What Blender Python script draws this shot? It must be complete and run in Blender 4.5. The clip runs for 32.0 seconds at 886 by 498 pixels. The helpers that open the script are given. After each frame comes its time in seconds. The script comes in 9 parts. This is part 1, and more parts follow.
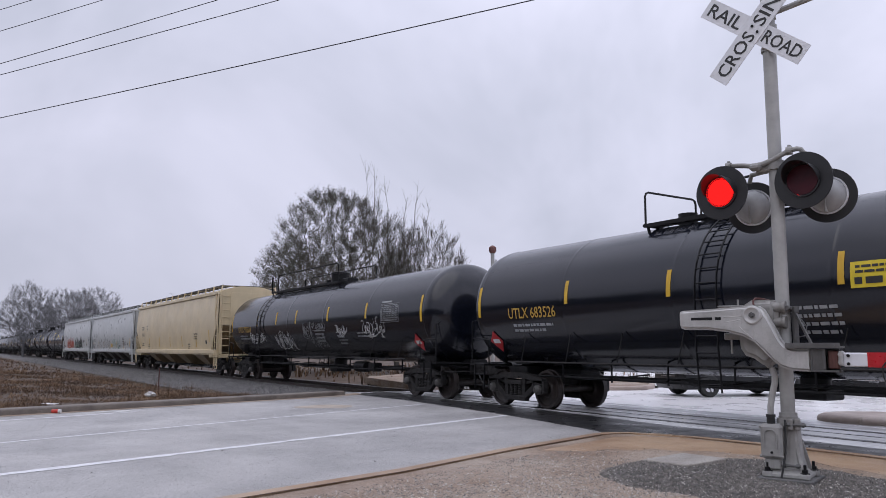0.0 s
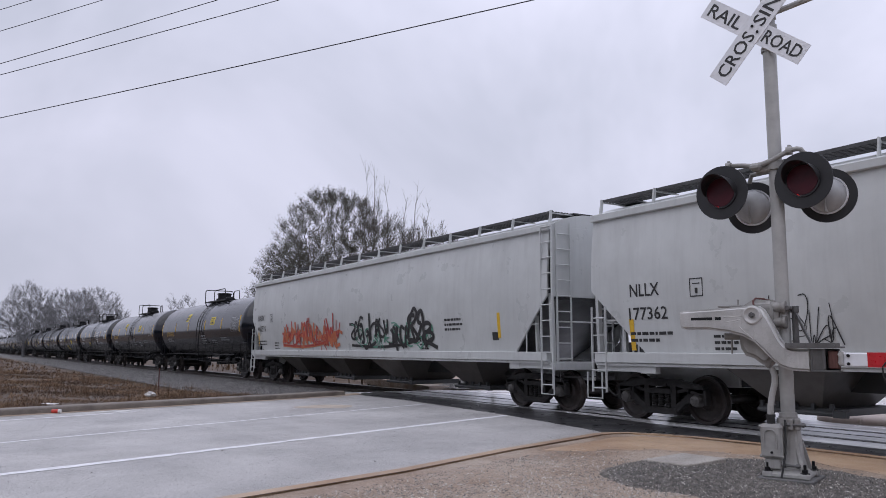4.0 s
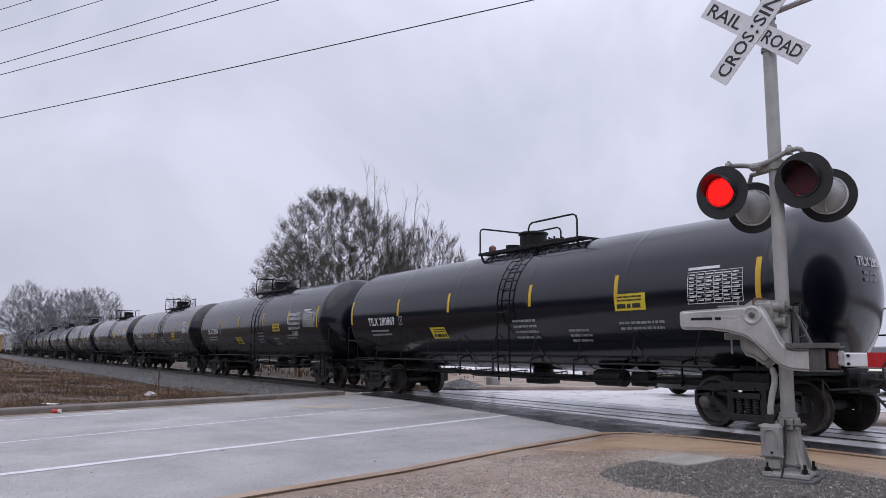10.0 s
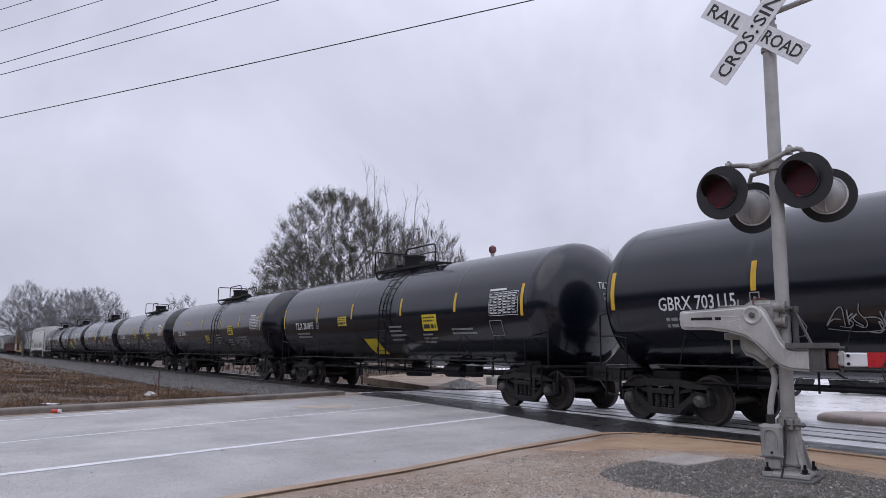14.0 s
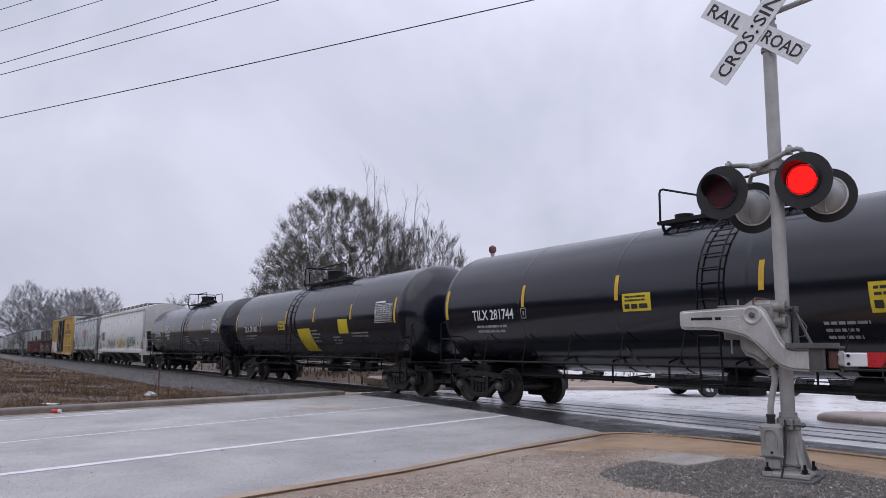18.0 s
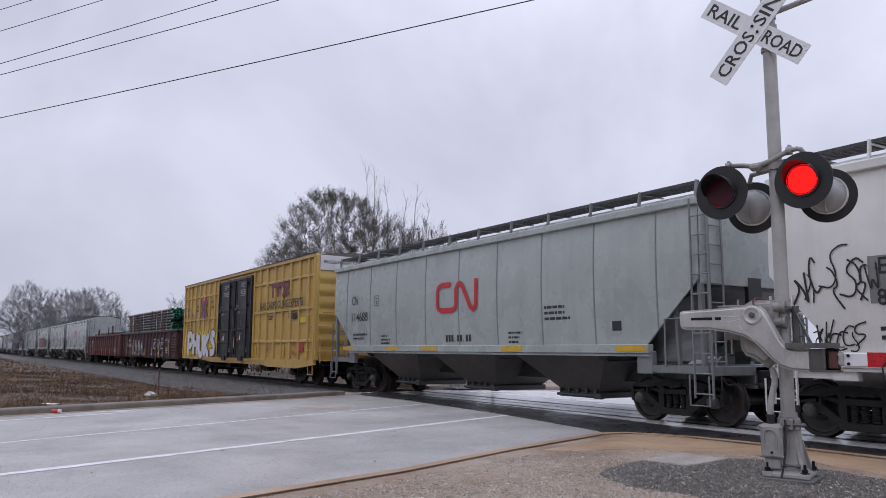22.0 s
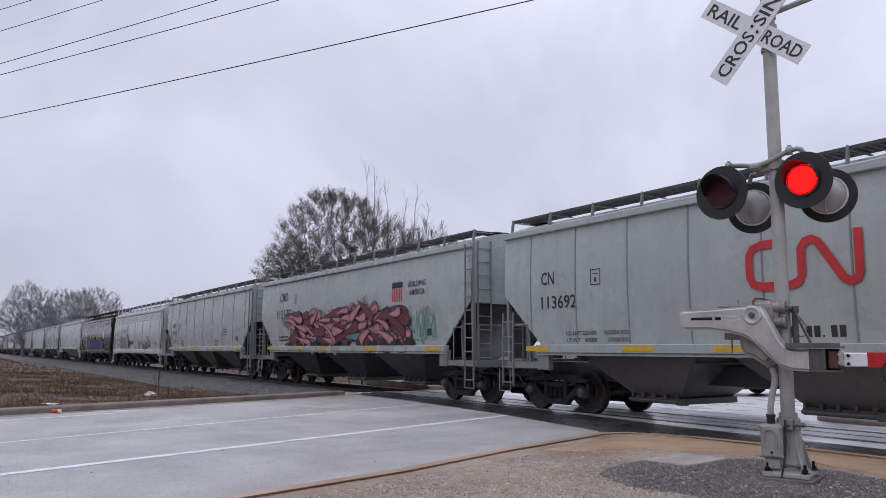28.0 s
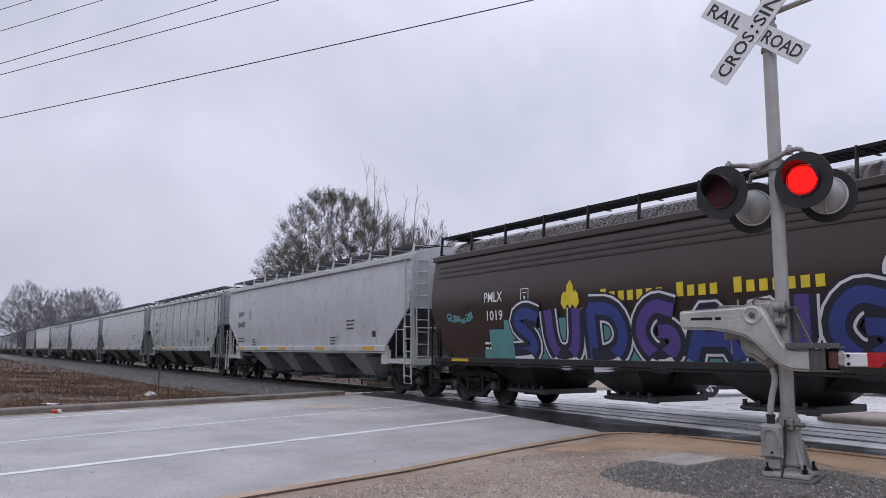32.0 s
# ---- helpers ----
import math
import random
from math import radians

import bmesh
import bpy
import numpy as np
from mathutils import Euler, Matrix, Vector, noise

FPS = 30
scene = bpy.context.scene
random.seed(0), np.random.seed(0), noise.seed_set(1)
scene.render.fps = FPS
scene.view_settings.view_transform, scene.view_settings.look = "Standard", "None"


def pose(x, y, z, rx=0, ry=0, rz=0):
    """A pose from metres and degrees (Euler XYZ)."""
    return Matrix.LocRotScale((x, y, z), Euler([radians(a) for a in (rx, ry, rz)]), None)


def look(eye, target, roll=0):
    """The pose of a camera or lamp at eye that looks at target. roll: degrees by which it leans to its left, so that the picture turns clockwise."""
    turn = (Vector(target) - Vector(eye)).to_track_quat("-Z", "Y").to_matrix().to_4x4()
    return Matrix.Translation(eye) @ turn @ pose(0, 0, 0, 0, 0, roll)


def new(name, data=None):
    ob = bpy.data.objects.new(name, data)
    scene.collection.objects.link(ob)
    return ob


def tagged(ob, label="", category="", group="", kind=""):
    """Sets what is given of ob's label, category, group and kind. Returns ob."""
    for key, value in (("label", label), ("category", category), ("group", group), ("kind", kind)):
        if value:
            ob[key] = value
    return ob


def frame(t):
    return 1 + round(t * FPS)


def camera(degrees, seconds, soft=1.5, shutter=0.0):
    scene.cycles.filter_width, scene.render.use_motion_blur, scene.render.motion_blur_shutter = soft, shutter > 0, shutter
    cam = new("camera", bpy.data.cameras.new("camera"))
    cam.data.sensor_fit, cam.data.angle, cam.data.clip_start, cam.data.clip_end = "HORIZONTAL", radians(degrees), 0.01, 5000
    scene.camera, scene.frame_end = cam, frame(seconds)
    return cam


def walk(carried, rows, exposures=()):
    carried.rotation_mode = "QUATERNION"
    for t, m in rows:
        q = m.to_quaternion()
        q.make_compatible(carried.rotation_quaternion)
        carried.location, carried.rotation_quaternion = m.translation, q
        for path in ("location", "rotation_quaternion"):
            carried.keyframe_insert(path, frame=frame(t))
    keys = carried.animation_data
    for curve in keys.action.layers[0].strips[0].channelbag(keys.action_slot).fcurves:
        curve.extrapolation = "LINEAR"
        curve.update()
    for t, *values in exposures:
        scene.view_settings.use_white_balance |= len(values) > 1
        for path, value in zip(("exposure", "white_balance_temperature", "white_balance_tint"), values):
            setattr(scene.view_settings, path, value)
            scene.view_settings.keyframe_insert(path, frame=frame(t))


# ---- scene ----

# ---- camera: stands still beside the crossing ----
EYE = Vector((0.0, 0.0, 1.38))
AIM = EYE + Vector((-0.83853, 0.52920, 0.12966))
cam = camera(59.45, 32.0, soft=0.5)
walk(cam, [(0.0, look(EYE, AIM, 0.3)), (32.0, look(EYE, AIM, 0.3))])

# ---- overcast daylight ----
SUN_ELEVATION, SUN_AZIMUTH = 52.0, 200.0
scene.view_settings.exposure = 0.0


def make_world():
    world = bpy.data.worlds.new("overcast_sky")
    scene.world = world
    world.use_nodes = True
    nt = world.node_tree
    nt.nodes.clear()
    out = nt.nodes.new("ShaderNodeOutputWorld")
    sky = nt.nodes.new("ShaderNodeTexSky")
    sky.sky_type, sky.sun_disc = "NISHITA", False
    sky.sun_elevation, sky.sun_rotation = radians(SUN_ELEVATION), radians(SUN_AZIMUTH)
    sky.air_density, sky.dust_density = 1.0, 4.0
    clear = nt.nodes.new("ShaderNodeBackground")
    clear.inputs["Strength"].default_value = 0.05
    nt.links.new(sky.outputs[0], clear.inputs["Color"])
    # cloud deck: soft grey billows over the whole sky
    big = nt.nodes.new("ShaderNodeTexNoise")
    big.inputs["Scale"].default_value, big.inputs["Detail"].default_value = 2.1, 5.0
    big.inputs["Roughness"].default_value, big.inputs["Distortion"].default_value = 0.55, 0.35
    ramp = nt.nodes.new("ShaderNodeValToRGB")
    ramp.color_ramp.elements[0].position, ramp.color_ramp.elements[0].color = 0.30, (0.50, 0.53, 0.65, 1)
    ramp.color_ramp.elements[1].position, ramp.color_ramp.elements[1].color = 0.66, (0.79, 0.80, 0.98, 1)
    nt.links.new(big.outputs["Fac"], ramp.inputs["Fac"])
    deck = nt.nodes.new("ShaderNodeBackground")
    # an overcast sky is brightest overhead
    way = nt.nodes.new("ShaderNodeTexCoord")
    split = nt.nodes.new("ShaderNodeSeparateXYZ")
    nt.links.new(way.outputs["Generated"], split.inputs[0])
    rise = nt.nodes.new("ShaderNodeFloatCurve")
    curve = rise.mapping.curves[0]
    curve.points[0].location, curve.points[1].location = (0.0, 0.43), (1.0, 1.0)
    for at in ((0.2, 0.47), (0.42, 0.535)):
        curve.points.new(*at)
    rise.mapping.update()
    nt.links.new(split.outputs["Z"], rise.inputs["Value"])
    gain = nt.nodes.new("ShaderNodeMath")
    gain.operation = "MULTIPLY"
    # and a little brighter where the hidden sun stands
    lean = nt.nodes.new("ShaderNodeVectorMath")
    lean.operation = "DOT_PRODUCT"
    lean.inputs[1].default_value = (0.53, 0.84, 0.0)
    nt.links.new(way.outputs["Generated"], lean.inputs[0])
    tilt = nt.nodes.new("ShaderNodeMath")
    tilt.operation = "MULTIPLY_ADD"
    tilt.inputs[1].default_value, tilt.inputs[2].default_value = 0.32, 2.10
    nt.links.new(lean.outputs["Value"], tilt.inputs[0])
    nt.links.new(rise.outputs["Value"], gain.inputs[0])
    nt.links.new(tilt.outputs[0], gain.inputs[1])
    nt.links.new(gain.outputs[0], deck.inputs["Strength"])
    nt.links.new(ramp.outputs["Color"], deck.inputs["Color"])
    mix = nt.nodes.new("ShaderNodeMixShader")
    mix.inputs["Fac"].default_value = 0.93
    nt.links.new(clear.outputs[0], mix.inputs[1])
    nt.links.new(deck.outputs[0], mix.inputs[2])
    nt.links.new(mix.outputs[0], out.inputs["Surface"])


make_world()
sun_data = bpy.data.lights.new("sun", "SUN")
sun_data.energy, sun_data.angle, sun_data.color = 0.5, radians(70), (1.0, 0.97, 0.93)
sun = new("sun", sun_data)
sun.matrix_world = look((0, 0, 60), (-20 * math.sin(radians(SUN_AZIMUTH)) * -1, 20, 60 - 36))


# ---- materials ----
def surface(name, dark, light, scale=6.0, rough=(0.5, 0.7), metal=0.0, bump=0.0, bump_scale=None, streaks=0.0,
            streak_color=(0.05, 0.04, 0.035), grain=0.0, grain_scale=160.0, coat=0.0, spec=0.5, stretch=(1, 1, 1), vary=0.0, specks=0.0, speck_scale=18.0, coat_rough=0.12, islands=0.0):
    """A procedural surface: two tones mixed by noise, finer grain, vertical grime streaks, relief."""
    m = bpy.data.materials.new(name)
    m.use_nodes = True
    nt = m.node_tree
    bsdf = nt.nodes["Principled BSDF"]
    coord = nt.nodes.new("ShaderNodeTexCoord")
    mapping = nt.nodes.new("ShaderNodeMapping")
    mapping.inputs["Scale"].default_value = stretch
    nt.links.new(coord.outputs["Object"], mapping.inputs["Vector"])

    def noise_node(s, detail=6.0, r=0.6, vec=None):
        n = nt.nodes.new("ShaderNodeTexNoise")
        n.inputs["Scale"].default_value, n.inputs["Detail"].default_value, n.inputs["Roughness"].default_value = s, detail, r
        nt.links.new(vec or mapping.outputs["Vector"], n.inputs["Vector"])
        return n

    def mixed(a, b, fac):
        x = nt.nodes.new("ShaderNodeMix")
        x.data_type = "RGBA"
        for sock, v in ((x.inputs[6], a), (x.inputs[7], b)):
            if isinstance(v, tuple):
                sock.default_value = (*v[:3], 1)
            else:
                nt.links.new(v, sock)
        if isinstance(fac, float):
            x.inputs[0].default_value = fac
        else:
            nt.links.new(fac, x.inputs[0])
        return x.outputs[2]

    def ramped(sock, lo, hi, a=0.0, b=1.0):
        r = nt.nodes.new("ShaderNodeMapRange")
        r.inputs["From Min"].default_value, r.inputs["From Max"].default_value = lo, hi
        r.inputs["To Min"].default_value, r.inputs["To Max"].default_value = a, b
        nt.links.new(sock, r.inputs["Value"])
        return r.outputs["Result"]

    main = noise_node(scale)
    color = mixed(dark, light, ramped(main.outputs["Fac"], 0.35, 0.65))
    if grain:
        fine = noise_node(grain_scale, 3.0, 0.7)
        lo = tuple(c * (1 - grain) for c in dark)
        color = mixed(color, lo, ramped(fine.outputs["Fac"], 0.5, 0.72, 0.0, 0.9))
    if specks:
        # dark pits and pale stones of a worn surface
        pits = noise_node(speck_scale, 4.0, 0.75)
        color = mixed(color, tuple(c * 0.28 for c in dark), ramped(pits.outputs["Fac"], 0.54, 0.66, 0.0, specks))
        chips = noise_node(speck_scale * 1.7, 2.0, 0.6)
        color = mixed(color, tuple(min(0.8, c * 1.9) for c in light), ramped(chips.outputs["Fac"], 0.60, 0.70, 0.0, specks * 0.8))
    if streaks:
        tall = nt.nodes.new("ShaderNodeMapping")
        tall.inputs["Scale"].default_value = (3.0, 3.0, 0.22)
        nt.links.new(coord.outputs["Object"], tall.inputs["Vector"])
        drip = noise_node(1.6, 5.0, 0.65, tall.outputs["Vector"])
        color = mixed(color, streak_color, ramped(drip.outputs["Fac"], 0.48, 0.75, 0.0, streaks))
    if vary:
        info = nt.nodes.new("ShaderNodeObjectInfo")
        hsv = nt.nodes.new("ShaderNodeHueSaturation")
        nt.links.new(color, hsv.inputs["Color"])
        nt.links.new(ramped(info.outputs["Random"], 0, 1, 1 - vary, 1 + vary), hsv.inputs["Value"])
        color = hsv.outputs["Color"]
    if islands:
        each = nt.nodes.new("ShaderNodeNewGeometry")
        tone = nt.nodes.new("ShaderNodeHueSaturation")
        nt.links.new(color, tone.inputs["Color"])
        nt.links.new(ramped(each.outputs["Random Per Island"], 0, 1, 1 - islands, 1 + islands), tone.inputs["Value"])
        color = tone.outputs["Color"]
    nt.links.new(color, bsdf.inputs["Base Color"])
    rn = noise_node(scale * 1.7, 5.0, 0.6)
    nt.links.new(ramped(rn.outputs["Fac"], 0.3, 0.7, rough[0], rough[1]), bsdf.inputs["Roughness"])
    bsdf.inputs["Metallic"].default_value = metal
    bsdf.inputs["Specular IOR Level"].default_value = spec
    if coat:
        bsdf.inputs["Coat Weight"].default_value, bsdf.inputs["Coat Roughness"].default_value = coat, coat_rough
    if bump:
        b = nt.nodes.new("ShaderNodeBump")
        b.inputs["Strength"].default_value, b.inputs["Distance"].default_value = bump, 0.02
        bn = noise_node(bump_scale or scale * 4, 6.0, 0.65)
        nt.links.new(bn.outputs["Fac"], b.inputs["Height"])
        nt.links.new(b.outputs["Normal"], bsdf.inputs["Normal"])
    return m


def paint(name, c, dirt=0.25, rough=(0.35, 0.55), **kw):
    dark = tuple(v * 0.86 for v in c)
    return surface(name, dark, c, 0.9, rough, streaks=dirt, bump=0.05, bump_scale=30.0, **kw)


def glowing(name, color, strength):
    m = bpy.data.materials.new(name)
    m.use_nodes = True
    b = m.node_tree.nodes["Principled BSDF"]
    b.inputs["Base Color"].default_value = (*[c * 0.05 for c in color], 1)
    b.inputs["Emission Color"].default_value = (*color, 1)
    b.inputs["Emission Strength"].default_value = strength
    b.inputs["Roughness"].default_value, b.inputs["Specular IOR Level"].default_value = 0.9, 0.0
    return m


M = {}
M["tank_black"] = surface("tank_black", (0.003, 0.004, 0.0085), (0.0055, 0.007, 0.013), 0.8, (0.12, 0.20), streaks=0.05,
                          streak_color=(0.03, 0.032, 0.04), bump=0.012, bump_scale=3.0, spec=0.6)
M["black_steel"] = surface("black_steel", (0.003, 0.003, 0.004), (0.007, 0.007, 0.008), 3.0, (0.45, 0.65), bump=0.1, spec=0.3)
M["truck_steel"] = surface("truck_steel", (0.006, 0.0055, 0.0055), (0.015, 0.013, 0.0125), 4.0, (0.55, 0.8), bump=0.2, bump_scale=40)
M["wheel_steel"] = surface("wheel_steel", (0.016, 0.012, 0.011), (0.038, 0.028, 0.025), 5.0, (0.4, 0.65), bump=0.1, bump_scale=40)
M["bearing"] = surface("bearing", (0.05, 0.048, 0.045), (0.10, 0.095, 0.09), 6.0, (0.4, 0.6))
M["grating"] = surface("grating", (0.035, 0.035, 0.037), (0.07, 0.07, 0.07), 6.0, (0.5, 0.7))
M["yellow"] = surface("yellow", (0.55, 0.33, 0.02), (0.66, 0.41, 0.03), 4.0, (0.35, 0.5), streaks=0.2)
M["placard"] = surface("placard", (0.60, 0.46, 0.02), (0.70, 0.54, 0.03), 3.0, (0.35, 0.5), streaks=0.15)
M["stencil_white"] = surface("stencil_white", (0.55, 0.56, 0.57), (0.74, 0.74, 0.75), 3.0, (0.5, 0.6))
M["stencil_grey"] = surface("stencil_grey", (0.20, 0.21, 0.22), (0.32, 0.33, 0.34), 3.0, (0.5, 0.6))
M["stencil_gold"] = surface("stencil_gold", (0.38, 0.22, 0.03), (0.48, 0.30, 0.045), 3.0, (0.5, 0.6))
M["stencil_black"] = surface("stencil_black", (0.015, 0.015, 0.016), (0.03, 0.03, 0.03), 3.0, (0.5, 0.6))
M["stencil_red"] = surface("stencil_red", (0.42, 0.02, 0.025), (0.55, 0.03, 0.04), 2.0, (0.4, 0.55))
M["cream"] = paint("cream", (0.68, 0.56, 0.355), 0.08, rough=(0.28, 0.45))
# cream darkened to hold the shade of the bays and ends
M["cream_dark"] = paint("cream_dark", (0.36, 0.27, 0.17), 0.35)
M["hopper_grey"] = paint("hopper_grey", (0.395, 0.425, 0.415), 0.16, rough=(0.2, 0.36))
# body grey darkened so the side seams show their shading as colour
M["hopper_seam"] = paint("hopper_seam", (0.21, 0.225, 0.23), 0.3)
M["hopper_pale"] = paint("hopper_pale", (0.53, 0.545, 0.54), 0.12, rough=(0.25, 0.4))
M["hopper_white"] = paint("hopper_white", (0.70, 0.70, 0.68), 0.14, rough=(0.25, 0.4), streak_color=(0.30, 0.23, 0.15))
M["hopper_silver"] = paint("hopper_silver", (0.53, 0.545, 0.565), 0.16, rough=(0.24, 0.4))
M["hopper_dim"] = paint("hopper_dim", (0.36, 0.38, 0.38), 0.35)
M["hopper_brown"] = paint("hopper_brown", (0.050, 0.034, 0.029), 0.25, rough=(0.12, 0.26))
M["brown_dark"] = paint("brown_dark", (0.014, 0.012, 0.012), 0.3)
# bay grey with underside shade in its colour; also the box car roof
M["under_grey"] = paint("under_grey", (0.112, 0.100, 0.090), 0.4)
M["hopper_dull"] = paint("hopper_dull", (0.22, 0.23, 0.23), 0.4)
# near-black that paints in the shade under the car ends
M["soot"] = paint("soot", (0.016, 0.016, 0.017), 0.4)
# grey with underbody shade in its colour, for slopes, gates and sills
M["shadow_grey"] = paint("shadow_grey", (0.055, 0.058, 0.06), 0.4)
M["box_yellow"] = paint("box_yellow", (0.55, 0.36, 0.105), 0.3, streak_color=(0.18, 0.09, 0.025))
M["box_door"] = paint("box_door", (0.007, 0.0075, 0.009), 0.15)
M["box_top_white"] = paint("box_top_white", (0.6, 0.6, 0.6), 0.3)
M["gondola_brown"] = surface("gondola_brown", (0.022, 0.009, 0.010), (0.072, 0.024, 0.025), 1.6, (0.45, 0.7), streaks=0.45,
                             streak_color=(0.02, 0.010, 0.011), bump=0.25, bump_scale=14)
M["gondola_red"] = surface("gondola_red", (0.070, 0.014, 0.016), (0.115, 0.022, 0.024), 1.4, (0.4, 0.65), streaks=0.3,
                           streak_color=(0.04, 0.012, 0.013), bump=0.2, bump_scale=14)
M["pipe_black"] = surface("pipe_black", (0.008, 0.009, 0.011), (0.018, 0.020, 0.022), 2.0, (0.22, 0.4))
M["pipe_green"] = surface("pipe_green", (0.010, 0.11, 0.065), (0.02, 0.20, 0.12), 3.0, (0.25, 0.4))
M["strap"] = surface("strap", (0.55, 0.55, 0.55), (0.7, 0.7, 0.7), 5.0, (0.5, 0.6))
M["stake_wood"] = surface("stake_wood", (0.055, 0.022, 0.018), (0.12, 0.05, 0.042), 3.0, (0.6, 0.8), bump=0.3, stretch=(6, 6, 0.8))
M["asphalt"] = surface("asphalt", (0.29, 0.28, 0.272), (0.46, 0.445, 0.43), 0.55, (0.32, 0.54), bump=0.75, bump_scale=34,
                       grain=0.62, grain_scale=60.0, spec=0.7, specks=0.8, speck_scale=24.0)
M["asphalt_dark"] = surface("asphalt_dark", (0.014, 0.014, 0.015), (0.034, 0.033, 0.034), 1.2, (0.22, 0.45), bump=0.16, bump_scale=40,
                            grain=0.4, grain_scale=60)
# wet far road and crossing: near-white base colours paint in the sky glare
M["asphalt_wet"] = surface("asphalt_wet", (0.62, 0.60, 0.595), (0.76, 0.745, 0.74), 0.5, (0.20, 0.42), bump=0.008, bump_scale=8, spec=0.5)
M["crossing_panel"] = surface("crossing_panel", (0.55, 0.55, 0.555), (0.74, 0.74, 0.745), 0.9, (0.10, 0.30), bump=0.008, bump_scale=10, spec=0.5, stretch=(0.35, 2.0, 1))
M["concrete"] = surface("concrete", (0.33, 0.275, 0.22), (0.48, 0.41, 0.335), 1.3, (0.5, 0.75), bump=0.25, bump_scale=50, grain=0.4, grain_scale=60)
M["kerb_old"] = surface("kerb_old", (0.10, 0.083, 0.069), (0.21, 0.178, 0.148), 1.5, (0.5, 0.75), bump=0.3, bump_scale=40, grain=0.5, grain_scale=50)
M["cover_concrete"] = surface("cover_concrete", (0.27, 0.245, 0.215), (0.40, 0.37, 0.33), 1.8, (0.5, 0.75), bump=0.3, bump_scale=40, grain=0.5, grain_scale=50)
M["concrete_far"] = surface("concrete_far", (0.30, 0.235, 0.20), (0.46, 0.38, 0.33), 1.0, (0.5, 0.7), bump=0.2, bump_scale=40)
M["tan_dirt"] = surface("tan_dirt", (0.20, 0.125, 0.075), (0.37, 0.30, 0.235), 0.8, (0.38, 0.7), bump=0.5, bump_scale=26, grain=0.5, grain_scale=45, specks=0.75, speck_scale=22.0)
M["tan_smooth"] = surface("tan_smooth", (0.27, 0.165, 0.093), (0.41, 0.285, 0.18), 0.7, (0.3, 0.55), bump=0.2, bump_scale=30)
M["gravel"] = surface("gravel", (0.15, 0.146, 0.142), (0.34, 0.325, 0.31), 9.0, (0.55, 0.85), bump=0.5, bump_scale=26, islands=0.6)
M["stone_pale"] = surface("stone_pale", (0.24, 0.225, 0.205), (0.58, 0.55, 0.51), 9.0, (0.55, 0.85), bump=0.4, bump_scale=26, islands=0.5)
M["gravel_dark"] = surface("gravel_dark", (0.075, 0.068, 0.060), (0.20, 0.183, 0.163), 14.0, (0.45, 0.75), bump=0.7, bump_scale=30, islands=0.55)
M["ballast"] = surface("ballast", (0.075, 0.072, 0.07), (0.18, 0.175, 0.17), 5.0, (0.6, 0.85), bump=0.9, bump_scale=12, grain=0.5, grain_scale=20, specks=0.9, speck_scale=7.0)
M["ballast_stone"] = surface("ballast_stone", (0.085, 0.082, 0.080), (0.22, 0.212, 0.205), 9.0, (0.55, 0.85), bump=0.5, bump_scale=26, islands=0.65)
M["rail"] = surface("rail", (0.05, 0.04, 0.035), (0.10, 0.08, 0.07), 5.0, (0.35, 0.55), metal=0.6)
M["rail_top"] = surface("rail_top", (0.35, 0.35, 0.36), (0.5, 0.5, 0.51), 5.0, (0.15, 0.3), metal=1.0)
M["tie"] = surface("tie", (0.05, 0.04, 0.033), (0.10, 0.085, 0.07), 3.0, (0.7, 0.9), bump=0.5, stretch=(4, 0.6, 4))
M["road_paint"] = surface("road_paint", (0.62, 0.62, 0.63), (0.80, 0.80, 0.81), 6.0, (0.35, 0.55), bump=0.2, bump_scale=60, grain=0.3, grain_scale=35)
M["soil"] = surface("soil", (0.055, 0.037, 0.026), (0.11, 0.075, 0.05), 0.6, (0.7, 0.95), bump=0.6, bump_scale=8, grain=0.4, grain_scale=25)
M["dry_grass"] = surface("dry_grass", (0.052, 0.031, 0.020), (0.215, 0.132, 0.072), 0.35, (0.7, 0.9), islands=0.7)
M["bark"] = surface("bark", (0.06, 0.054, 0.049), (0.115, 0.104, 0.094), 4.0, (0.7, 0.9), bump=0.4)
# bark paled and greyed: distance haze is put into its colour
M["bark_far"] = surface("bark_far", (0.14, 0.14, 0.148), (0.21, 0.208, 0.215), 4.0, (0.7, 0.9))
M["leaf"] = surface("leaf", (0.050, 0.056, 0.036), (0.105, 0.110, 0.074), 3.0, (0.5, 0.7), islands=0.4)
M["galvanised"] = surface("galvanised", (0.29, 0.29, 0.28), (0.45, 0.445, 0.43), 2.2, (0.40, 0.58), metal=0.15, streaks=0.3, streak_color=(0.18, 0.17, 0.155), bump=0.08)
M["cast_aluminium"] = surface("cast_aluminium", (0.40, 0.395, 0.385), (0.58, 0.575, 0.565), 2.4, (0.28, 0.45), metal=0.3, streaks=0.4, streak_color=(0.20, 0.19, 0.175), bump=0.12, bump_scale=30, specks=0.15, speck_scale=30.0)
M["gunmetal"] = surface("gunmetal", (0.085, 0.085, 0.085), (0.16, 0.158, 0.155), 2.5, (0.4, 0.6), metal=0.2, streaks=0.4, bump=0.15)
M["dark_casting"] = surface("dark_casting", (0.20, 0.195, 0.185), (0.33, 0.325, 0.31), 2.5, (0.4, 0.6), metal=0.1, streaks=0.5, streak_color=(0.10, 0.085, 0.07), bump=0.15)
M["lamp_grey"] = surface("lamp_grey", (0.30, 0.305, 0.31), (0.42, 0.425, 0.43), 3.0, (0.3, 0.45), streaks=0.3, bump=0.05)
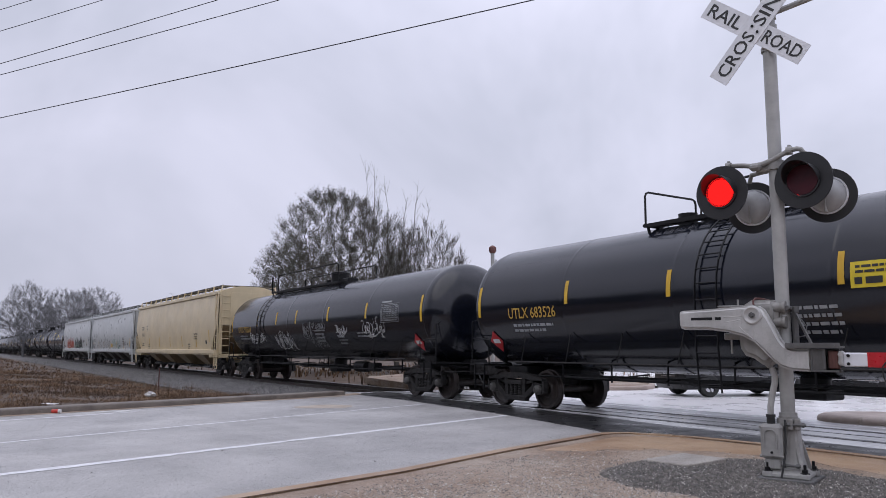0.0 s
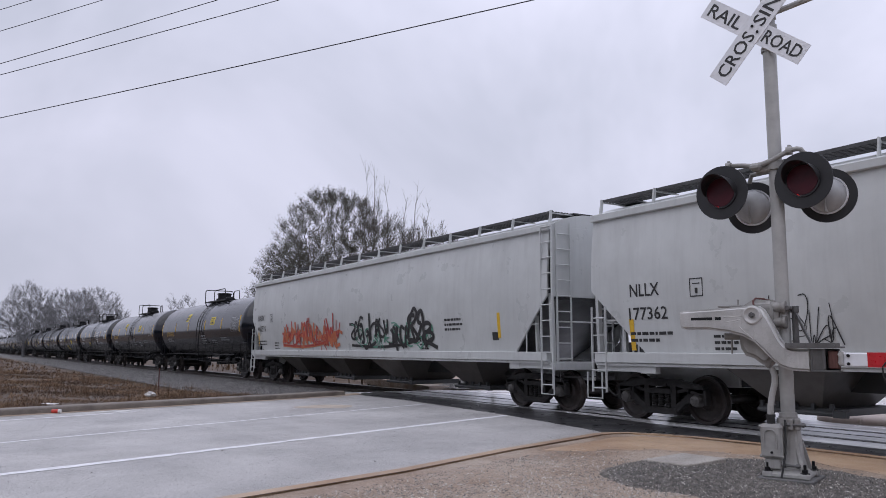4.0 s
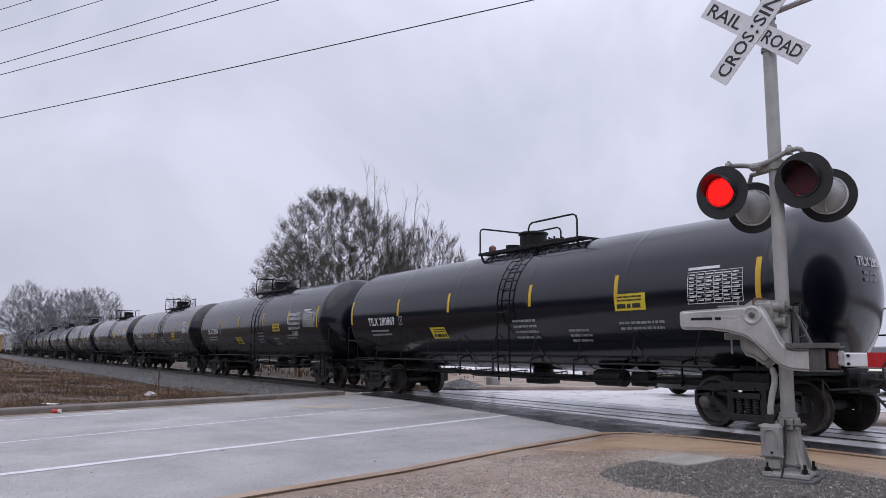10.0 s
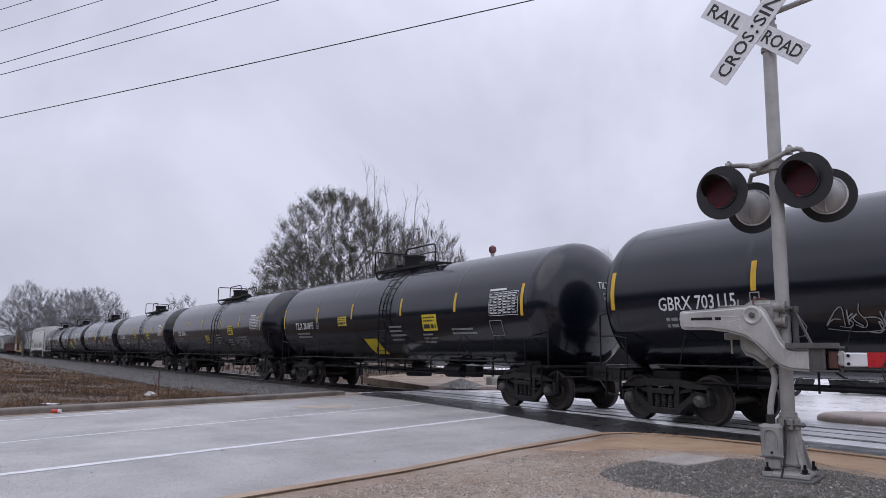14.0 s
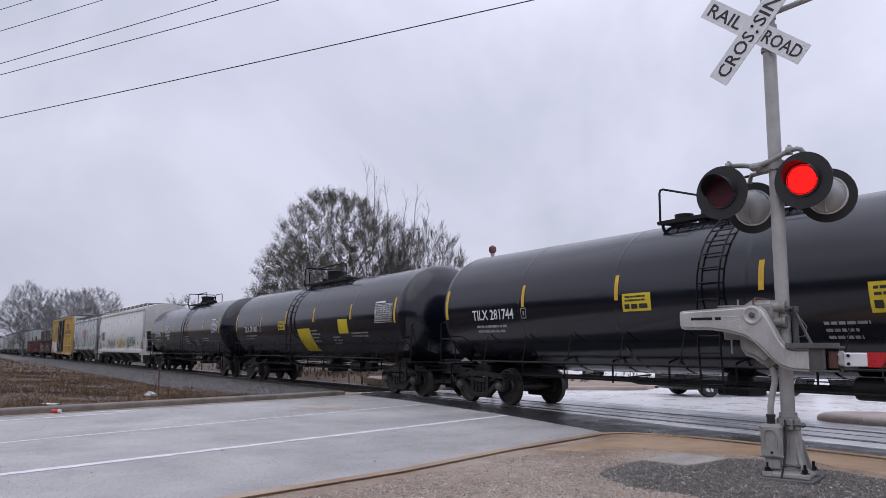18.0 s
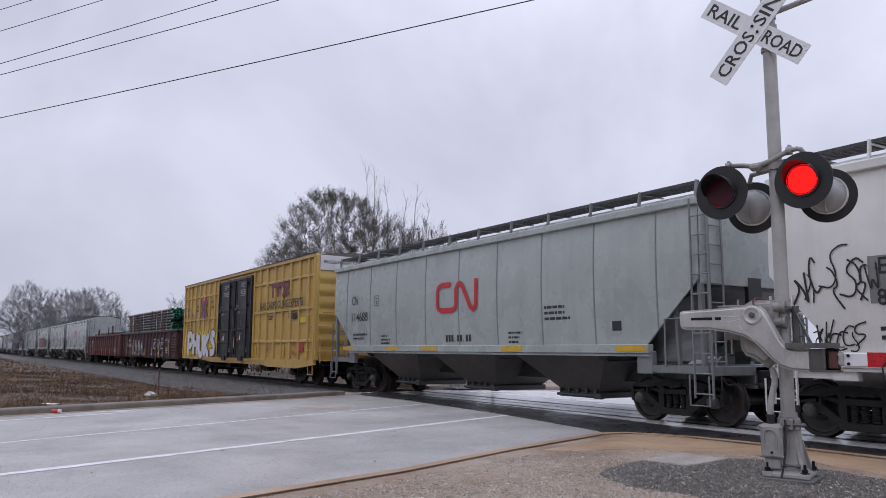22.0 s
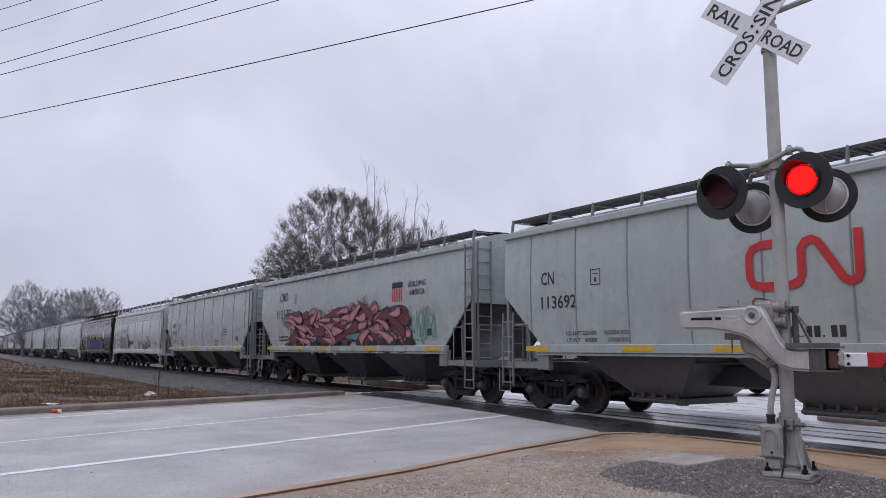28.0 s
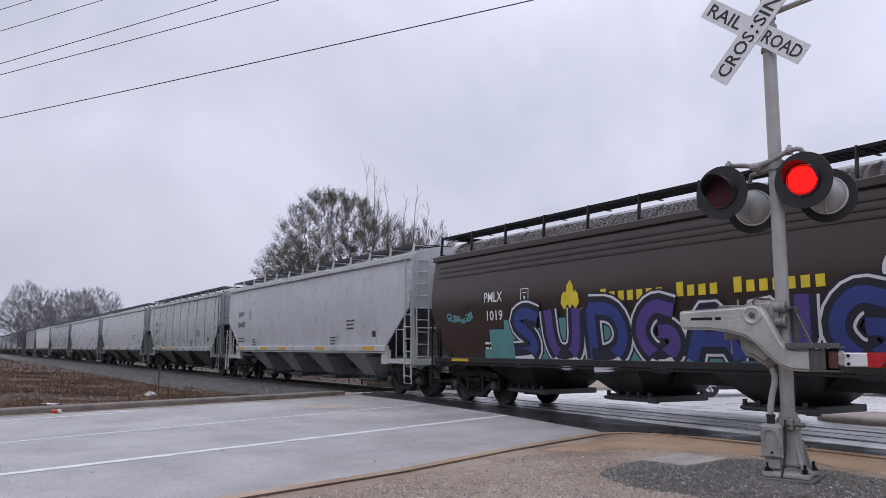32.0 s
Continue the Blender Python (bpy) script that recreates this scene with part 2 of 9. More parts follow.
M["grey_box"] = surface("grey_box", (0.25, 0.245, 0.235), (0.41, 0.405, 0.39), 2.5, (0.45, 0.65), streaks=0.6, streak_color=(0.13, 0.11, 0.095), bump=0.15, bump_scale=24)
M["sign_white"] = surface("sign_white", (0.66, 0.67, 0.70), (0.78, 0.79, 0.82), 1.5, (0.35, 0.5), streaks=0.06)
M["sign_black"] = surface("sign_black", (0.018, 0.018, 0.02), (0.03, 0.03, 0.032), 4.0, (0.4, 0.6))
M["lamp_black"] = surface("lamp_black", (0.012, 0.012, 0.014), (0.02, 0.02, 0.022), 3.0, (0.4, 0.55))
M["lens_red"] = surface("lens_red", (0.035, 0.003, 0.008), (0.055, 0.005, 0.012), 9.0, (0.35, 0.5), spec=0.3)
M["led_lit"] = glowing("led_lit", (1.0, 0.012, 0.012), 1.6)
M["reflector_red"] = surface("reflector_red", (0.42, 0.015, 0.02), (0.52, 0.02, 0.03), 20.0, (0.25, 0.4))
M["rubber"] = surface("rubber", (0.012, 0.012, 0.012), (0.022, 0.022, 0.022), 8.0, (0.5, 0.75))
M["car_paint"] = surface("car_paint", (0.006, 0.006, 0.007), (0.010, 0.010, 0.011), 2.0, (0.25, 0.35), spec=0.35)
M["car_glass"] = surface("car_glass", (0.010, 0.012, 0.014), (0.014, 0.016, 0.018), 2.0, (0.04, 0.08), spec=0.8)
M["chrome"] = surface("chrome", (0.5, 0.5, 0.52), (0.62, 0.62, 0.64), 8.0, (0.12, 0.25), metal=1.0)
M["headlight"] = glowing("headlight", (1.0, 0.93, 0.82), 0.9)
M["wire"] = surface("wire", (0.03, 0.03, 0.033), (0.05, 0.05, 0.055), 4.0, (0.5, 0.7))
M["litter_white"] = surface("litter_white", (0.5, 0.49, 0.47), (0.68, 0.67, 0.65), 20.0, (0.5, 0.7), bump=0.4)
M["litter_red"] = surface("litter_red", (0.4, 0.03, 0.02), (0.5, 0.05, 0.03), 20.0, (0.3, 0.5))
M["rust_ball"] = surface("rust_ball", (0.10, 0.04, 0.035), (0.19, 0.085, 0.075), 6.0, (0.6, 0.8))
for key, c in {"graffiti_white": (0.68, 0.68, 0.72), "graffiti_pink": (0.52, 0.24, 0.27), "graffiti_rose": (0.38, 0.14, 0.165),
               "graffiti_maroon": (0.16, 0.03, 0.05), "graffiti_teal": (0.10, 0.27, 0.27), "graffiti_blue": (0.03, 0.05, 0.22),
               "graffiti_purple": (0.09, 0.05, 0.24), "graffiti_yellow": (0.72, 0.55, 0.03), "graffiti_red": (0.42, 0.05, 0.04),
               "graffiti_green": (0.10, 0.28, 0.20), "graffiti_orange": (0.55, 0.16, 0.07), "graffiti_lilac": (0.45, 0.42, 0.62),
               "graffiti_navy": (0.012, 0.014, 0.03), "graffiti_mauve": (0.40, 0.345, 0.37)}.items():
    M[key] = surface(key, tuple(v * 0.8 for v in c), c, 2.5, (0.4, 0.6))


# ---- mesh helpers ----
MESHES = {}


def finish(bm, name, sharp=35):
    me = bpy.data.meshes.new(name)
    bm.normal_update()
    bm.to_mesh(me)
    bm.free()
    for p in me.polygons:
        p.use_smooth = True
    me.set_sharp_from_angle(angle=radians(sharp))
    me.materials.append(None)
    return me


def dress(ob, material):
    ob.material_slots[0].link = "OBJECT"
    ob.material_slots[0].material = M[material] if isinstance(material, str) else material
    return ob


def geo(key, fn, sharp=35):
    """The shared mesh of that key, built once by fn(bmesh)."""
    if key not in MESHES:
        bm = bmesh.new()
        fn(bm)
        MESHES[key] = finish(bm, str(key[0] if isinstance(key, tuple) else key), sharp)
    return MESHES[key]


def piece(name, key, fn, material, parent, at=None, label="", sharp=35):
    """One mesh object under a thing or a part."""
    ob = dress(new(name, geo(key, fn, sharp)), material)
    ob.parent = parent
    if at is not None:
        ob.matrix_basis = at if isinstance(at, Matrix) else Matrix.Translation(at)
    if label:
        tagged(ob, label=label)
    return ob


def thing(name, label, category, group="", at=None, kind=""):
    ob = new(name)
    ob.empty_display_size = 0.2
    if at is not None:
        ob.matrix_basis = at if isinstance(at, Matrix) else Matrix.Translation(at)
    return tagged(ob, label, category, group, kind)


def solo(name, fn, material, label, category="", group="", kind="", at=None, sharp=35):
    """A thing that is a single mesh."""
    bm = bmesh.new()
    fn(bm)
    ob = dress(new(name, finish(bm, name, sharp)), material)
    if at is not None:
        ob.matrix_basis = at if isinstance(at, Matrix) else Matrix.Translation(at)
    return tagged(ob, label, category, group, kind)


def quad(bm, pts):
    return bm.faces.new([bm.verts.new(p) for p in pts])


def box(bm, x0, x1, y0, y1, z0, z1, bevel=0.0, m=None):
    vs = [bm.verts.new(((x0, x1)[i & 1], (y0, y1)[i >> 1 & 1], (z0, z1)[i >> 2 & 1])) for i in range(8)]
    fs = [bm.faces.new([vs[i] for i in f]) for f in ((0, 2, 3, 1), (4, 5, 7, 6), (0, 1, 5, 4), (2, 6, 7, 3), (0, 4, 6, 2), (1, 3, 7, 5))]
    if bevel:
        es = list({e for f in fs for e in f.edges})
        made = bmesh.ops.bevel(bm, geom=es, offset=bevel, segments=1, affect="EDGES")
        vs = list({v for f in made["faces"] for v in f.verts} | {v for v in vs if v.is_valid})
    if m is not None:
        bmesh.ops.transform(bm, matrix=m, verts=vs)


def frame_along(p0, p1):
    d = (Vector(p1) - Vector(p0)).normalized()
    side = d.cross(Vector((0, 0, 1)) if abs(d.z) < 0.95 else Vector((1, 0, 0))).normalized()
    return d, side, side.cross(d)


def rod(bm, p0, p1, r, seg=8, r1=None, caps=True):
    d, a, b = frame_along(p0, p1)
    r1 = r if r1 is None else r1
    rings = []
    for p, rr in ((Vector(p0), r), (Vector(p1), r1)):
        rings.append([bm.verts.new(p + (a * math.cos(k * math.tau / seg) + b * math.sin(k * math.tau / seg)) * rr) for k in range(seg)])
    for k in range(seg):
        bm.faces.new((rings[0][k], rings[0][(k + 1) % seg], rings[1][(k + 1) % seg], rings[1][k]))
    if caps:
        bm.faces.new(rings[0][::-1])
        bm.faces.new(rings[1])


def pipe(bm, pts, r, seg=6):
    """One bent tube through the points."""
    pts = [Vector(p) for p in pts]
    n = len(pts)
    a = frame_along(pts[0], pts[1])[1]
    rings = []
    for k, p in enumerate(pts):
        t = (pts[min(k + 1, n - 1)] - pts[max(k - 1, 0)]).normalized()
        a = (a - t * a.dot(t)).normalized()
        b = a.cross(t)
        rings.append([bm.verts.new(p + (a * math.cos(j * math.tau / seg) + b * math.sin(j * math.tau / seg)) * r) for j in range(seg)])
    for p, q in zip(rings, rings[1:]):
        for j in range(seg):
            bm.faces.new((p[j], p[(j + 1) % seg], q[(j + 1) % seg], q[j]))
    bm.faces.new(rings[0][::-1])
    bm.faces.new(rings[-1])


def beam(bm, p0, p1, w, h):
    """A bar of rectangular section from p0 to p1; w across, h upright."""
    d, a, b = frame_along(p0, p1)
    r = [[bm.verts.new(Vector(p) + a * sx * w / 2 + b * sz * h / 2) for sx, sz in ((-1, -1), (1, -1), (1, 1), (-1, 1))] for p in (p0, p1)]
    for k in range(4):
        bm.faces.new((r[0][k], r[0][(k + 1) % 4], r[1][(k + 1) % 4], r[1][k]))
    bm.faces.new(r[0][::-1])
    bm.faces.new(r[1])


def prism(bm, outline, axis, a, b):
    """An outline of 2D points carried along x, y or z from a to b."""
    def place(u, v, w):
        return {"x": (w, u, v), "y": (u, w, v), "z": (u, v, w)}[axis]
    lo = [bm.verts.new(place(u, v, a)) for u, v in outline]
    hi = [bm.verts.new(place(u, v, b)) for u, v in outline]
    n = len(outline)
    for k in range(n):
        bm.faces.new((lo[k], lo[(k + 1) % n], hi[(k + 1) % n], hi[k]))
    bm.faces.new(lo[::-1])
    bm.faces.new(hi)
    bmesh.ops.recalc_face_normals(bm, faces=bm.faces[-(n + 2):]) if n > 2 else None


def lathe(bm, profile, axis, seg=32, centre=(0, 0, 0)):
    """profile: (along, radius) pairs turned about the axis through centre."""
    rings = []
    for w, r in profile:
        ring = []
        for k in range(seg if r > 1e-5 else 1):
            u, v = r * math.cos(k * math.tau / seg), r * math.sin(k * math.tau / seg)
            p = {"x": (w, u, v), "y": (v, w, u), "z": (u, v, w)}[axis]
            ring.append(bm.verts.new(Vector(p) + Vector(centre)))
        rings.append(ring)
    for r0, r1 in zip(rings, rings[1:]):
        for k in range(seg):
            a, b = r0[k % len(r0)], r0[(k + 1) % len(r0)]
            c, d = r1[(k + 1) % len(r1)], r1[k % len(r1)]
            vs = [v for i, v in enumerate((a, b, c, d)) if v not in (a, b, c, d)[:i]]
            if len(vs) > 2:
                bm.faces.new(vs)
    bmesh.ops.recalc_face_normals(bm, faces=bm.faces)


# ---- lettering: built-in font laid on a flat side or round a tank ----
GLYPHS = {}


def glyph_mesh(text):
    if text not in GLYPHS:
        cu = bpy.data.curves.new("lettering", "FONT")
        cu.body, cu.size, cu.resolution_u, cu.offset = text, 1.0, 2, 0.012
        cu.align_x = "CENTER"
        ob = bpy.data.objects.new("lettering", cu)
        scene.collection.objects.link(ob)
        me = bpy.data.meshes.new_from_object(ob)
        bpy.data.objects.remove(ob)
        bpy.data.curves.remove(cu)
        GLYPHS[text] = ([tuple(v.co) for v in me.vertices], [tuple(p.vertices) for p in me.polygons])
        bpy.data.meshes.remove(me)
    return GLYPHS[text]


def flat_side(y):
    return lambda u, v, off: (u, y - off, v)


def round_side(cz, r):
    return lambda u, v, off: (u, -math.sqrt(max((r + off) ** 2 - (v - cz) ** 2, 0.01)), v)


def letters(name, text, x, z, w, h, side, material, parent, label="", off=0.008, lean=0.0):
    """A word centred at x, z on a side, w wide and h high."""
    vs, fs = glyph_mesh(text)
    xs, ys = [v[0] for v in vs], [v[1] for v in vs]
    x0, x1, y0, y1 = min(xs), max(xs), min(ys), max(ys)
    pts = []
    for a, b, _ in vs:
        u, v = ((a - x0) / (x1 - x0) - 0.5) * w, ((b - y0) / (y1 - y0) - 0.5) * h
        pts.append(side(x + u + lean * v, z + v, off))
    me = bpy.data.meshes.new(name)
    me.from_pydata(pts, [], fs)
    me.materials.append(None)
    ob = dress(new(name, me), material)
    ob.parent = parent
    if label:
        tagged(ob, label=label)
    return ob


def patch(bm, side, x0, x1, z0, z1, off=0.006, rows=None, skew=0.0):
    """A thin painted or pasted rectangle that follows the side."""
    rows = rows or max(1, int((z1 - z0) / 0.12))
    prev = None
    for k in range(rows + 1):
        v = z0 + (z1 - z0) * k / rows
        s = skew * k / rows
        cur = [bm.verts.new(side(u + s, v, off)) for u in (x0, x1)]
        if prev:
            bm.faces.new((prev[0], prev[1], cur[1], cur[0]))
        prev = cur


def decal(name, rects, side, material, parent, label="", off=0.006, key=None):
    def fn(bm):
        for r in rects:
            patch(bm, side, *r[:4], off=off, skew=r[4] if len(r) > 4 else 0.0)
    ob = piece(name, key or (name, id(rects), len(MESHES)), fn, material, parent, label=label)
    return tagged(ob, kind="stuff") if len(rects) > 5 else ob


def text_lines(x0, x1, z1, rows, line, gap, rnd, ragged=0.35):
    """Bars in place of lines of small lettering that cannot be read."""
    out = []
    for k in range(rows):
        z = z1 - k * (line + gap)
        u, end = x0, x1 - (x1 - x0) * ragged * rnd.random()
        while u < end - 0.02:
            w = min(rnd.uniform(0.05, 0.16) * max(1.0, line / 0.05), end - u)
            out.append((u, u + w, z - line, z))
            u += w + line * 0.5
    return out


def ribbon(bm, pts, width, side, off):
    """A painted stroke along 2D points on a side."""
    n = len(pts)
    rows = []
    for k, (u, v) in enumerate(pts):
        a, b = pts[max(k - 1, 0)], pts[min(k + 1, n - 1)]
        d = Vector((b[0] - a[0], b[1] - a[1]))
        d = d.normalized() if d.length > 1e-6 else Vector((1, 0))
        w = width / 2
        rows.append([bm.verts.new(side(u - d.y * s * w, v + d.x * s * w, off)) for s in (1, -1)])
    for p, q in zip(rows, rows[1:]):
        bm.faces.new((p[0], p[1], q[1], q[0]))


def smooth_line(pts, turns=2):
    """Corner-cut line that keeps its ends."""
    for _ in range(turns):
        out = [pts[0]]
        for (a, b), (c, d) in zip(pts, pts[1:]):
            out += [(a * 0.75 + c * 0.25, b * 0.75 + d * 0.25), (a * 0.25 + c * 0.75, b * 0.25 + d * 0.75)]
        pts = out + [pts[-1]]
    return pts


def shard(bm, x, z, length, width, tilt, bend, side, off):
    """A flame-like paint stroke: blunt at one end, drawn out to a point at the other, curling."""
    n = 14
    up, low = [], []
    for k in range(n + 1):
        f = k / n
        a = tilt + bend * (f - 0.3) * 2.2
        u = length * (f - 0.45)
        cx = x + u * math.cos(tilt) - bend * length * 0.7 * (f - 0.4) ** 2 * math.sin(tilt)
        cz = z + u * math.sin(tilt) + bend * length * 0.7 * (f - 0.4) ** 2 * math.cos(tilt)
        w = width * 0.62 * max(0.03, min(1, f * 6 + 0.25) ** 0.6 * (1 - f) ** 0.8)
        up.append(bm.verts.new(side(cx - math.sin(a) * w, cz + math.cos(a) * w, off)))
        low.append(bm.verts.new(side(cx + math.sin(a) * w, cz - math.cos(a) * w, off)))
    for k in range(n):
        bm.faces.new((low[k], low[k + 1], up[k + 1], up[k]))

# ---- ground, road, track ----
ROAD = Vector((-0.339, 0.941, 0)).normalized()      # the way the road runs, away from the eye
ACROSS = Vector((0.941, 0.339, 0)).normalized()


def slab(bm, pts, z0, z1):
    prism(bm, [(p[0], p[1]) for p in pts], "z", z0, z1)


def strip(bm, a, b, z, cell=1.0):
    """A flat strip between two lines of 2D points of equal length."""
    va = [bm.verts.new((*p, z)) for p in a]
    vb = [bm.verts.new((*p, z)) for p in b]
    for k in range(len(a) - 1):
        bm.faces.new((va[k], vb[k], vb[k + 1], va[k + 1]))


def road_x(offset, y):
    return offset - 0.36 * y


def height(x, y):
    """Lie of the land: level round the crossing, a ditch and low verge along the track."""
    z = -0.14
    away = max(0.0, -x - 19 - 0.36 * y)
    if y < 8.5:
        z += 0.10 * min(1, away / 1.0) - 0.02 * min(1, away / 6)
        z -= 0.22 * max(0, min(1, (away - 3) / 8)) * max(0, min(1, (y - 2) / 5))
    z -= 0.13 * max(0, min(1, (away - 1.5) / 5)) * max(0, min(1, (y - 6.2) / 2.2)) * (y < 17.9)
    z += 0.10 * (noise.noise((x * 0.22, y * 0.22, 0.0)) + 0.5 * noise.noise((x * 0.7, y * 0.7, 3.0))) * min(1, away / 2)
    return z


def ground_fn(bm):
    xs = [-2600, -1200, -600, -320, -220, -160] + [-120 + 4 * k for k in range(16)] + [-56 + 1.6 * k for k in range(24)] + [-17 + 6 * k for k in range(14)] + [90, 140, 300, 700, 2600]
    ys = [-2600, -900, -300, -120, -60, -30] + [-20 + 2.5 * k for k in range(8)] + [1.0 * k for k in range(16)] + [17 + 3 * k for k in range(14)] + [62, 75, 95, 130, 200, 400, 900, 2600]
    grid = [[bm.verts.new((x, y, height(x, y))) for y in ys] for x in xs]
    for i in range(len(xs) - 1):
        for j in range(len(ys) - 1):
            bm.faces.new((grid[i][j], grid[i + 1][j], grid[i + 1][j + 1], grid[i][j + 1]))


solo("ground", ground_fn, "soil", "brown winter soil reaching to the horizon", "ground", kind="structure", sharp=80)

ROAD_YS = [-40 + 4 * k for k in range(13)] + [11.0]


def road_fn(bm):
    left = [(road_x(-18.75, y), y) for y in ROAD_YS]
    right = [(road_x(-6.25, y) , y) for y in ROAD_YS]
    strip(bm, left, right, 0.0)
    va = [bm.verts.new((p[0], p[1], -0.2)) for p in (left[0], right[0], right[-1], left[-1])]
    bm.faces.new(va)


solo("road", road_fn, "asphalt", "worn wet grey asphalt road with faded white lines", "road", kind="structure")


def line_fn(offset, width, y0, y1, slope=-0.36):
    """A worn painted line: both edges ragged, with chipped gaps along it."""
    def fn(bm):
        rnd = random.Random(int(offset * 10))
        y, wa, wb = y0, width, width
        shift_a = shift_b = 0.0
        while y < y1:
            step = rnd.uniform(0.05, 0.22) if y > -3 else 1.0
            b = min(y + step, y1)
            wb = width * (rnd.uniform(0.80, 1.06) if rnd.random() > 0.06 else rnd.uniform(0.45, 0.7))
            shift_b = width * rnd.uniform(-0.07, 0.07)
            pts = []
            for yy, w, k, s in ((y, wa, shift_a, -1), (y, wa, shift_a, 1), (b, wb, shift_b, 1), (b, wb, shift_b, -1)):
                pts.append((offset + slope * yy + k + s * w / 2, yy, 0.004))
            quad(bm, pts)
            y, wa, shift_a = b, wb, shift_b
    return fn


solo("solid_line", line_fn(-9.79, 0.19, -30, 10.25, -0.377), "road_paint", "solid white painted lane line on the asphalt", "road marking", kind="structure")
solo("lane_line", line_fn(-13.0, 0.11, -30, 10.5, -0.43), "road_paint", "worn thin white lane line on the asphalt", "road marking", kind="structure")
solo("edge_line", line_fn(-16.94, 0.13, -30, 3.6, -0.40), "road_paint", "worn white edge line beside the kerb", "road marking", kind="structure")


def patch_fn(bm):
    ring = [(-17.9 + 0.55 * math.cos(a) * (1 + 0.2 * math.sin(3 * a)), 7.86 + 0.75 * math.sin(a)) for a in [k * math.tau / 16 for k in range(16)]]
    bm.faces.new([bm.verts.new((*p, 0.005)) for p in ring])


solo("pale_patch", patch_fn, "concrete", "pale worn patch in the asphalt", "road patch", kind="structure")


def kerb_fn(points, width, h, r=0.04):
    """A rounded kerb along 2D points; its road face lies on the points, the rest to their left."""
    def fn(bm):
        prof = [(0.0, -0.15), (0.0, h - r), (r * 0.4, h - r * 0.3), (r, h), (width, h), (width, -0.15)]
        rings = []
        n = len(points)
        for k, p in enumerate(points):
            a, b = Vector(points[max(k - 1, 0)]), Vector(points[min(k + 1, n - 1)])
            d = (b - a).normalized()
            side = Vector((-d.y, d.x))
            rings.append([bm.verts.new((p[0] + side.x * u, p[1] + side.y * u, v)) for u, v in prof])
        for a, b in zip(rings, rings[1:]):
            for k in range(len(prof) - 1):
                bm.faces.new((a[k], b[k], b[k + 1], a[k + 1]))
        bm.faces.new(rings[0][::-1])
        bm.faces.new(rings[-1])
        bmesh.ops.recalc_face_normals(bm, faces=bm.faces)
    return fn


solo("kerb", kerb_fn([(road_x(-18.22, y), y) for y in (-40, -20, -8, -2, 0, 2, 4, 6, 8)] + [(-21.6, 9.3), (-22.1, 10.4)], 0.42, 0.13), "kerb_old", "weathered concrete kerb along the grass verge", "kerb", "kerbs", "structure")
solo("gutter", lambda bm: strip(bm, [(road_x(-18.24, y), y) for y in (-40, 0, 9.5)], [(road_x(-17.9, y), y) for y in (-40, 0, 9.5)], 0.006), "tan_dirt", "silt lying in the gutter", "gutter", kind="structure")

# island that the signal stands on
ISLAND = [(-6.05, -1.0), (-6.75, 1.0), (-7.26, 2.68), (-7.76, 4.34), (-8.66, 6.51), (-9.16, 8.0), (-9.46, 8.85), (-9.50, 9.20), (-9.30, 9.52), (-8.85, 9.78), (-8.22, 9.98), (-6.9, 10.14), (-5.5, 10.16), (-3.0, 10.2), (4.0, 10.4), (14.0, 10.6)]


def island_fn(bm):
    back = [(14.0, -12.0), (-2.0, -12.0)]
    slab(bm, ISLAND + back, -0.16, 0.055)


solo("pavement", island_fn, "tan_dirt", "gritty tan dirt and concrete island beside the road", "pavement", kind="structure")
solo("kerb", kerb_fn(ISLAND, -0.15, 0.072, 0.02), "tan_smooth", "low concrete kerb round the island", "kerb", "kerbs", "structure")
MOUND_AT = (-5.2, 7.25)
MOUND_EDGE = ((-3.2, 7.3), (-3.5, 8.0), (-4.6, 8.25), (-5.3, 8.4), (-6.0, 8.55), (-6.5, 8.2), (-6.8, 7.6), (-6.86, 6.9), (-6.45, 6.1), (-5.7, 5.78), (-5.2, 5.9), (-4.6, 6.0), (-3.6, 6.4))


def mound_reach(a):
    """How far the mound goes from its middle at that bearing."""
    spokes = sorted((math.atan2(y - MOUND_AT[1], x - MOUND_AT[0]) % math.tau, math.hypot(x - MOUND_AT[0], y - MOUND_AT[1])) for x, y in MOUND_EDGE)
    spokes = [(spokes[-1][0] - math.tau, spokes[-1][1])] + spokes + [(spokes[0][0] + math.tau, spokes[0][1])]
    a %= math.tau
    for (p, q), (u, v) in zip(spokes, spokes[1:]):
        if p <= a <= u:
            return q + (v - q) * (a - p) / (u - p)
    return 1.0


def mound_z(x, y):
    dx, dy = x - MOUND_AT[0], y - MOUND_AT[1]
    f = 1 - math.hypot(dx, dy) / mound_reach(math.atan2(dy, dx))
    if f <= 0:
        return 0.05
    lump = 0.035 * math.exp(-((x + 6.2) ** 2 + (y - 6.7) ** 2) / 0.5)
    return 0.045 + 0.07 * min(1, f * 4) + lump * min(1, f * 5) + 0.012 * noise.noise((x * 3, y * 3, 5))


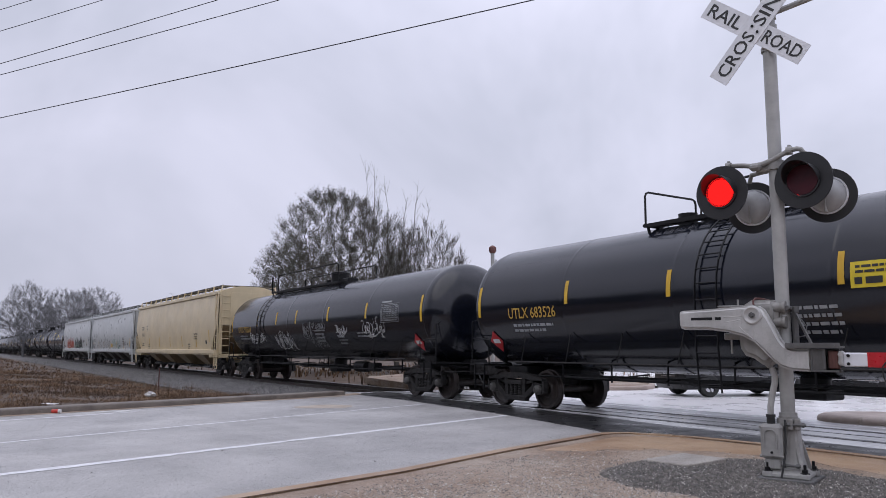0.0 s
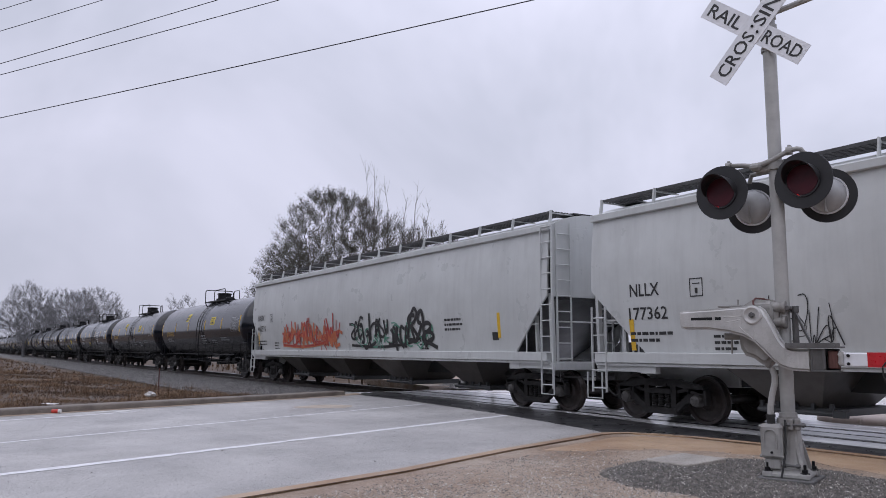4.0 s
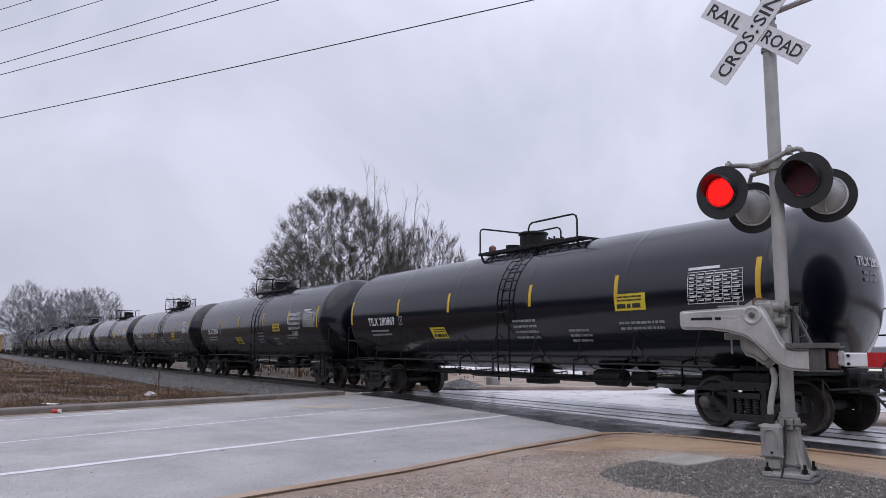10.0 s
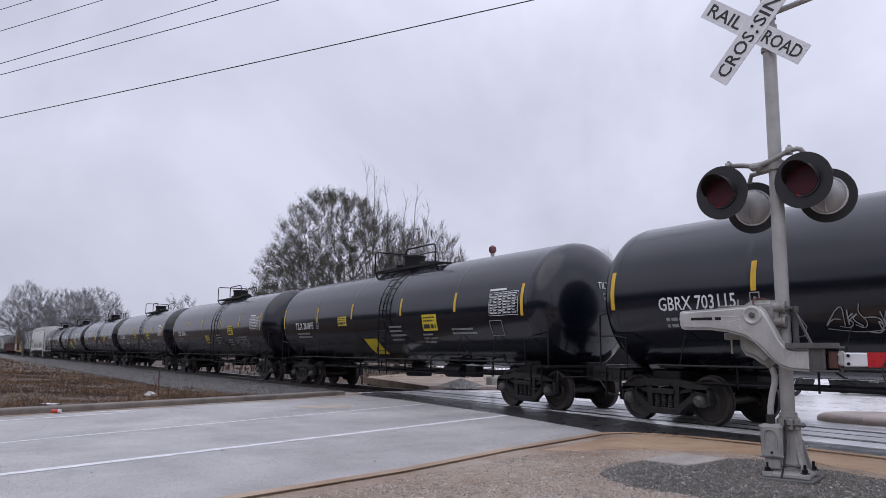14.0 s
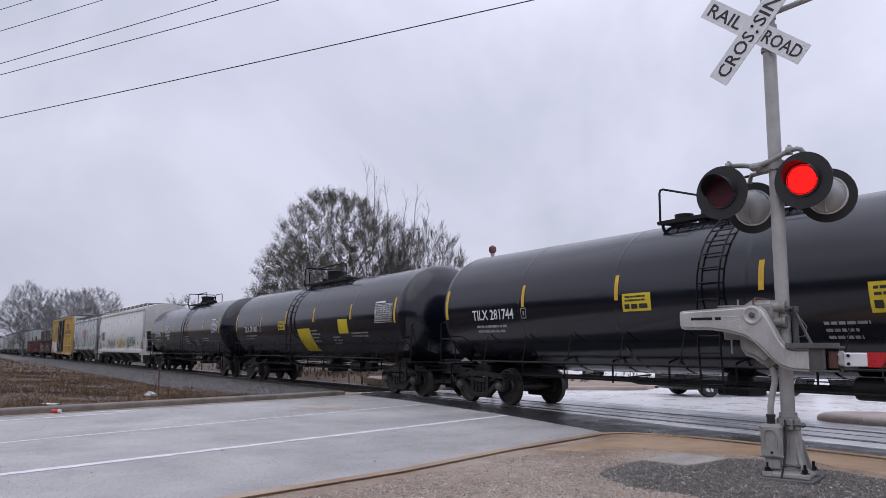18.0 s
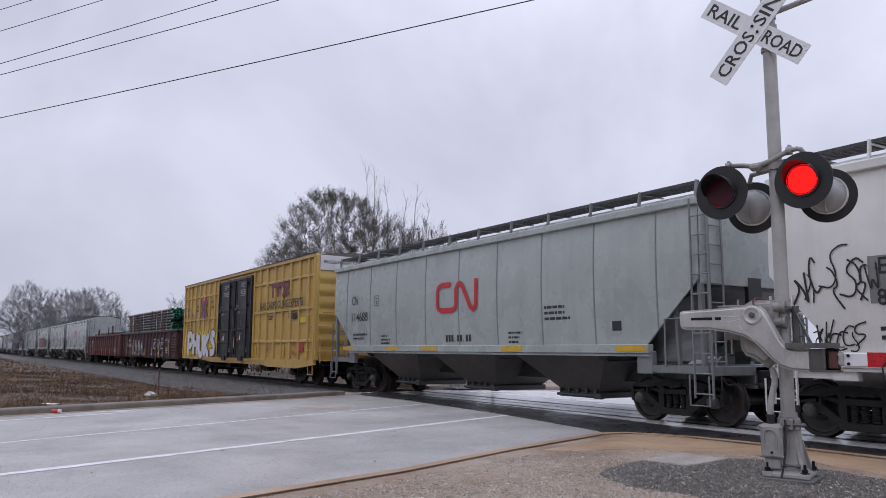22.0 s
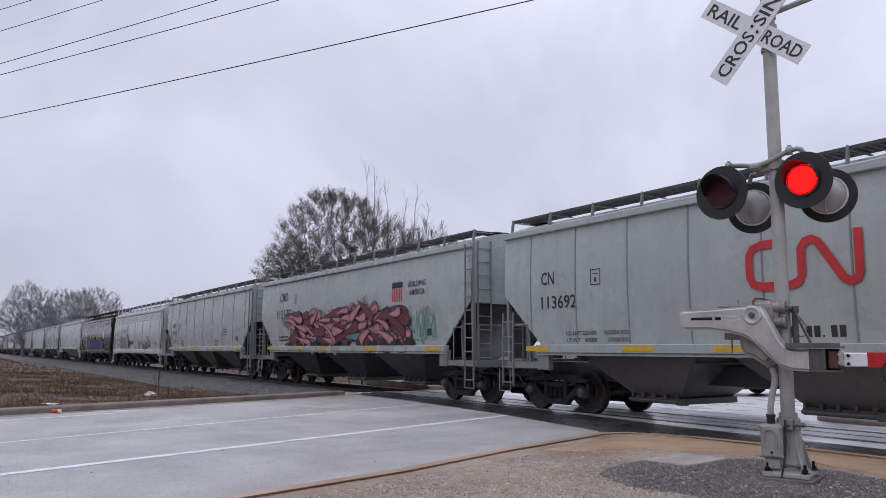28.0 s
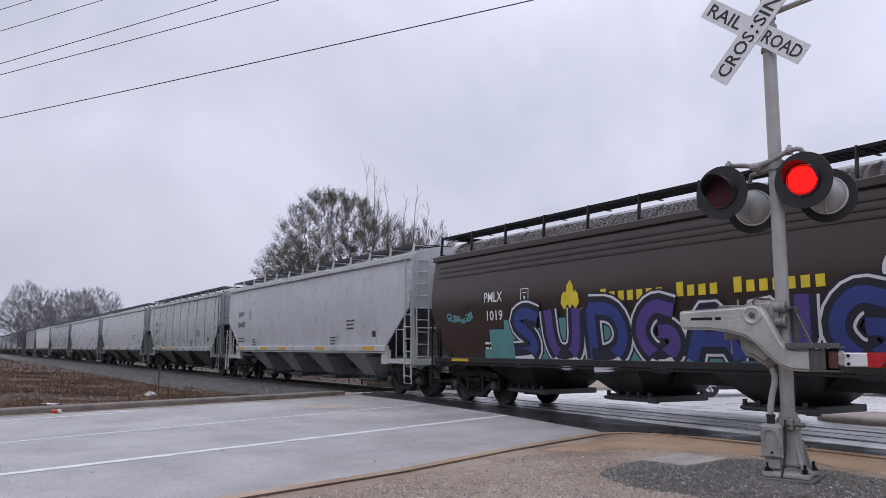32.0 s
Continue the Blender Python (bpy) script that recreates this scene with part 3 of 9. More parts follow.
def mound_fn(bm):
    rings = []
    for k in range(13):
        f = k / 12
        ring = []
        for j in range(72):
            a = j * math.tau / 72
            d = mound_reach(a) * (1 - f) * (1 + 0.05 * noise.noise((math.cos(a) * 5, math.sin(a) * 5, 1)))
            x, y = MOUND_AT[0] + d * math.cos(a), MOUND_AT[1] + d * math.sin(a)
            ring.append(bm.verts.new((x, y, mound_z(x, y))) if k < 12 or j == 0 else None)
        rings.append(ring)
    for a, b in zip(rings, rings[1:]):
        for j in range(72):
            if b[1] is None:
                bm.faces.new((a[j], a[(j + 1) % 72], b[0]))
            else:
                bm.faces.new((a[j], a[(j + 1) % 72], b[(j + 1) % 72], b[j]))


solo("gravel_mound", mound_fn, "gravel_dark", "low mound of dark gravel round the signal foot", "gravel", kind="stuff")


def stones_fn(seed, n, place, lo, hi):
    """Loose angular stones."""
    def fn(bm):
        rnd = random.Random(seed)
        for _ in range(n):
            x, y, z = place(rnd)
            s = rnd.uniform(lo, hi)
            v = [bm.verts.new((x + s * dx, y + s * dy, z + s * dz)) for dx, dy, dz in ((-1, -0.4, -0.2), (0.7, -0.9, -0.2), (0.6, 0.9, -0.2), (-0.6, 0.8, -0.2), (rnd.uniform(-0.4, 0.4), rnd.uniform(-0.4, 0.4), rnd.uniform(0.5, 1.1)))]
            for a, b in ((0, 1), (1, 2), (2, 3), (3, 0)):
                bm.faces.new((v[a], v[b], v[4]))
    return fn


def on_mound(rnd):
    a = rnd.uniform(0, math.tau)
    q = rnd.random() ** 0.5 * (1.0 if rnd.random() < 0.9 else rnd.uniform(1.0, 1.25))
    d = mound_reach(a) * q
    x, y = MOUND_AT[0] + d * math.cos(a), MOUND_AT[1] + d * math.sin(a)
    return x, y, mound_z(x, y) + 0.004


solo("gravel", stones_fn(5, 15000, on_mound, 0.006, 0.017), "gravel_dark", "loose dark gravel round the signal foot", "gravel", kind="stuff", sharp=10)


def on_island(rnd):
    # thick near the gravel and the road edge, thin on the washed clay at the far end
    while True:
        x, y = rnd.uniform(-9, 0), rnd.uniform(2, 9)
        if x > -6.1 - 0.345 * y + 0.25 and rnd.random() < (1.0 if y < 6.2 else 0.10 + 0.9 * max(0, (7.8 - y) / 1.6)) and noise.noise((x * 0.9, y * 0.9, 4)) > rnd.uniform(-0.7, 0.25):
            return x, y, 0.056


solo("grit", stones_fn(6, 15000, on_island, 0.004, 0.012), "stone_pale", "loose pale grit scattered over the island", "grit", kind="stuff", sharp=10)
solo("grit", stones_fn(16, 14000, on_island, 0.004, 0.011), "gravel_dark", "loose dark grit scattered over the island", "grit", kind="stuff", sharp=10)
solo("gravel", stones_fn(15, 3000, on_mound, 0.005, 0.012), "stone_pale", "pale chips among the dark gravel", "gravel", kind="stuff", sharp=10)


def on_road(rnd):
    y = rnd.uniform(0.0, 10.2)
    return road_x(rnd.uniform(-17.8, -6.5), y), y, 0.002


solo("road_chippings", stones_fn(17, 2600, on_road, 0.003, 0.007), "gravel_dark", "dark stone chippings standing out of the worn asphalt", "chippings", kind="stuff", sharp=10)
solo("road_chippings", stones_fn(18, 11000, on_road, 0.003, 0.006), "gravel", "pale stone chippings standing out of the worn asphalt", "chippings", kind="stuff", sharp=10)


def lid_fn(bm):
    m = pose(-6.18, 7.16, 0.146, 1, 0, 6)
    box(bm, -0.29, 0.29, -0.38, 0.38, -0.08, 0.03, 0.01, m)


solo("utility_cover", lid_fn, "cover_concrete", "pale concrete utility box cover set in the gravel", "utility cover")


def clay_fn(bm):
    # washed clay along the far rim of the island, its near edge uneven
    inner = [(-8.35, 6.9), (-8.7, 8.0), (-9.0, 8.8), (-8.9, 9.3), (-8.3, 9.68), (-6.9, 9.9), (-5.5, 9.95), (-3.0, 10.0), (4.0, 10.1)]
    edge = [(-8.28, 6.88), (-7.9, 7.6), (-7.6, 8.1), (-7.2, 8.5), (-6.9, 8.75), (-6.1, 8.95), (-4.9, 8.7), (-2.8, 8.5), (4.0, 8.6)]
    cols = []
    for (a, b), (c, d) in zip(zip(inner, inner[1:]), zip(edge, edge[1:])):
        for k in range(8):
            f = k / 8
            p, q = Vector(a).lerp(Vector(b), f), Vector(c).lerp(Vector(d), f)
            q += (q - p).normalized() * 0.25 * noise.noise((q.x * 2.3, q.y * 2.3, 8))
            cols.append([bm.verts.new((*p.lerp(q, j / 6), 0.059 - 0.007 * (j == 6) + 0.002 * noise.noise((p.x, j, 2)))) for j in range(7)])
    for a, b in zip(cols, cols[1:]):
        for j in range(6):
            bm.faces.new((a[j], a[j + 1], b[j + 1], b[j]))


solo("washed_clay", clay_fn, "tan_smooth", "smooth wet orange-tan clay washed along the island rim", "clay", kind="structure", sharp=80)
solo("kerb_joint", lambda bm: strip(bm, [(x + 0.16, y - 0.01) for x, y in ISLAND[:10]] + [(x, y - 0.16) for x, y in ISLAND[10:]], [(x + 0.185, y - 0.015) for x, y in ISLAND[:10]] + [(x, y - 0.19) for x, y in ISLAND[10:]], 0.0735), "soil", "dark dirt-filled joint behind the island kerb", "joint", kind="structure")

# crossing surface and track
def far_pave_fn(bm):
    pts = [(-24.2, 14.4), (-22.6, 16.4), (-20.9, 20.0), (-20.2, 21.4), (-22.0, 24.4), (-30, 27.6), (-60, 36), (-60, 44), (-20, 52), (60, 60), (60, 14.4)]
    bm.faces.new([bm.verts.new((*p, -0.012)) for p in pts])
    bm.faces.new([bm.verts.new((*p, -0.2)) for p in pts])


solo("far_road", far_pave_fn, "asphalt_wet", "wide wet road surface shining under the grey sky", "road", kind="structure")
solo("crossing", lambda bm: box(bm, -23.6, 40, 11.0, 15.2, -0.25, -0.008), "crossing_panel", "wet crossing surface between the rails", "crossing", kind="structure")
for y in (12.30, 12.46, 13.74, 13.90):
    solo("flangeway", lambda bm, y=y: box(bm, -23.6, 40, y - 0.022, y + 0.022, -0.1, -0.003), "asphalt_dark", "dark groove beside the rail in the crossing", "crossing", kind="structure")
solo("joint", lambda bm: box(bm, -23.6, 40, 13.08, 13.11, -0.1, -0.003), "asphalt_dark", "dark joint between crossing panels", "crossing", kind="structure")
solo("dark_strip", lambda bm: slab(bm, [(-22.4, 10.9), (-19.0, 10.85), (-16.87, 10.67), (-13.7, 10.32), (-10.4, 9.72), (-9.2, 9.3), (-8.0, 9.6), (40, 10.3), (40, 11.6), (-8.5, 11.5), (-10.8, 11.6), (-12.0, 11.75), (-15.0, 12.0), (-23.4, 12.2)], -0.2, 0.003), "asphalt_dark", "dark tarred strip along the near rail", "asphalt", kind="structure")


def dirt_edge_fn(bm):
    strip(bm, [(-22.0, 9.0), (-22.4, 10.2), (-22.9, 11.2)], [(-21.2, 8.9), (-21.4, 9.9), (-22.3, 11.1)], 0.008)


solo("dirt_fan", dirt_edge_fn, "tan_dirt", "tan silt washed over the road end beside the track", "silt", kind="structure")

RAILS = thing("railway_track", "railway track with rusty rails on timber ties", "railway track", kind="structure")
GAUGE = 1.435


def rail_fn(bm):
    prof = [(-0.07, -0.17), (0.07, -0.17), (0.07, -0.155), (0.012, -0.13), (0.012, -0.045), (0.036, -0.035), (0.036, -0.004), (0.028, 0.0), (-0.028, 0.0), (-0.036, -0.004), (-0.036, -0.035), (-0.012, -0.045), (-0.012, -0.13), (-0.07, -0.155)]
    prism(bm, prof, "x", -900, 300)


def head_fn(bm):
    quad(bm, [(-900, -0.026, 0.0015), (300, -0.026, 0.0015), (300, 0.026, 0.0015), (-900, 0.026, 0.0015)])


for s in (-1, 1):
    r = piece("rail", "rail", rail_fn, "rail", RAILS, (0, 13.1 + s * (GAUGE / 2 + 0.036), 0))
    piece("rail_head", "rail_head", head_fn, "rail_top", r, label="polished running surface")


def tie_fn(bm):
    box(bm, -0.115, 0.115, -1.3, 1.3, -0.34, -0.165, 0.012)


for k in range(150):
    piece("tie", "tie", tie_fn, "tie", RAILS, (-24.0 - 0.52 * k, 13.1, 0))


def far_ties_fn(bm):
    for k in range(420):
        x = -102.5 - 0.52 * k
        box(bm, x - 0.115, x + 0.115, 11.8, 14.4, -0.34, -0.165)


tagged(piece("far_ties", "far_ties", far_ties_fn, "tie", RAILS), kind="stuff")


def ballast_z(y):
    d = abs(y - 13.1)
    return -0.16 if d < 1.7 else -0.16 - 0.14 * (d - 1.7) / 3.2


def ballast_fn(bm):
    xs = [-24.1 - 0.8 * k for k in range(70)] + [-82 - 6 * k for k in range(20)] + [-260, -400, -900]
    ys = [8.2, 8.6, 9.0, 9.4, 9.8, 10.6, 11.4, 12.2, 13.1, 14.0, 14.8, 15.6, 16.6, 17.8]
    grid = []
    for x in xs:
        grid.append([bm.verts.new((x, y, ballast_z(y) + 0.03 * noise.noise((x * 1.3, y * 1.3, 1)) - (0.25 if y in (8.2, 17.8) else 0))) for y in ys])
    for a, b in zip(grid, grid[1:]):
        for k in range(len(ys) - 1):
            bm.faces.new((a[k], a[k + 1], b[k + 1], b[k]))
    bmesh.ops.recalc_face_normals(bm, faces=bm.faces)


solo("ballast", ballast_fn, "ballast", "grey crushed-stone ballast bed under the track", "ballast", kind="stuff", sharp=80)


def on_ballast(rnd):
    x = -24.2 - 100 * rnd.random() ** 1.7
    y = rnd.uniform(8.3, 12.3)
    return x, y, ballast_z(y) + 0.03 * noise.noise((x * 1.3, y * 1.3, 1)) + 0.012


solo("ballast_stones", stones_fn(7, 100000, on_ballast, 0.030, 0.075), "ballast_stone", "grey crushed stones of the ballast", "ballast", kind="stuff", sharp=10)


# ---- winter grass ----
def grass_fn(seed, n, place, lo, hi, lean=0.5, w=0.006, tuft=9):
    """Dry grass in tufts: blades that bow outwards from one root."""
    def fn(bm):
        rnd = random.Random(seed)
        for _ in range(n // tuft):
            x0, y0, z = place(rnd)
            tall = (0.35 + 1.5 * max(0.0, noise.noise((x0 * 0.45, y0 * 0.45, 9)) + 0.25)) * rnd.uniform(0.6, 1.25)
            spread = rnd.uniform(0.01, 0.05)
            bias = rnd.uniform(0, math.tau)
            for _b in range(tuft):
                h = rnd.uniform(lo, hi) * tall
                a = bias + rnd.gauss(0, 1.5)
                dx, dy = math.cos(a), math.sin(a)
                x, y = x0 + dx * spread, y0 + dy * spread
                ln = rnd.uniform(0.15, 1.0) ** 1.2 * lean * h
                drop = h * (1 - 0.45 * ln / max(h, 0.01) / max(lean, 0.01) * rnd.random())
                ww = w * rnd.uniform(0.6, 1.5)
                p = [(x - dy * ww, y + dx * ww, z - 0.02), (x + dy * ww, y - dx * ww, z - 0.02), (x + dx * ln * 0.4 + dy * ww * 0.7, y + dy * ln * 0.4 - dx * ww * 0.7, z + h * 0.66),
                     (x + dx * ln * 0.4 - dy * ww * 0.7, y + dy * ln * 0.4 + dx * ww * 0.7, z + h * 0.66), (x + dx * ln, y + dy * ln, z + drop * 0.92)]
                v = [bm.verts.new(q) for q in p]
                bm.faces.new((v[0], v[1], v[2], v[3]))
                bm.faces.new((v[3], v[2], v[4]))
    return fn


def on_verge(rnd):
    while True:
        y = rnd.uniform(-3, 8.8)
        x = -18.9 - 0.36 * y - 0.15 - 34 * rnd.random() ** 1.7
        edge = 8.9 - 0.03 * max(0, -x - 26) - (0.8 if x > -26 else 0) + 0.5 * noise.noise((x * 0.3, 0, 0))
        if y < edge and (rnd.random() < 0.12 + 1.3 * max(0, noise.noise((x * 0.5, y * 0.5, 2)) + 0.25)):
            return x, y, height(x, y)


def on_bank(rnd):
    y = rnd.uniform(-14, 7.4)
    x = -52 - 110 * rnd.random() ** 1.3
    return x, y, height(x, y)


solo("dry_grass", grass_fn(11, 170000, on_verge, 0.035, 0.17, 2.1, 0.0042), "dry_grass", "tawny dry winter grass on the verge", "grass", kind="stuff")
solo("dry_stalks", grass_fn(14, 5200, on_verge, 0.16, 0.42, 0.5, 0.0035, 4), "dry_grass", "taller tawny seed stalks standing in the verge", "grass", kind="stuff")
solo("dry_grass", grass_fn(12, 40000, on_bank, 0.06, 0.24, 1.6, 0.013), "dry_grass", "tawny dry weeds farther along the verge", "grass", kind="stuff")


def behind(rnd):
    x = -24 - 46 * rnd.random()
    y = rnd.uniform(17.0, 34.0)
    return x, y, height(x, y)


solo("dry_grass", grass_fn(13, 9000, behind, 0.15, 0.55, 0.5, 0.015), "dry_grass", "dry grass beyond the track", "grass", kind="stuff")


# ---- trees ----
def tree_mesh(seed, h, rx, low, points, leafy, base_r, stems=1, twigs=4, twig_r=0.009, twig_len=0.7, rise=0.6, lean=0.0, peak=2.0):
    """Branches grown to fill a dome: each new twig joins the nearest wood; stoutness follows what a limb carries."""
    rnd = random.Random(seed)
    nodes, parent, path = [], [], []
    for s in range(stems):
        a = s * math.tau / stems + 0.5
        out = 0.35 * (stems > 1)
        prev = -1
        for k in range(4):
            f = k / 3
            nodes.append((out * (0.4 + f) * math.cos(a) * (1 + f), out * (0.4 + f) * math.sin(a) * (1 + f), -0.2 + f * (low + 0.6)))
            parent.append(prev)
            path.append(f * low)
            prev = len(nodes) - 1
    goal = []
    while len(goal) < points:
        u, v, w = rnd.uniform(-1, 1), rnd.uniform(-1, 1), rnd.random()
        wide = (1 - w ** peak) ** 0.5 * (0.62 + 0.38 * min(1, w / 0.3))
        d = math.hypot(u, v)
        if d > wide or (d < wide * 0.55 and rnd.random() < 0.45):
            continue
        lump = 1 + 0.16 * noise.noise((u * 2.2, v * 2.2, seed + w * 2.5))
        goal.append((u * rx * lump + lean * w, v * rx * lump, low + w * (h - low - 0.5) * lump))
    goal.sort(key=lambda p: p[0] ** 2 + p[1] ** 2 + (p[2] - low * 0.5) ** 2)
    n0 = len(nodes)
    P = np.zeros((n0 + 2 * points, 3))
    L = np.zeros(n0 + 2 * points)
    P[:n0], L[:n0] = nodes, path
    count = n0
    for g in goal:
        g = np.array(g)
        d = np.linalg.norm(P[:count] - g, axis=1)
        below = np.maximum(0, P[:count, 2] - g[2])
        k = int(np.argmin(d + 0.16 * L[:count] + 1.4 * below))
        step = g - P[k]
        mid = P[k] + step * 0.5 + np.array([rnd.uniform(-1, 1), rnd.uniform(-1, 1), rnd.uniform(-0.9, 0.3)]) * 0.03 * d[k]
        for q, par in ((mid, k), (g, count)):
            P[count], L[count] = q, L[par] + np.linalg.norm(q - P[par])
            parent.append(par)
            count += 1
    load = np.ones(count)
    for k in range(count - 1, -1, -1):
        if parent[k] >= 0:
            load[parent[k]] += load[k]
    wood, leaves = bmesh.new(), bmesh.new()
    rad = np.maximum(base_r * np.sqrt(load / load[:n0].max()), twig_r * 1.3)
    for k in range(count):
        if parent[k] >= 0:
            a, b = Vector(P[parent[k]]), Vector(P[k])
            if (b - a).length > 1e-4:
                rod(wood, a, b, min(rad[parent[k]], rad[k] * 1.6), 6 if rad[k] > 0.05 else 4 if rad[k] > 0.02 else 3, rad[k], caps=False)
    mid_top = Vector((0, 0, low + 0.3 * (h - low)))
    for k in range(n0, count):
        if load[k] > 7:
            continue
        for _ in range(twigs):
            q = Vector(P[k])
            d = ((q - mid_top).normalized() * 0.7 + Vector((rnd.uniform(-1, 1), rnd.uniform(-1, 1), rnd.uniform(-0.5, 1))) * 0.8 + Vector((0, 0, rise))).normalized()
            ln = twig_len * rnd.uniform(0.5, 1.25)
            e = q + d * ln
            rod(wood, q, e, twig_r, 3, twig_r * 0.5, caps=False)
            for _s in range(2):
                f = rnd.uniform(0.3, 0.8)
                d2 = (d + Vector((rnd.uniform(-1, 1), rnd.uniform(-1, 1), rnd.uniform(-0.6, 1))) * 0.8).normalized()
                rod(wood, q + d * ln * f, q + d * ln * f + d2 * ln * 0.5, twig_r * 0.7, 3, twig_r * 0.4, caps=False)
            clump = leafy * max(0.08, min(1.7, 0.9 + 2.2 * noise.noise((q.x * 0.45, q.y * 0.45, q.z * 0.45 + seed)))) * max(0.25, min(1.15, 0.8 - 0.09 * q.x))
            while rnd.random() < clump:
                clump -= 1 if clump > 1 else 0.25
                c = q + d * ln * rnd.random() + Vector((rnd.gauss(0, 0.11), rnd.gauss(0, 0.11), rnd.gauss(0, 0.11)))
                s = rnd.uniform(0.03, 0.055)
                a = Vector((rnd.uniform(-1, 1), rnd.uniform(-1, 1), rnd.uniform(-1, 1))).normalized() * s
                b = a.cross(Vector((rnd.uniform(-1, 1), rnd.uniform(-1, 1), rnd.uniform(-1, 1)))).normalized() * s * 0.6
                leaves.faces.new([leaves.verts.new(c + o) for o in (-a, b, a, -b)])
    return wood, leaves


def tree(at, label, wood_mat="bark", group="", **kw):
    t = thing("tree", label, "tree", group, at)
    wood, leaves = tree_mesh(**kw)
    w = dress(new("trunk", finish(wood, "trunk")), wood_mat)
    w.parent = t
    tagged(w, label="bare branching trunk and limbs")
    if kw["leafy"]:
        c = dress(new("crown", finish(leaves, "crown")), "leaf")
        c.parent = t
        tagged(c, label="thin dull-green winter foliage")
    else:
        leaves.free()
    return t


tree((-49.4, 22.7, -0.2), "broad half-evergreen tree with thin grey-green winter foliage", seed=3, h=13.1, rx=6.5, low=1.4, points=4200, leafy=2.9, base_r=0.16, stems=6, twigs=5, twig_r=0.005, twig_len=0.55, rise=0.55, peak=2.2)
tree((-45.6, 27.2, -0.2), "bare-branched spreading winter bush tree", seed=14, h=10.6, rx=4.3, low=1.2, points=2000, leafy=0, base_r=0.10, stems=5, twigs=3, twig_r=0.007, twig_len=0.6, rise=1.1)


def shoots_fn(seed, n, top_lo, top_hi, spread):
    # slender stems fanning up from a low fork, with sparse side twigs
    def fn(bm):
        rnd = random.Random(seed)
        for k in range(n):
            a, out = rnd.uniform(0, math.tau), rnd.uniform(0.2, spread)
            top = rnd.uniform(top_lo, top_hi) - 0.3 * out
            pts = []
            for j in range(9):
                f = j / 8
                pts.append(Vector((out * f ** 1.3 * math.cos(a) + 0.09 * math.sin(j * 1.9 + k), out * f ** 1.3 * math.sin(a) + 0.09 * math.cos(j * 1.7 + k), -0.2 + (top + 0.2) * f)))
            for j in range(8):
                r = 0.05 * (1 - j / 8) + 0.009
                rod(bm, pts[j], pts[j + 1], r, 5, 0.05 * (1 - (j + 1) / 8) + 0.007, caps=False)
                if j > 3:
                    for _ in range(4):
                        p0 = pts[j].lerp(pts[j + 1], rnd.random())
                        d = Vector((rnd.uniform(-1, 1), rnd.uniform(-1, 1), rnd.uniform(0.9, 2.2))).normalized() * rnd.uniform(0.5, 1.4)
                        rod(bm, p0, p0 + d, 0.010, 3, 0.004, caps=False)
                        rod(bm, p0 + d * 0.5, p0 + d * 0.5 + Vector((rnd.uniform(-1, 1), rnd.uniform(-1, 1), 1.2)).normalized() * 0.5, 0.006, 3, 0.003, caps=False)
    return fn


for at, seed, n, lo, hi, spread in (((-50.4, 25.3, -0.2), 8, 3, 13.4, 15.6, 0.8), ((-46.2, 25.5, -0.2), 9, 10, 9.8, 13.3, 2.6)):
    shoot = thing("tree", "bare tree with slender upright winter shoots", "tree", at=at)
    piece("trunk", ("shoots", seed), shoots_fn(seed, n, lo, hi, spread), "bark", shoot, label="bare slender stems")
FAR = "distant bare trees"
for at, h, rx, n, seed, r, note in (((-160.0, 11.4, -0.3), 13.9, 4.6, 600, 21, 0.02, "distant bare tree beyond the train"), ((-155.0, 18.2, -0.3), 12.9, 5.4, 700, 22, 0.02, "distant bare spreading tree"),
                                    ((-152.0, 22.2, -0.3), 12.6, 5.4, 700, 23, 0.02, "distant bare spreading tree"), ((-168.0, 15.0, -0.3), 11.0, 6.0, 500, 24, 0.02, "distant bare tree beyond the train"),
                                    ((-158.0, 27.0, -0.3), 8.6, 4.5, 400, 28, 0.02, "distant bare spreading tree"),
                                    ((-106.8, 26.3, -0.3), 9.4, 2.6, 130, 25, 0.022, "small distant bare tree behind train"), ((-54.1, 52.0, -0.3), 11.4, 2.6, 160, 26, 0.014, "slim bare tree beyond the road"),
                                    ((-57.6, 49.4, -0.3), 8.8, 2.2, 130, 27, 0.014, "slim bare tree beyond the road")):
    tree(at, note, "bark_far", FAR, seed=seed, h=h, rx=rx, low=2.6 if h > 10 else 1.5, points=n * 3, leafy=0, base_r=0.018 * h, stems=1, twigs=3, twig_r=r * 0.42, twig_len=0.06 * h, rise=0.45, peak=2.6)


def far_wood_fn(bm):
    # brushy tree line under the horizon: thousands of thin stems
    rnd = random.Random(31)
    for _ in range(5200):
        x = rnd.uniform(-330, -150)
        y = rnd.uniform(14, 70) if x > -250 else rnd.uniform(-40, 80)
        if abs(y - 13.1) < 6:
            continue
        h = rnd.uniform(2.5, 8.0) * (0.7 + 0.6 * abs(noise.noise((x * 0.03, y * 0.03, 0))))
        a = rnd.uniform(0, math.tau)
        p, q = (x, y, -0.3), (x + rnd.uniform(-0.8, 0.8), y + rnd.uniform(-0.8, 0.8), h)
        rod(bm, p, q, 0.09, 3, 0.02, caps=False)
        for _k in range(4):
            f = rnd.uniform(0.3, 0.9)
            s = tuple(p[i] + (q[i] - p[i]) * f for i in range(3))
            rod(bm, s, (s[0] + rnd.uniform(-1.4, 1.4), s[1] + rnd.uniform(-1.4, 1.4), s[2] + rnd.uniform(0.4, 1.6)), 0.045, 3, 0.015, caps=False)


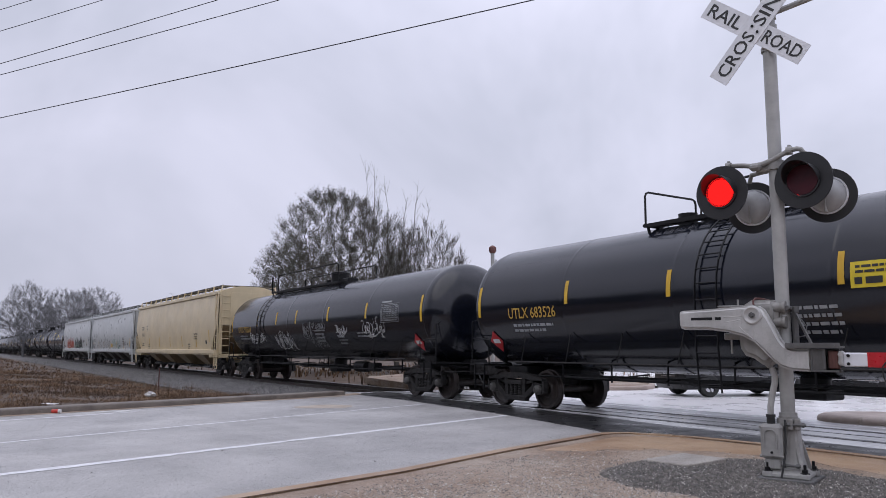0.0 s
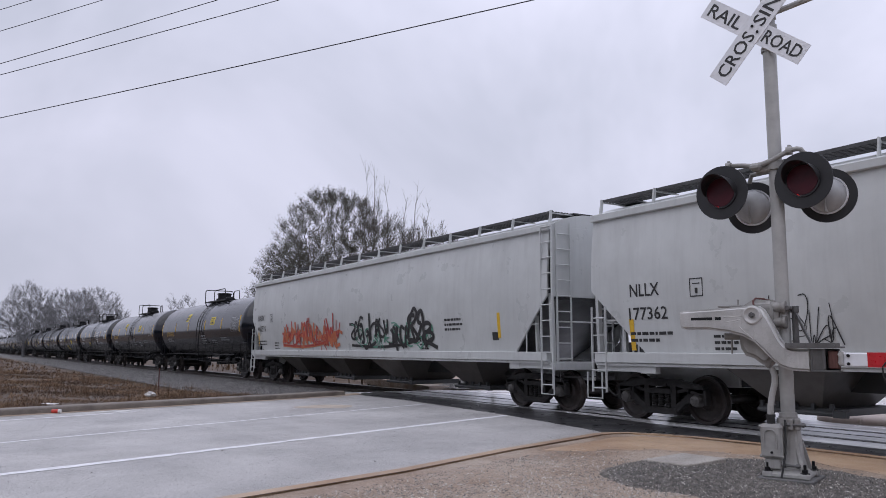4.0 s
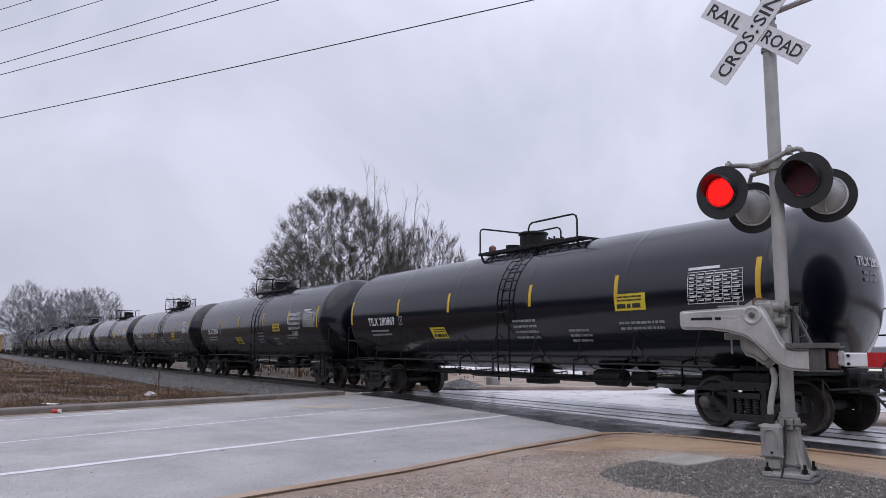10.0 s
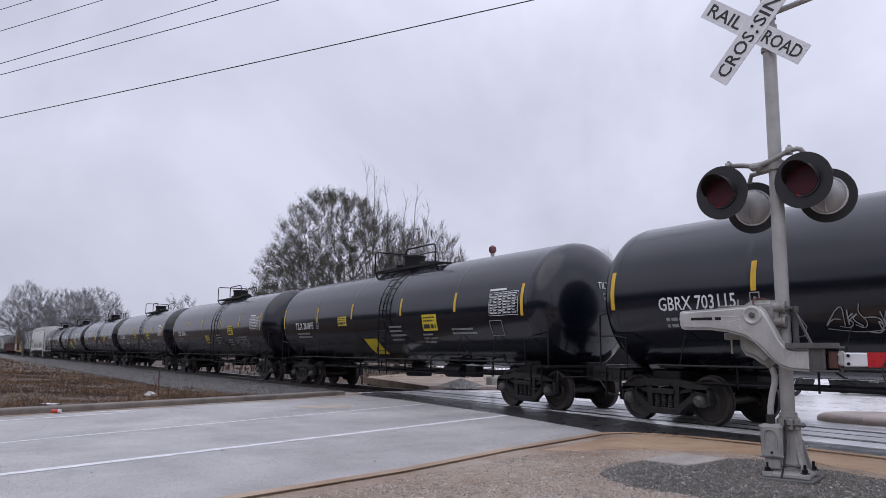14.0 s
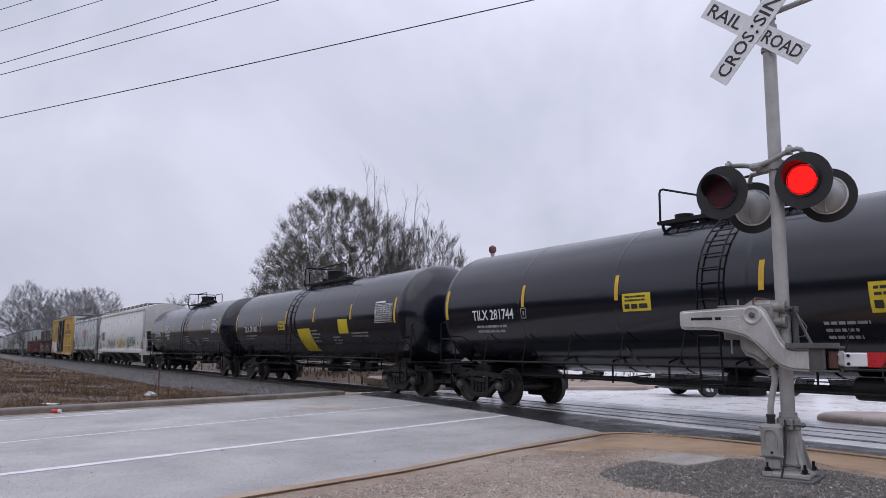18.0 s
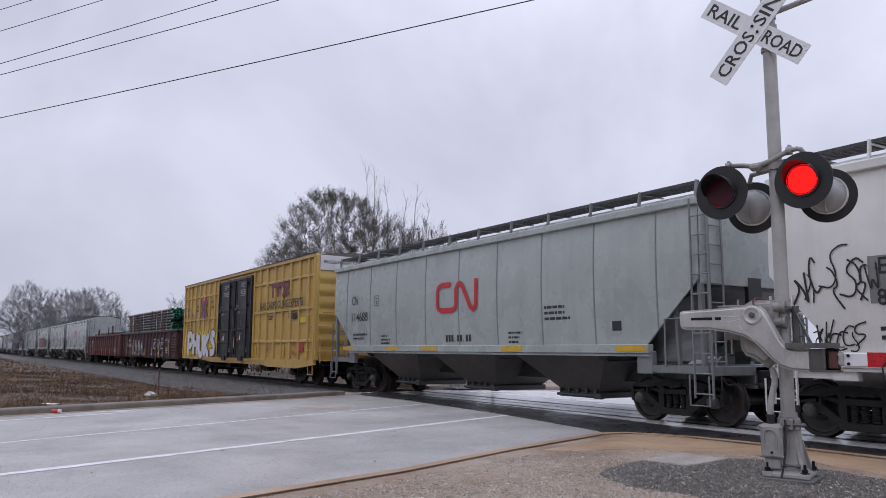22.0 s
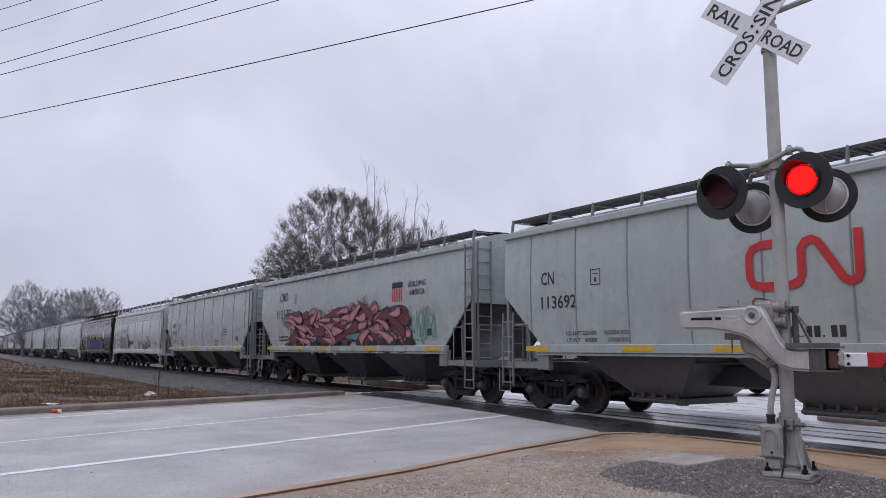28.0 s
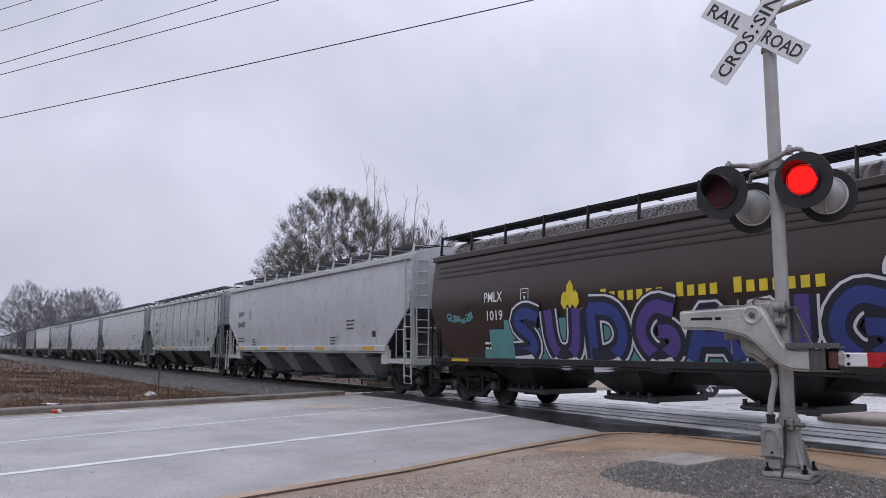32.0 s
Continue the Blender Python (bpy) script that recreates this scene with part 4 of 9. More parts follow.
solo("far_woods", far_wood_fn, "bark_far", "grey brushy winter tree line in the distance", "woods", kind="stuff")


def woods_behind_fn(bm):
    # evergreen belt on the other side of the road, closing the place behind the eye
    rnd = random.Random(33)
    for _ in range(15000):
        x = rnd.uniform(-170, 70)
        y = -46 + rnd.uniform(-5, 5)
        top = 10.5 + 3.5 * noise.noise((x * 0.09, 0, 4)) + 2.5 * noise.noise((x * 0.3, 0, 7))
        z = top * rnd.random() ** 0.8
        s = rnd.uniform(0.5, 1.0)
        a = Vector((rnd.uniform(-1, 1), rnd.uniform(-0.4, 0.4), rnd.uniform(-1, 1))).normalized() * s
        b = a.cross(Vector((rnd.uniform(-0.4, 0.4), 1, rnd.uniform(-0.4, 0.4)))).normalized() * s * 0.7
        c = Vector((x, y, z))
        bm.faces.new([bm.verts.new(c + o) for o in (-a, b, a, -b)])


solo("woods", woods_behind_fn, "leaf", "dark evergreen tree belt across the road", "woods", kind="stuff")


# ---- crossing signal ----
MAST = Vector((-4.93, 7.28, 0.202))
FACE = Matrix(((ACROSS.x, ROAD.x, 0, MAST.x), (ACROSS.y, ROAD.y, 0, MAST.y), (0, 0, 1, MAST.z), (0, 0, 0, 1))) @ Matrix.Scale(0.92, 4)   # x right, y away, z up


def smooth_path(pts, turns=1):
    """A bent run with its corners eased."""
    for _ in range(turns):
        out = [pts[0]]
        for a, b in zip(pts, pts[1:]):
            a, b = Vector(a), Vector(b)
            out += [a * 0.75 + b * 0.25, a * 0.25 + b * 0.75]
        pts = out + [pts[-1]]
    return pts


def signal():
    s = thing("crossing_signal", "grey railroad crossing signal mast with flashing lamps and lowered gate", "crossing signal", at=FACE)

    def mast_fn(bm):
        rod(bm, (0, 0, 0.5), (0, 0, 5.8), 0.075, 24)
        rod(bm, (0, 0, 1.02), (0, 0, 1.035), 0.079, 24)
        rod(bm, (0, 0, 0.5), (0, 0, 0.62), 0.095, 24)
    piece("mast", "mast", mast_fn, "galvanised", s, label="galvanised steel mast")

    def base_fn(bm):
        # flared casting: square collar above, wide foot flange below, ribs on its corners
        prof = ((-0.03, 0.21), (0.02, 0.15), (0.16, 0.122), (0.36, 0.108), (0.52, 0.10), (0.56, 0.10))
        rings = []
        for z, w in prof:
            c = w * 0.22
            rings.append([bm.verts.new((x, y, z)) for x, y in ((-w + c, -w), (w - c, -w), (w, -w + c), (w, w - c), (w - c, w), (-w + c, w), (-w, w - c), (-w, -w + c))])
        for a, b in zip(rings, rings[1:]):
            for k in range(8):
                bm.faces.new((a[k], a[(k + 1) % 8], b[(k + 1) % 8], b[k]))
        bm.faces.new(rings[-1])
        box(bm, -0.22, 0.22, -0.22, 0.22, -0.065, -0.015, 0.012)
        for sx in (-1, 1):
            for sy in (-1, 1):
                box(bm, sx * 0.19 - 0.05, sx * 0.19 + 0.05, sy * 0.19 - 0.05, sy * 0.19 + 0.05, -0.065, 0.0, 0.012)
                beam(bm, (sx * 0.17, sy * 0.17, -0.02), (sx * 0.095, sy * 0.095, 0.33), 0.022, 0.035)
        rod(bm, (0, 0, 0.53), (0, 0, 0.58), 0.10, 24)
        box(bm, 0.09, 0.15, -0.13, -0.09, 0.44, 0.56, 0.01)
        box(bm, 0.02, 0.08, -0.15, -0.09, 0.44, 0.56, 0.01)
    piece("base", "mast_base", base_fn, "grey_box", s, label="cast flared base bolted to its foundation")

    def footing_fn(bm):
        box(bm, -0.29, 0.29, -0.29, 0.27, -0.14, -0.065, 0.01)
    piece("footing", "mast_footing", footing_fn, "gunmetal", s, label="dark steel foundation plate in the gravel")

    def bolt_fn(bm):
        rod(bm, (0, 0, -0.02), (0, 0, 0.09), 0.016, 10)
        rod(bm, (0, 0, 0.0), (0, 0, 0.04), 0.032, 6)
        rod(bm, (0, 0, -0.004), (0, 0, 0.004), 0.05, 12)
    for sx in (-1, 1):
        for sy in (-1, 1):
            piece("anchor_bolt", "anchor_bolt", bolt_fn, "black_steel", s, (sx * 0.19, sy * 0.19, 0))

    def set_bolt_fn(bm):
        rod(bm, (-0.11, 0, 0), (0.09, 0, 0), 0.014, 8)
        rod(bm, (0.05, 0, 0), (0.075, 0, 0), 0.028, 6)
        rod(bm, (-0.09, 0, 0), (-0.065, 0, 0), 0.028, 6)
    for x, y, z in ((0.12, -0.135, 0.50), (0.06, -0.19, 0.07)):
        piece("clamp_bolt", "clamp_bolt", set_bolt_fn, "gunmetal", s, (x, y, z))

    def jbox_fn(bm):
        box(bm, -0.25, -0.02, -0.22, -0.07, 0.13, 0.50, 0.025)
        box(bm, -0.235, -0.035, -0.24, -0.218, 0.15, 0.48, 0.012)
        pts = [(-0.20, -0.245, 0.24), (-0.20, -0.248, 0.40), (-0.17, -0.25, 0.44), (-0.10, -0.25, 0.44), (-0.07, -0.248, 0.40), (-0.07, -0.245, 0.24)]
        pipe(bm, pts, 0.008, 5)
        for z in (0.155, 0.47):
            rod(bm, (-0.26, -0.20, z), (-0.01, -0.20, z), 0.018, 8)
        box(bm, -0.22, -0.05, -0.2, -0.08, 0.02, 0.13, 0.012)
    piece("junction_box", "junction_box", jbox_fn, "grey_box", s, label="grey junction box on the base")
    piece("latch", "jbox_latch", lambda bm: rod(bm, (-0.125, -0.255, 0.20), (-0.125, -0.238, 0.20), 0.014, 8), "black_steel", s)
    piece("bond_cable", "bond_cable", lambda bm: pipe(bm, [(0.0, -0.15, 0.55), (0.005, -0.17, 0.40), (0.0, -0.185, 0.2), (-0.015, -0.235, 0.05), (-0.03, -0.27, -0.05)], 0.011, 6), "rubber", s, label="black cable down the base")

    def conduit_fn(bm):
        pipe(bm, [(-0.15, -0.13, 0.55), (-0.15, -0.12, 0.68), (-0.13, -0.10, 0.82), (-0.10, -0.09, 0.94), (-0.10, -0.08, 1.02), (-0.13, -0.06, 1.10)], 0.034, 10)
    piece("conduit", "mast_conduit", conduit_fn, "grey_box", s, label="grey ribbed cable conduit")
    piece("conduit_gland", "conduit_gland", lambda bm: (rod(bm, (-0.15, -0.13, 0.49), (-0.15, -0.13, 0.58), 0.045, 12), rod(bm, (-0.15, -0.13, 0.57), (-0.15, -0.13, 0.60), 0.052, 8)), "rubber", s, label="black rubber conduit gland")

    # crossed blades
    def blade_fn(bm):
        box(bm, -0.69, 0.69, -0.006, 0.006, -0.125, 0.125, 0.002)
    cross_at = (-0.138, -0.11, 5.05)
    for txt, tilt, dy in (("CROSSING", 50.5, -0.012), ("RAILROAD", -38.5, 0.0)):
        m = pose(cross_at[0], cross_at[1] + dy, cross_at[2]) @ pose(0, 0, 0, 0, -tilt, 0)
        blade = piece("sign_blade", "sign_blade", blade_fn, "sign_white", s, m, f"white sign blade lettered {txt}")
        if txt == "RAILROAD":
            letters("lettering", "RAIL", -0.40, 0, 0.46, 0.155, flat_side(-0.006), "sign_black", blade, off=0.003)
            letters("lettering", "ROAD", 0.40, 0, 0.50, 0.155, flat_side(-0.006), "sign_black", blade, off=0.003)
        else:
            letters("lettering", "CROS", -0.335, 0, 0.58, 0.155, flat_side(-0.006), "sign_black", blade, off=0.003)
            letters("lettering", "SING", 0.355, 0, 0.56, 0.155, flat_side(-0.006), "sign_black", blade, off=0.003)
            for bx, bz in ((0.03, 0.035), (0.0, -0.06)):
                piece("sign_bolt", ("sign_bolt", bx), lambda bm, bx=bx, bz=bz: rod(bm, (bx, -0.022, bz), (bx, 0.03, bz), 0.016, 8), "black_steel", blade)

    def bracket_fn(bm):
        box(bm, -0.06, 0.06, -0.11, -0.03, 4.80, 5.08, 0.01)
        rod(bm, (0, 0, 4.78), (0, 0, 4.83), 0.095, 16)
        rod(bm, (0, 0, 5.05), (0, 0, 5.10), 0.095, 16)
        pipe(bm, [(0.0, 0, 5.24), (0.5, 0.02, 5.33), (1.2, 0.05, 5.46)], 0.035, 8)
        rod(bm, (0, 0, 5.18), (0, 0, 5.30), 0.09, 16)
    piece("sign_bracket", "sign_bracket", bracket_fn, "galvanised", s)

    # lamp crossarm and four lamp heads
    def arm_fn(bm):
        rod(bm, (0, 0, 3.36), (0, 0, 3.46), 0.105, 16)
        pts = [(-0.575, -0.04, 3.36), (-0.57, -0.06, 3.43), (-0.52, -0.08, 3.465), (-0.36, -0.09, 3.45), (-0.22, -0.1, 3.42), (-0.06, -0.1, 3.44), (0.12, -0.1, 3.52), (0.24, -0.1, 3.56), (0.32, -0.09, 3.54), (0.33, -0.06, 3.42)]
        pipe(bm, smooth_path(pts), 0.029, 10)
        box(bm, -0.26, -0.12, -0.15, -0.05, 3.36, 3.45, 0.03)
        pipe(bm, [(-0.2, -0.05, 3.38), (0, -0.02, 3.40)], 0.05, 8)
        for x in (-0.50, 0.18):
            rod(bm, (x, -0.09, 3.42 + 0.09 * (x > 0)), (x, -0.09, 3.52 + 0.09 * (x > 0)), 0.020, 8)
            rod(bm, (x - 0.03, -0.09, 3.455 + 0.09 * (x > 0)), (x + 0.03, -0.09, 3.455 + 0.09 * (x > 0)), 0.05, 12)
        pipe(bm, [(-0.1, 0.06, 3.38), (-0.3, 0.1, 3.36), (-0.33, 0.12, 3.27)], 0.028, 8)
        pipe(bm, [(0.1, 0.06, 3.40), (0.4, 0.1, 3.38), (0.45, 0.12, 3.28)], 0.028, 8)
    piece("crossarm", "lamp_arm", arm_fn, "dark_casting", s, label="grey pipe crossarm carrying the lamps")

    def back_fn(bm):
        # background disc with an opening for the lamp
        n = 40
        ro, ri = 0.318, 0.176
        vo = [[bm.verts.new((ro * math.cos(k * math.tau / n), y, ro * math.sin(k * math.tau / n))) for k in range(n)] for y in (-0.008, 0.008)]
        vi = [[bm.verts.new((ri * math.cos(k * math.tau / n), y, ri * math.sin(k * math.tau / n))) for k in range(n)] for y in (-0.008, 0.008)]
        for k in range(n):
            j = (k + 1) % n
            bm.faces.new((vo[0][k], vo[0][j], vi[0][j], vi[0][k]))
            bm.faces.new((vo[1][j], vo[1][k], vi[1][k], vi[1][j]))
            bm.faces.new((vo[0][j], vo[0][k], vo[1][k], vo[1][j]))
            bm.faces.new((vi[0][k], vi[0][j], vi[1][j], vi[1][k]))

    def housing_fn(bm):
        lathe(bm, [(-0.03, 0.174), (-0.03, 0.19), (0.02, 0.19), (0.15, 0.178), (0.24, 0.13), (0.27, 0.06), (0.27, 0.0), (0.2, 0.0), (0.18, 0.11), (0.10, 0.168), (-0.03, 0.174)], "y", 32)
        rod(bm, (0, 0.12, 0.16), (0, 0.12, 0.24), 0.028, 8)

    def hood_fn(bm):
        # visor over the upper half of the lens
        n = 22
        a0, a1 = radians(-8), radians(188)
        rows = []
        for k in range(n + 1):
            f = k / n
            a = a0 + (a1 - a0) * f
            ln = 0.05 + 0.20 * math.sin(math.pi * f) ** 0.7
            rows.append([bm.verts.new((r * math.cos(a), y, r * math.sin(a))) for r, y in ((0.183, 0.0), (0.183, -ln), (0.190, -ln), (0.190, 0.0))])
        for p, q in zip(rows, rows[1:]):
            for k in range(4):
                bm.faces.new((p[k], p[(k + 1) % 4], q[(k + 1) % 4], q[k]))

    def lens_fn(bm):
        lathe(bm, [(-0.012, 0.0), (-0.010, 0.08), (-0.004, 0.14), (0.004, 0.17), (0.02, 0.17), (0.02, 0.0)], "y", 32)

    def board_fn(bm):
        # disc of diodes; its glowing face looks out along -y at rest
        lathe(bm, [(-0.035, 0.0), (-0.035, 0.155), (-0.030, 0.155), (-0.030, 0.0)], "y", 32)
        for r in range(1, 10):
            for k in range(r * 6):
                a = k * math.tau / (r * 6)
                x, z = r * 0.0185 * math.cos(a), r * 0.0185 * math.sin(a)
                rod(bm, (x, -0.035, z), (x, -0.042, z), 0.0055, 5)
    boards = []
    for x, z, turn, first in ((-0.575, 3.14, -9, False), (0.325, 3.175, -9, True)):
        head = piece("lamp_head", "lamp_back", back_fn, "lamp_black", s, pose(x, -0.16, z, 0, 0, turn), "black round lamp background disc")
        piece("lamp_housing", "lamp_housing", housing_fn, "lamp_black", head)
        piece("lamp_hood", "lamp_hood", hood_fn, "lamp_black", head)
        piece("lens", "lamp_lens", lens_fn, "lens_red", head, (0, 0.06, 0), "dark red lens")
        b = piece("diode_board", "diode_board", board_fn, "led_lit", s, pose(x, -0.16, z, 0, 0, turn) @ pose(0, 0.0, 0), "glowing red diode board of the lamp")
        piece("board_back", "board_back", lambda bm: lathe(bm, [(-0.028, 0.0), (-0.028, 0.168), (0.03, 0.168), (0.03, 0.0)], "y", 32), "lens_red", b, label="dark red back of the board")
        boards.append((b, first))
    for x, z in ((-0.345, 3.0), (0.475, 3.055)):
        head = piece("rear_lamp", "lamp_back", back_fn, "lamp_black", s, pose(x, 0.28, z, 0, 0, 180) @ Matrix.Scale(0.98, 4), "lamp facing the other way, seen from behind")
        piece("rear_housing", "lamp_housing_back", lambda bm: lathe(bm, [(-0.02, 0.2), (0.0, 0.205), (0.06, 0.2), (0.13, 0.16), (0.17, 0.08), (0.18, 0.0)], "y", 32), "lamp_grey", head)
        piece("rear_rim", "lamp_rim_back", lambda bm: lathe(bm, [(0.012, 0.206), (0.03, 0.206), (0.034, 0.222), (0.012, 0.226), (0.012, 0.206)], "y", 32), "sign_white", head)
        piece("rear_strap", "lamp_strap", lambda bm: box(bm, -0.008, 0.008, 0.05, 0.19, -0.21, 0.0), "grey_box", head)
    return s, boards


SIGNAL, LAMP_BOARDS = signal()


def gate():
    g = thing("crossing_gate", "grey cast gate mechanism with counterweight arm and red-white boom", "crossing gate", at=FACE @ pose(-0.17, 0, -0.10))

    def arm_fn(bm):
        # S-shaped casting: slotted counterweight end, pivot boss, sweep down to the boom
        top = [(-0.895, 0.05), (-0.885, 0.085), (-0.85, 0.097), (-0.50, 0.112), (-0.16, 0.130), (-0.07, 0.142), (0.0, 0.132), (0.055, 0.098), (0.096, 0.025), (0.156, -0.095), (0.222, -0.24), (0.27, -0.305), (0.33, -0.335), (0.40, -0.342), (0.535, -0.337)]
        low = [(0.535, -0.583), (0.40, -0.580), (0.30, -0.570), (0.20, -0.530), (0.124, -0.462), (0.049, -0.371), (-0.05, -0.275), (-0.17, -0.205), (-0.33, -0.160), (-0.55, -0.128), (-0.83, -0.125), (-0.875, -0.110), (-0.892, -0.07)]
        prism(bm, top + low, "y", -0.31, -0.17)
        es = [e for e in bm.edges if len(e.link_faces) == 2 and e.calc_face_angle(0) > 1.0]
        bmesh.ops.bevel(bm, geom=es, offset=0.03, segments=3, affect="EDGES")
        # raised web lines of the casting
        for pts in ([(-0.37, 0.012), (-0.17, 0.02)], [(-0.36, -0.045), (-0.17, -0.015)], [(-0.045, -0.10), (-0.045, -0.24)], [(-0.20, -0.10), (-0.08, -0.22), (0.02, -0.33), (0.12, -0.44)]):
            pipe(bm, [(u, -0.3095, v) for u, v in pts], 0.004, 6)
    arm = piece("gate_arm", "gate_arm", arm_fn, "cast_aluminium", g, (-0.02, 0, 1.76), "cast aluminium counterweight arm", sharp=40)
    piece("slot", "gate_slot", lambda bm: box(bm, -0.75, -0.40, -0.314, -0.28, -0.018, 0.014, 0.003), "black_steel", arm)
    piece("slot_block", "gate_slot_block", lambda bm: box(bm, -0.50, -0.47, -0.316, -0.28, -0.018, 0.014), "cast_aluminium", arm)

    def pivot_fn(bm):
        lathe(bm, [(-0.30, 0.105), (-0.325, 0.10), (-0.33, 0.085), (-0.318, 0.065), (-0.314, 0.05), (-0.316, 0.0)], "y", 32, (-0.058, 0, 0.028))
    piece("pivot", "gate_pivot", pivot_fn, "cast_aluminium", arm, label="dished pivot boss")
    piece("pivot_nut", "gate_pivot_nut", lambda bm: (lathe(bm, [(-0.345, 0.0), (-0.345, 0.032), (-0.314, 0.034)], "y", 6, (-0.058, 0, 0.028)), rod(bm, (-0.058, -0.37, 0.028), (-0.058, -0.34, 0.028), 0.016, 10)), "gunmetal", arm, label="hexagon nut")

    def mech_fn(bm):
        # motor housing hung behind the arm, drawn in to a drain boss below
        out = [(-0.24, 1.90), (-0.13, 1.965), (0.10, 1.965), (0.16, 1.92), (0.14, 1.40), (0.10, 1.32), (0.03, 1.24), (-0.04, 1.24), (-0.13, 1.31), (-0.22, 1.34), (-0.27, 1.42), (-0.29, 1.58)]
        prism(bm, out, "y", -0.17, 0.14)
        es = [e for e in bm.edges if len(e.link_faces) == 2 and e.calc_face_angle(0) > 1.2]
        bmesh.ops.bevel(bm, geom=es, offset=0.05, segments=3, affect="EDGES")
        for z in (1.88, 1.71):
            lathe(bm, [(0.0, 0.0), (0.0, 0.075), (0.05, 0.075), (0.055, 0.06), (0.16, 0.06), (0.165, 0.07), (0.20, 0.07), (0.20, 0.0)], "x", 18, (0.03, -0.10, z))
        box(bm, -0.46, -0.27, -0.12, 0.05, 1.52, 1.60, 0.01)
        box(bm, -0.52, -0.24, -0.12, 0.02, 1.895, 1.915, 0.004)
        rod(bm, (-0.38, -0.1, 1.36), (-0.38, -0.1, 1.56), 0.012, 8)
        rod(bm, (-0.29, -0.1, 1.90), (-0.29, -0.1, 1.98), 0.012, 8)
        prism(bm, [(-0.07, 1.28), (0.06, 1.28), (0.0, 1.20)], "y", -0.08, 0.06)
    piece("mechanism", "gate_mech", mech_fn, "dark_casting", g, label="grey gate motor housing clamped to the mast", sharp=45)
    piece("housing_band", "gate_band", lambda bm: pipe(bm, [(-0.09, -0.18, 1.86), (-0.10, -0.17, 1.955), (-0.09, -0.12, 1.985), (-0.04, 0.0, 1.985), (0.0, 0.12, 1.97)], 0.012, 8), "rust_ball", g, label="rusty band over the housing")

    def clamp_fn(bm):
        box(bm, 0.05, 0.29, -0.12, 0.12, 1.85, 1.885, 0.006)
        box(bm, 0.05, 0.29, -0.12, 0.12, 1.44, 1.48, 0.006)
        for x in (0.10, 0.25):
            rod(bm, (x, -0.14, 1.868), (x, 0.14, 1.868), 0.013, 8)
            rod(bm, (x, -0.15, 1.868), (x, -0.12, 1.868), 0.026, 6)
        rod(bm, (0.30, -0.02, 1.45), (0.30, -0.02, 1.87), 0.034, 12)
        rod(bm, (0.30, -0.02, 1.82), (0.30, -0.02, 1.89), 0.046, 12)
        beam(bm, (0.32, -0.06, 1.80), (0.50, -0.20, 1.46), 0.016, 0.03)
        pipe(bm, [(0.33, -0.05, 1.80), (0.42, -0.04, 1.66), (0.40, -0.05, 1.56), (0.33, -0.05, 1.55)], 0.008, 6)
    piece("mast_clamp", "gate_clamp", clamp_fn, "gunmetal", g, label="bolted mast clamp with support rod")

    def adapter_fn(bm):
        box(bm, 0.50, 0.52, -0.31, -0.15, 1.175, 1.42, 0.004)
        box(bm, 0.52, 0.64, -0.31, -0.29, 1.175, 1.42, 0.004)
        box(bm, 0.52, 0.76, -0.17, -0.15, 1.175, 1.42, 0.004)
        box(bm, 0.52, 0.78, -0.33, -0.14, 1.175, 1.195, 0.004)
        box(bm, 0.26, 0.80, -0.35, -0.10, 1.425, 1.445, 0.004)
        box(bm, 0.26, 0.80, -0.355, -0.345, 1.425, 1.48, 0.003)
        box(bm, 0.62, 0.65, -0.33, -0.29, 1.20, 1.42, 0.004)
        for x in (0.33, 0.45, 0.74):
            rod(bm, (x, -0.365, 1.455), (x, -0.35, 1.455), 0.012, 8)
    piece("boom_adapter", "gate_adapter", adapter_fn, "gunmetal", g, label="bolted steel boom bracket")
    piece("adapter_block", "gate_adapter_block", lambda bm: box(bm, 0.67, 0.77, -0.30, -0.18, 1.21, 1.40, 0.012), "stake_wood", g, label="rust-brown shear block in the bracket")
    piece("boom_clip", "gate_boom_clip", lambda bm: (box(bm, 0.77, 0.815, -0.32, -0.19, 1.24, 1.40, 0.015), rod(bm, (0.79, -0.34, 1.28), (0.79, -0.30, 1.28), 0.02, 6), rod(bm, (0.79, -0.34, 1.36), (0.79, -0.30, 1.36), 0.02, 6)), "cast_aluminium", g, label="pale bolted boom clip")
    # boom: white with red bands
    x0 = 0.81
    boom = piece("boom", "gate_boom", lambda bm: box(bm, x0, x0 + 7.5, -0.28, -0.20, 1.235, 1.38, 0.01), "sign_white", g, label="white gate boom with red bands")
    for k in range(8):
        a = x0 + 0.225 + k * 0.82
        piece("red_band", ("boom_band", k), lambda bm, a=a: box(bm, a, a + 0.41, -0.283, -0.197, 1.232, 1.383), "reflector_red", boom)
    for z in (1.265, 1.35):
        piece("bolt", ("boom_bolt", z), lambda bm, z=z: rod(bm, (x0 + 0.05, -0.30, z), (x0 + 0.05, -0.27, z), 0.016, 8), "black_steel", boom)
    piece("cable", "boom_cable", lambda bm: pipe(bm, [(x0 + 0.55, -0.27, 1.34), (x0 + 0.42, -0.29, 1.32), (x0 + 0.36, -0.30, 1.24), (x0 + 0.36, -0.29, 1.15), (x0 + 0.40, -0.25, 1.0), (x0 + 0.52, -0.2, 0.8), (x0 + 0.7, -0.1, 0.62)], 0.008, 5), "rubber", boom)
    return g


gate()


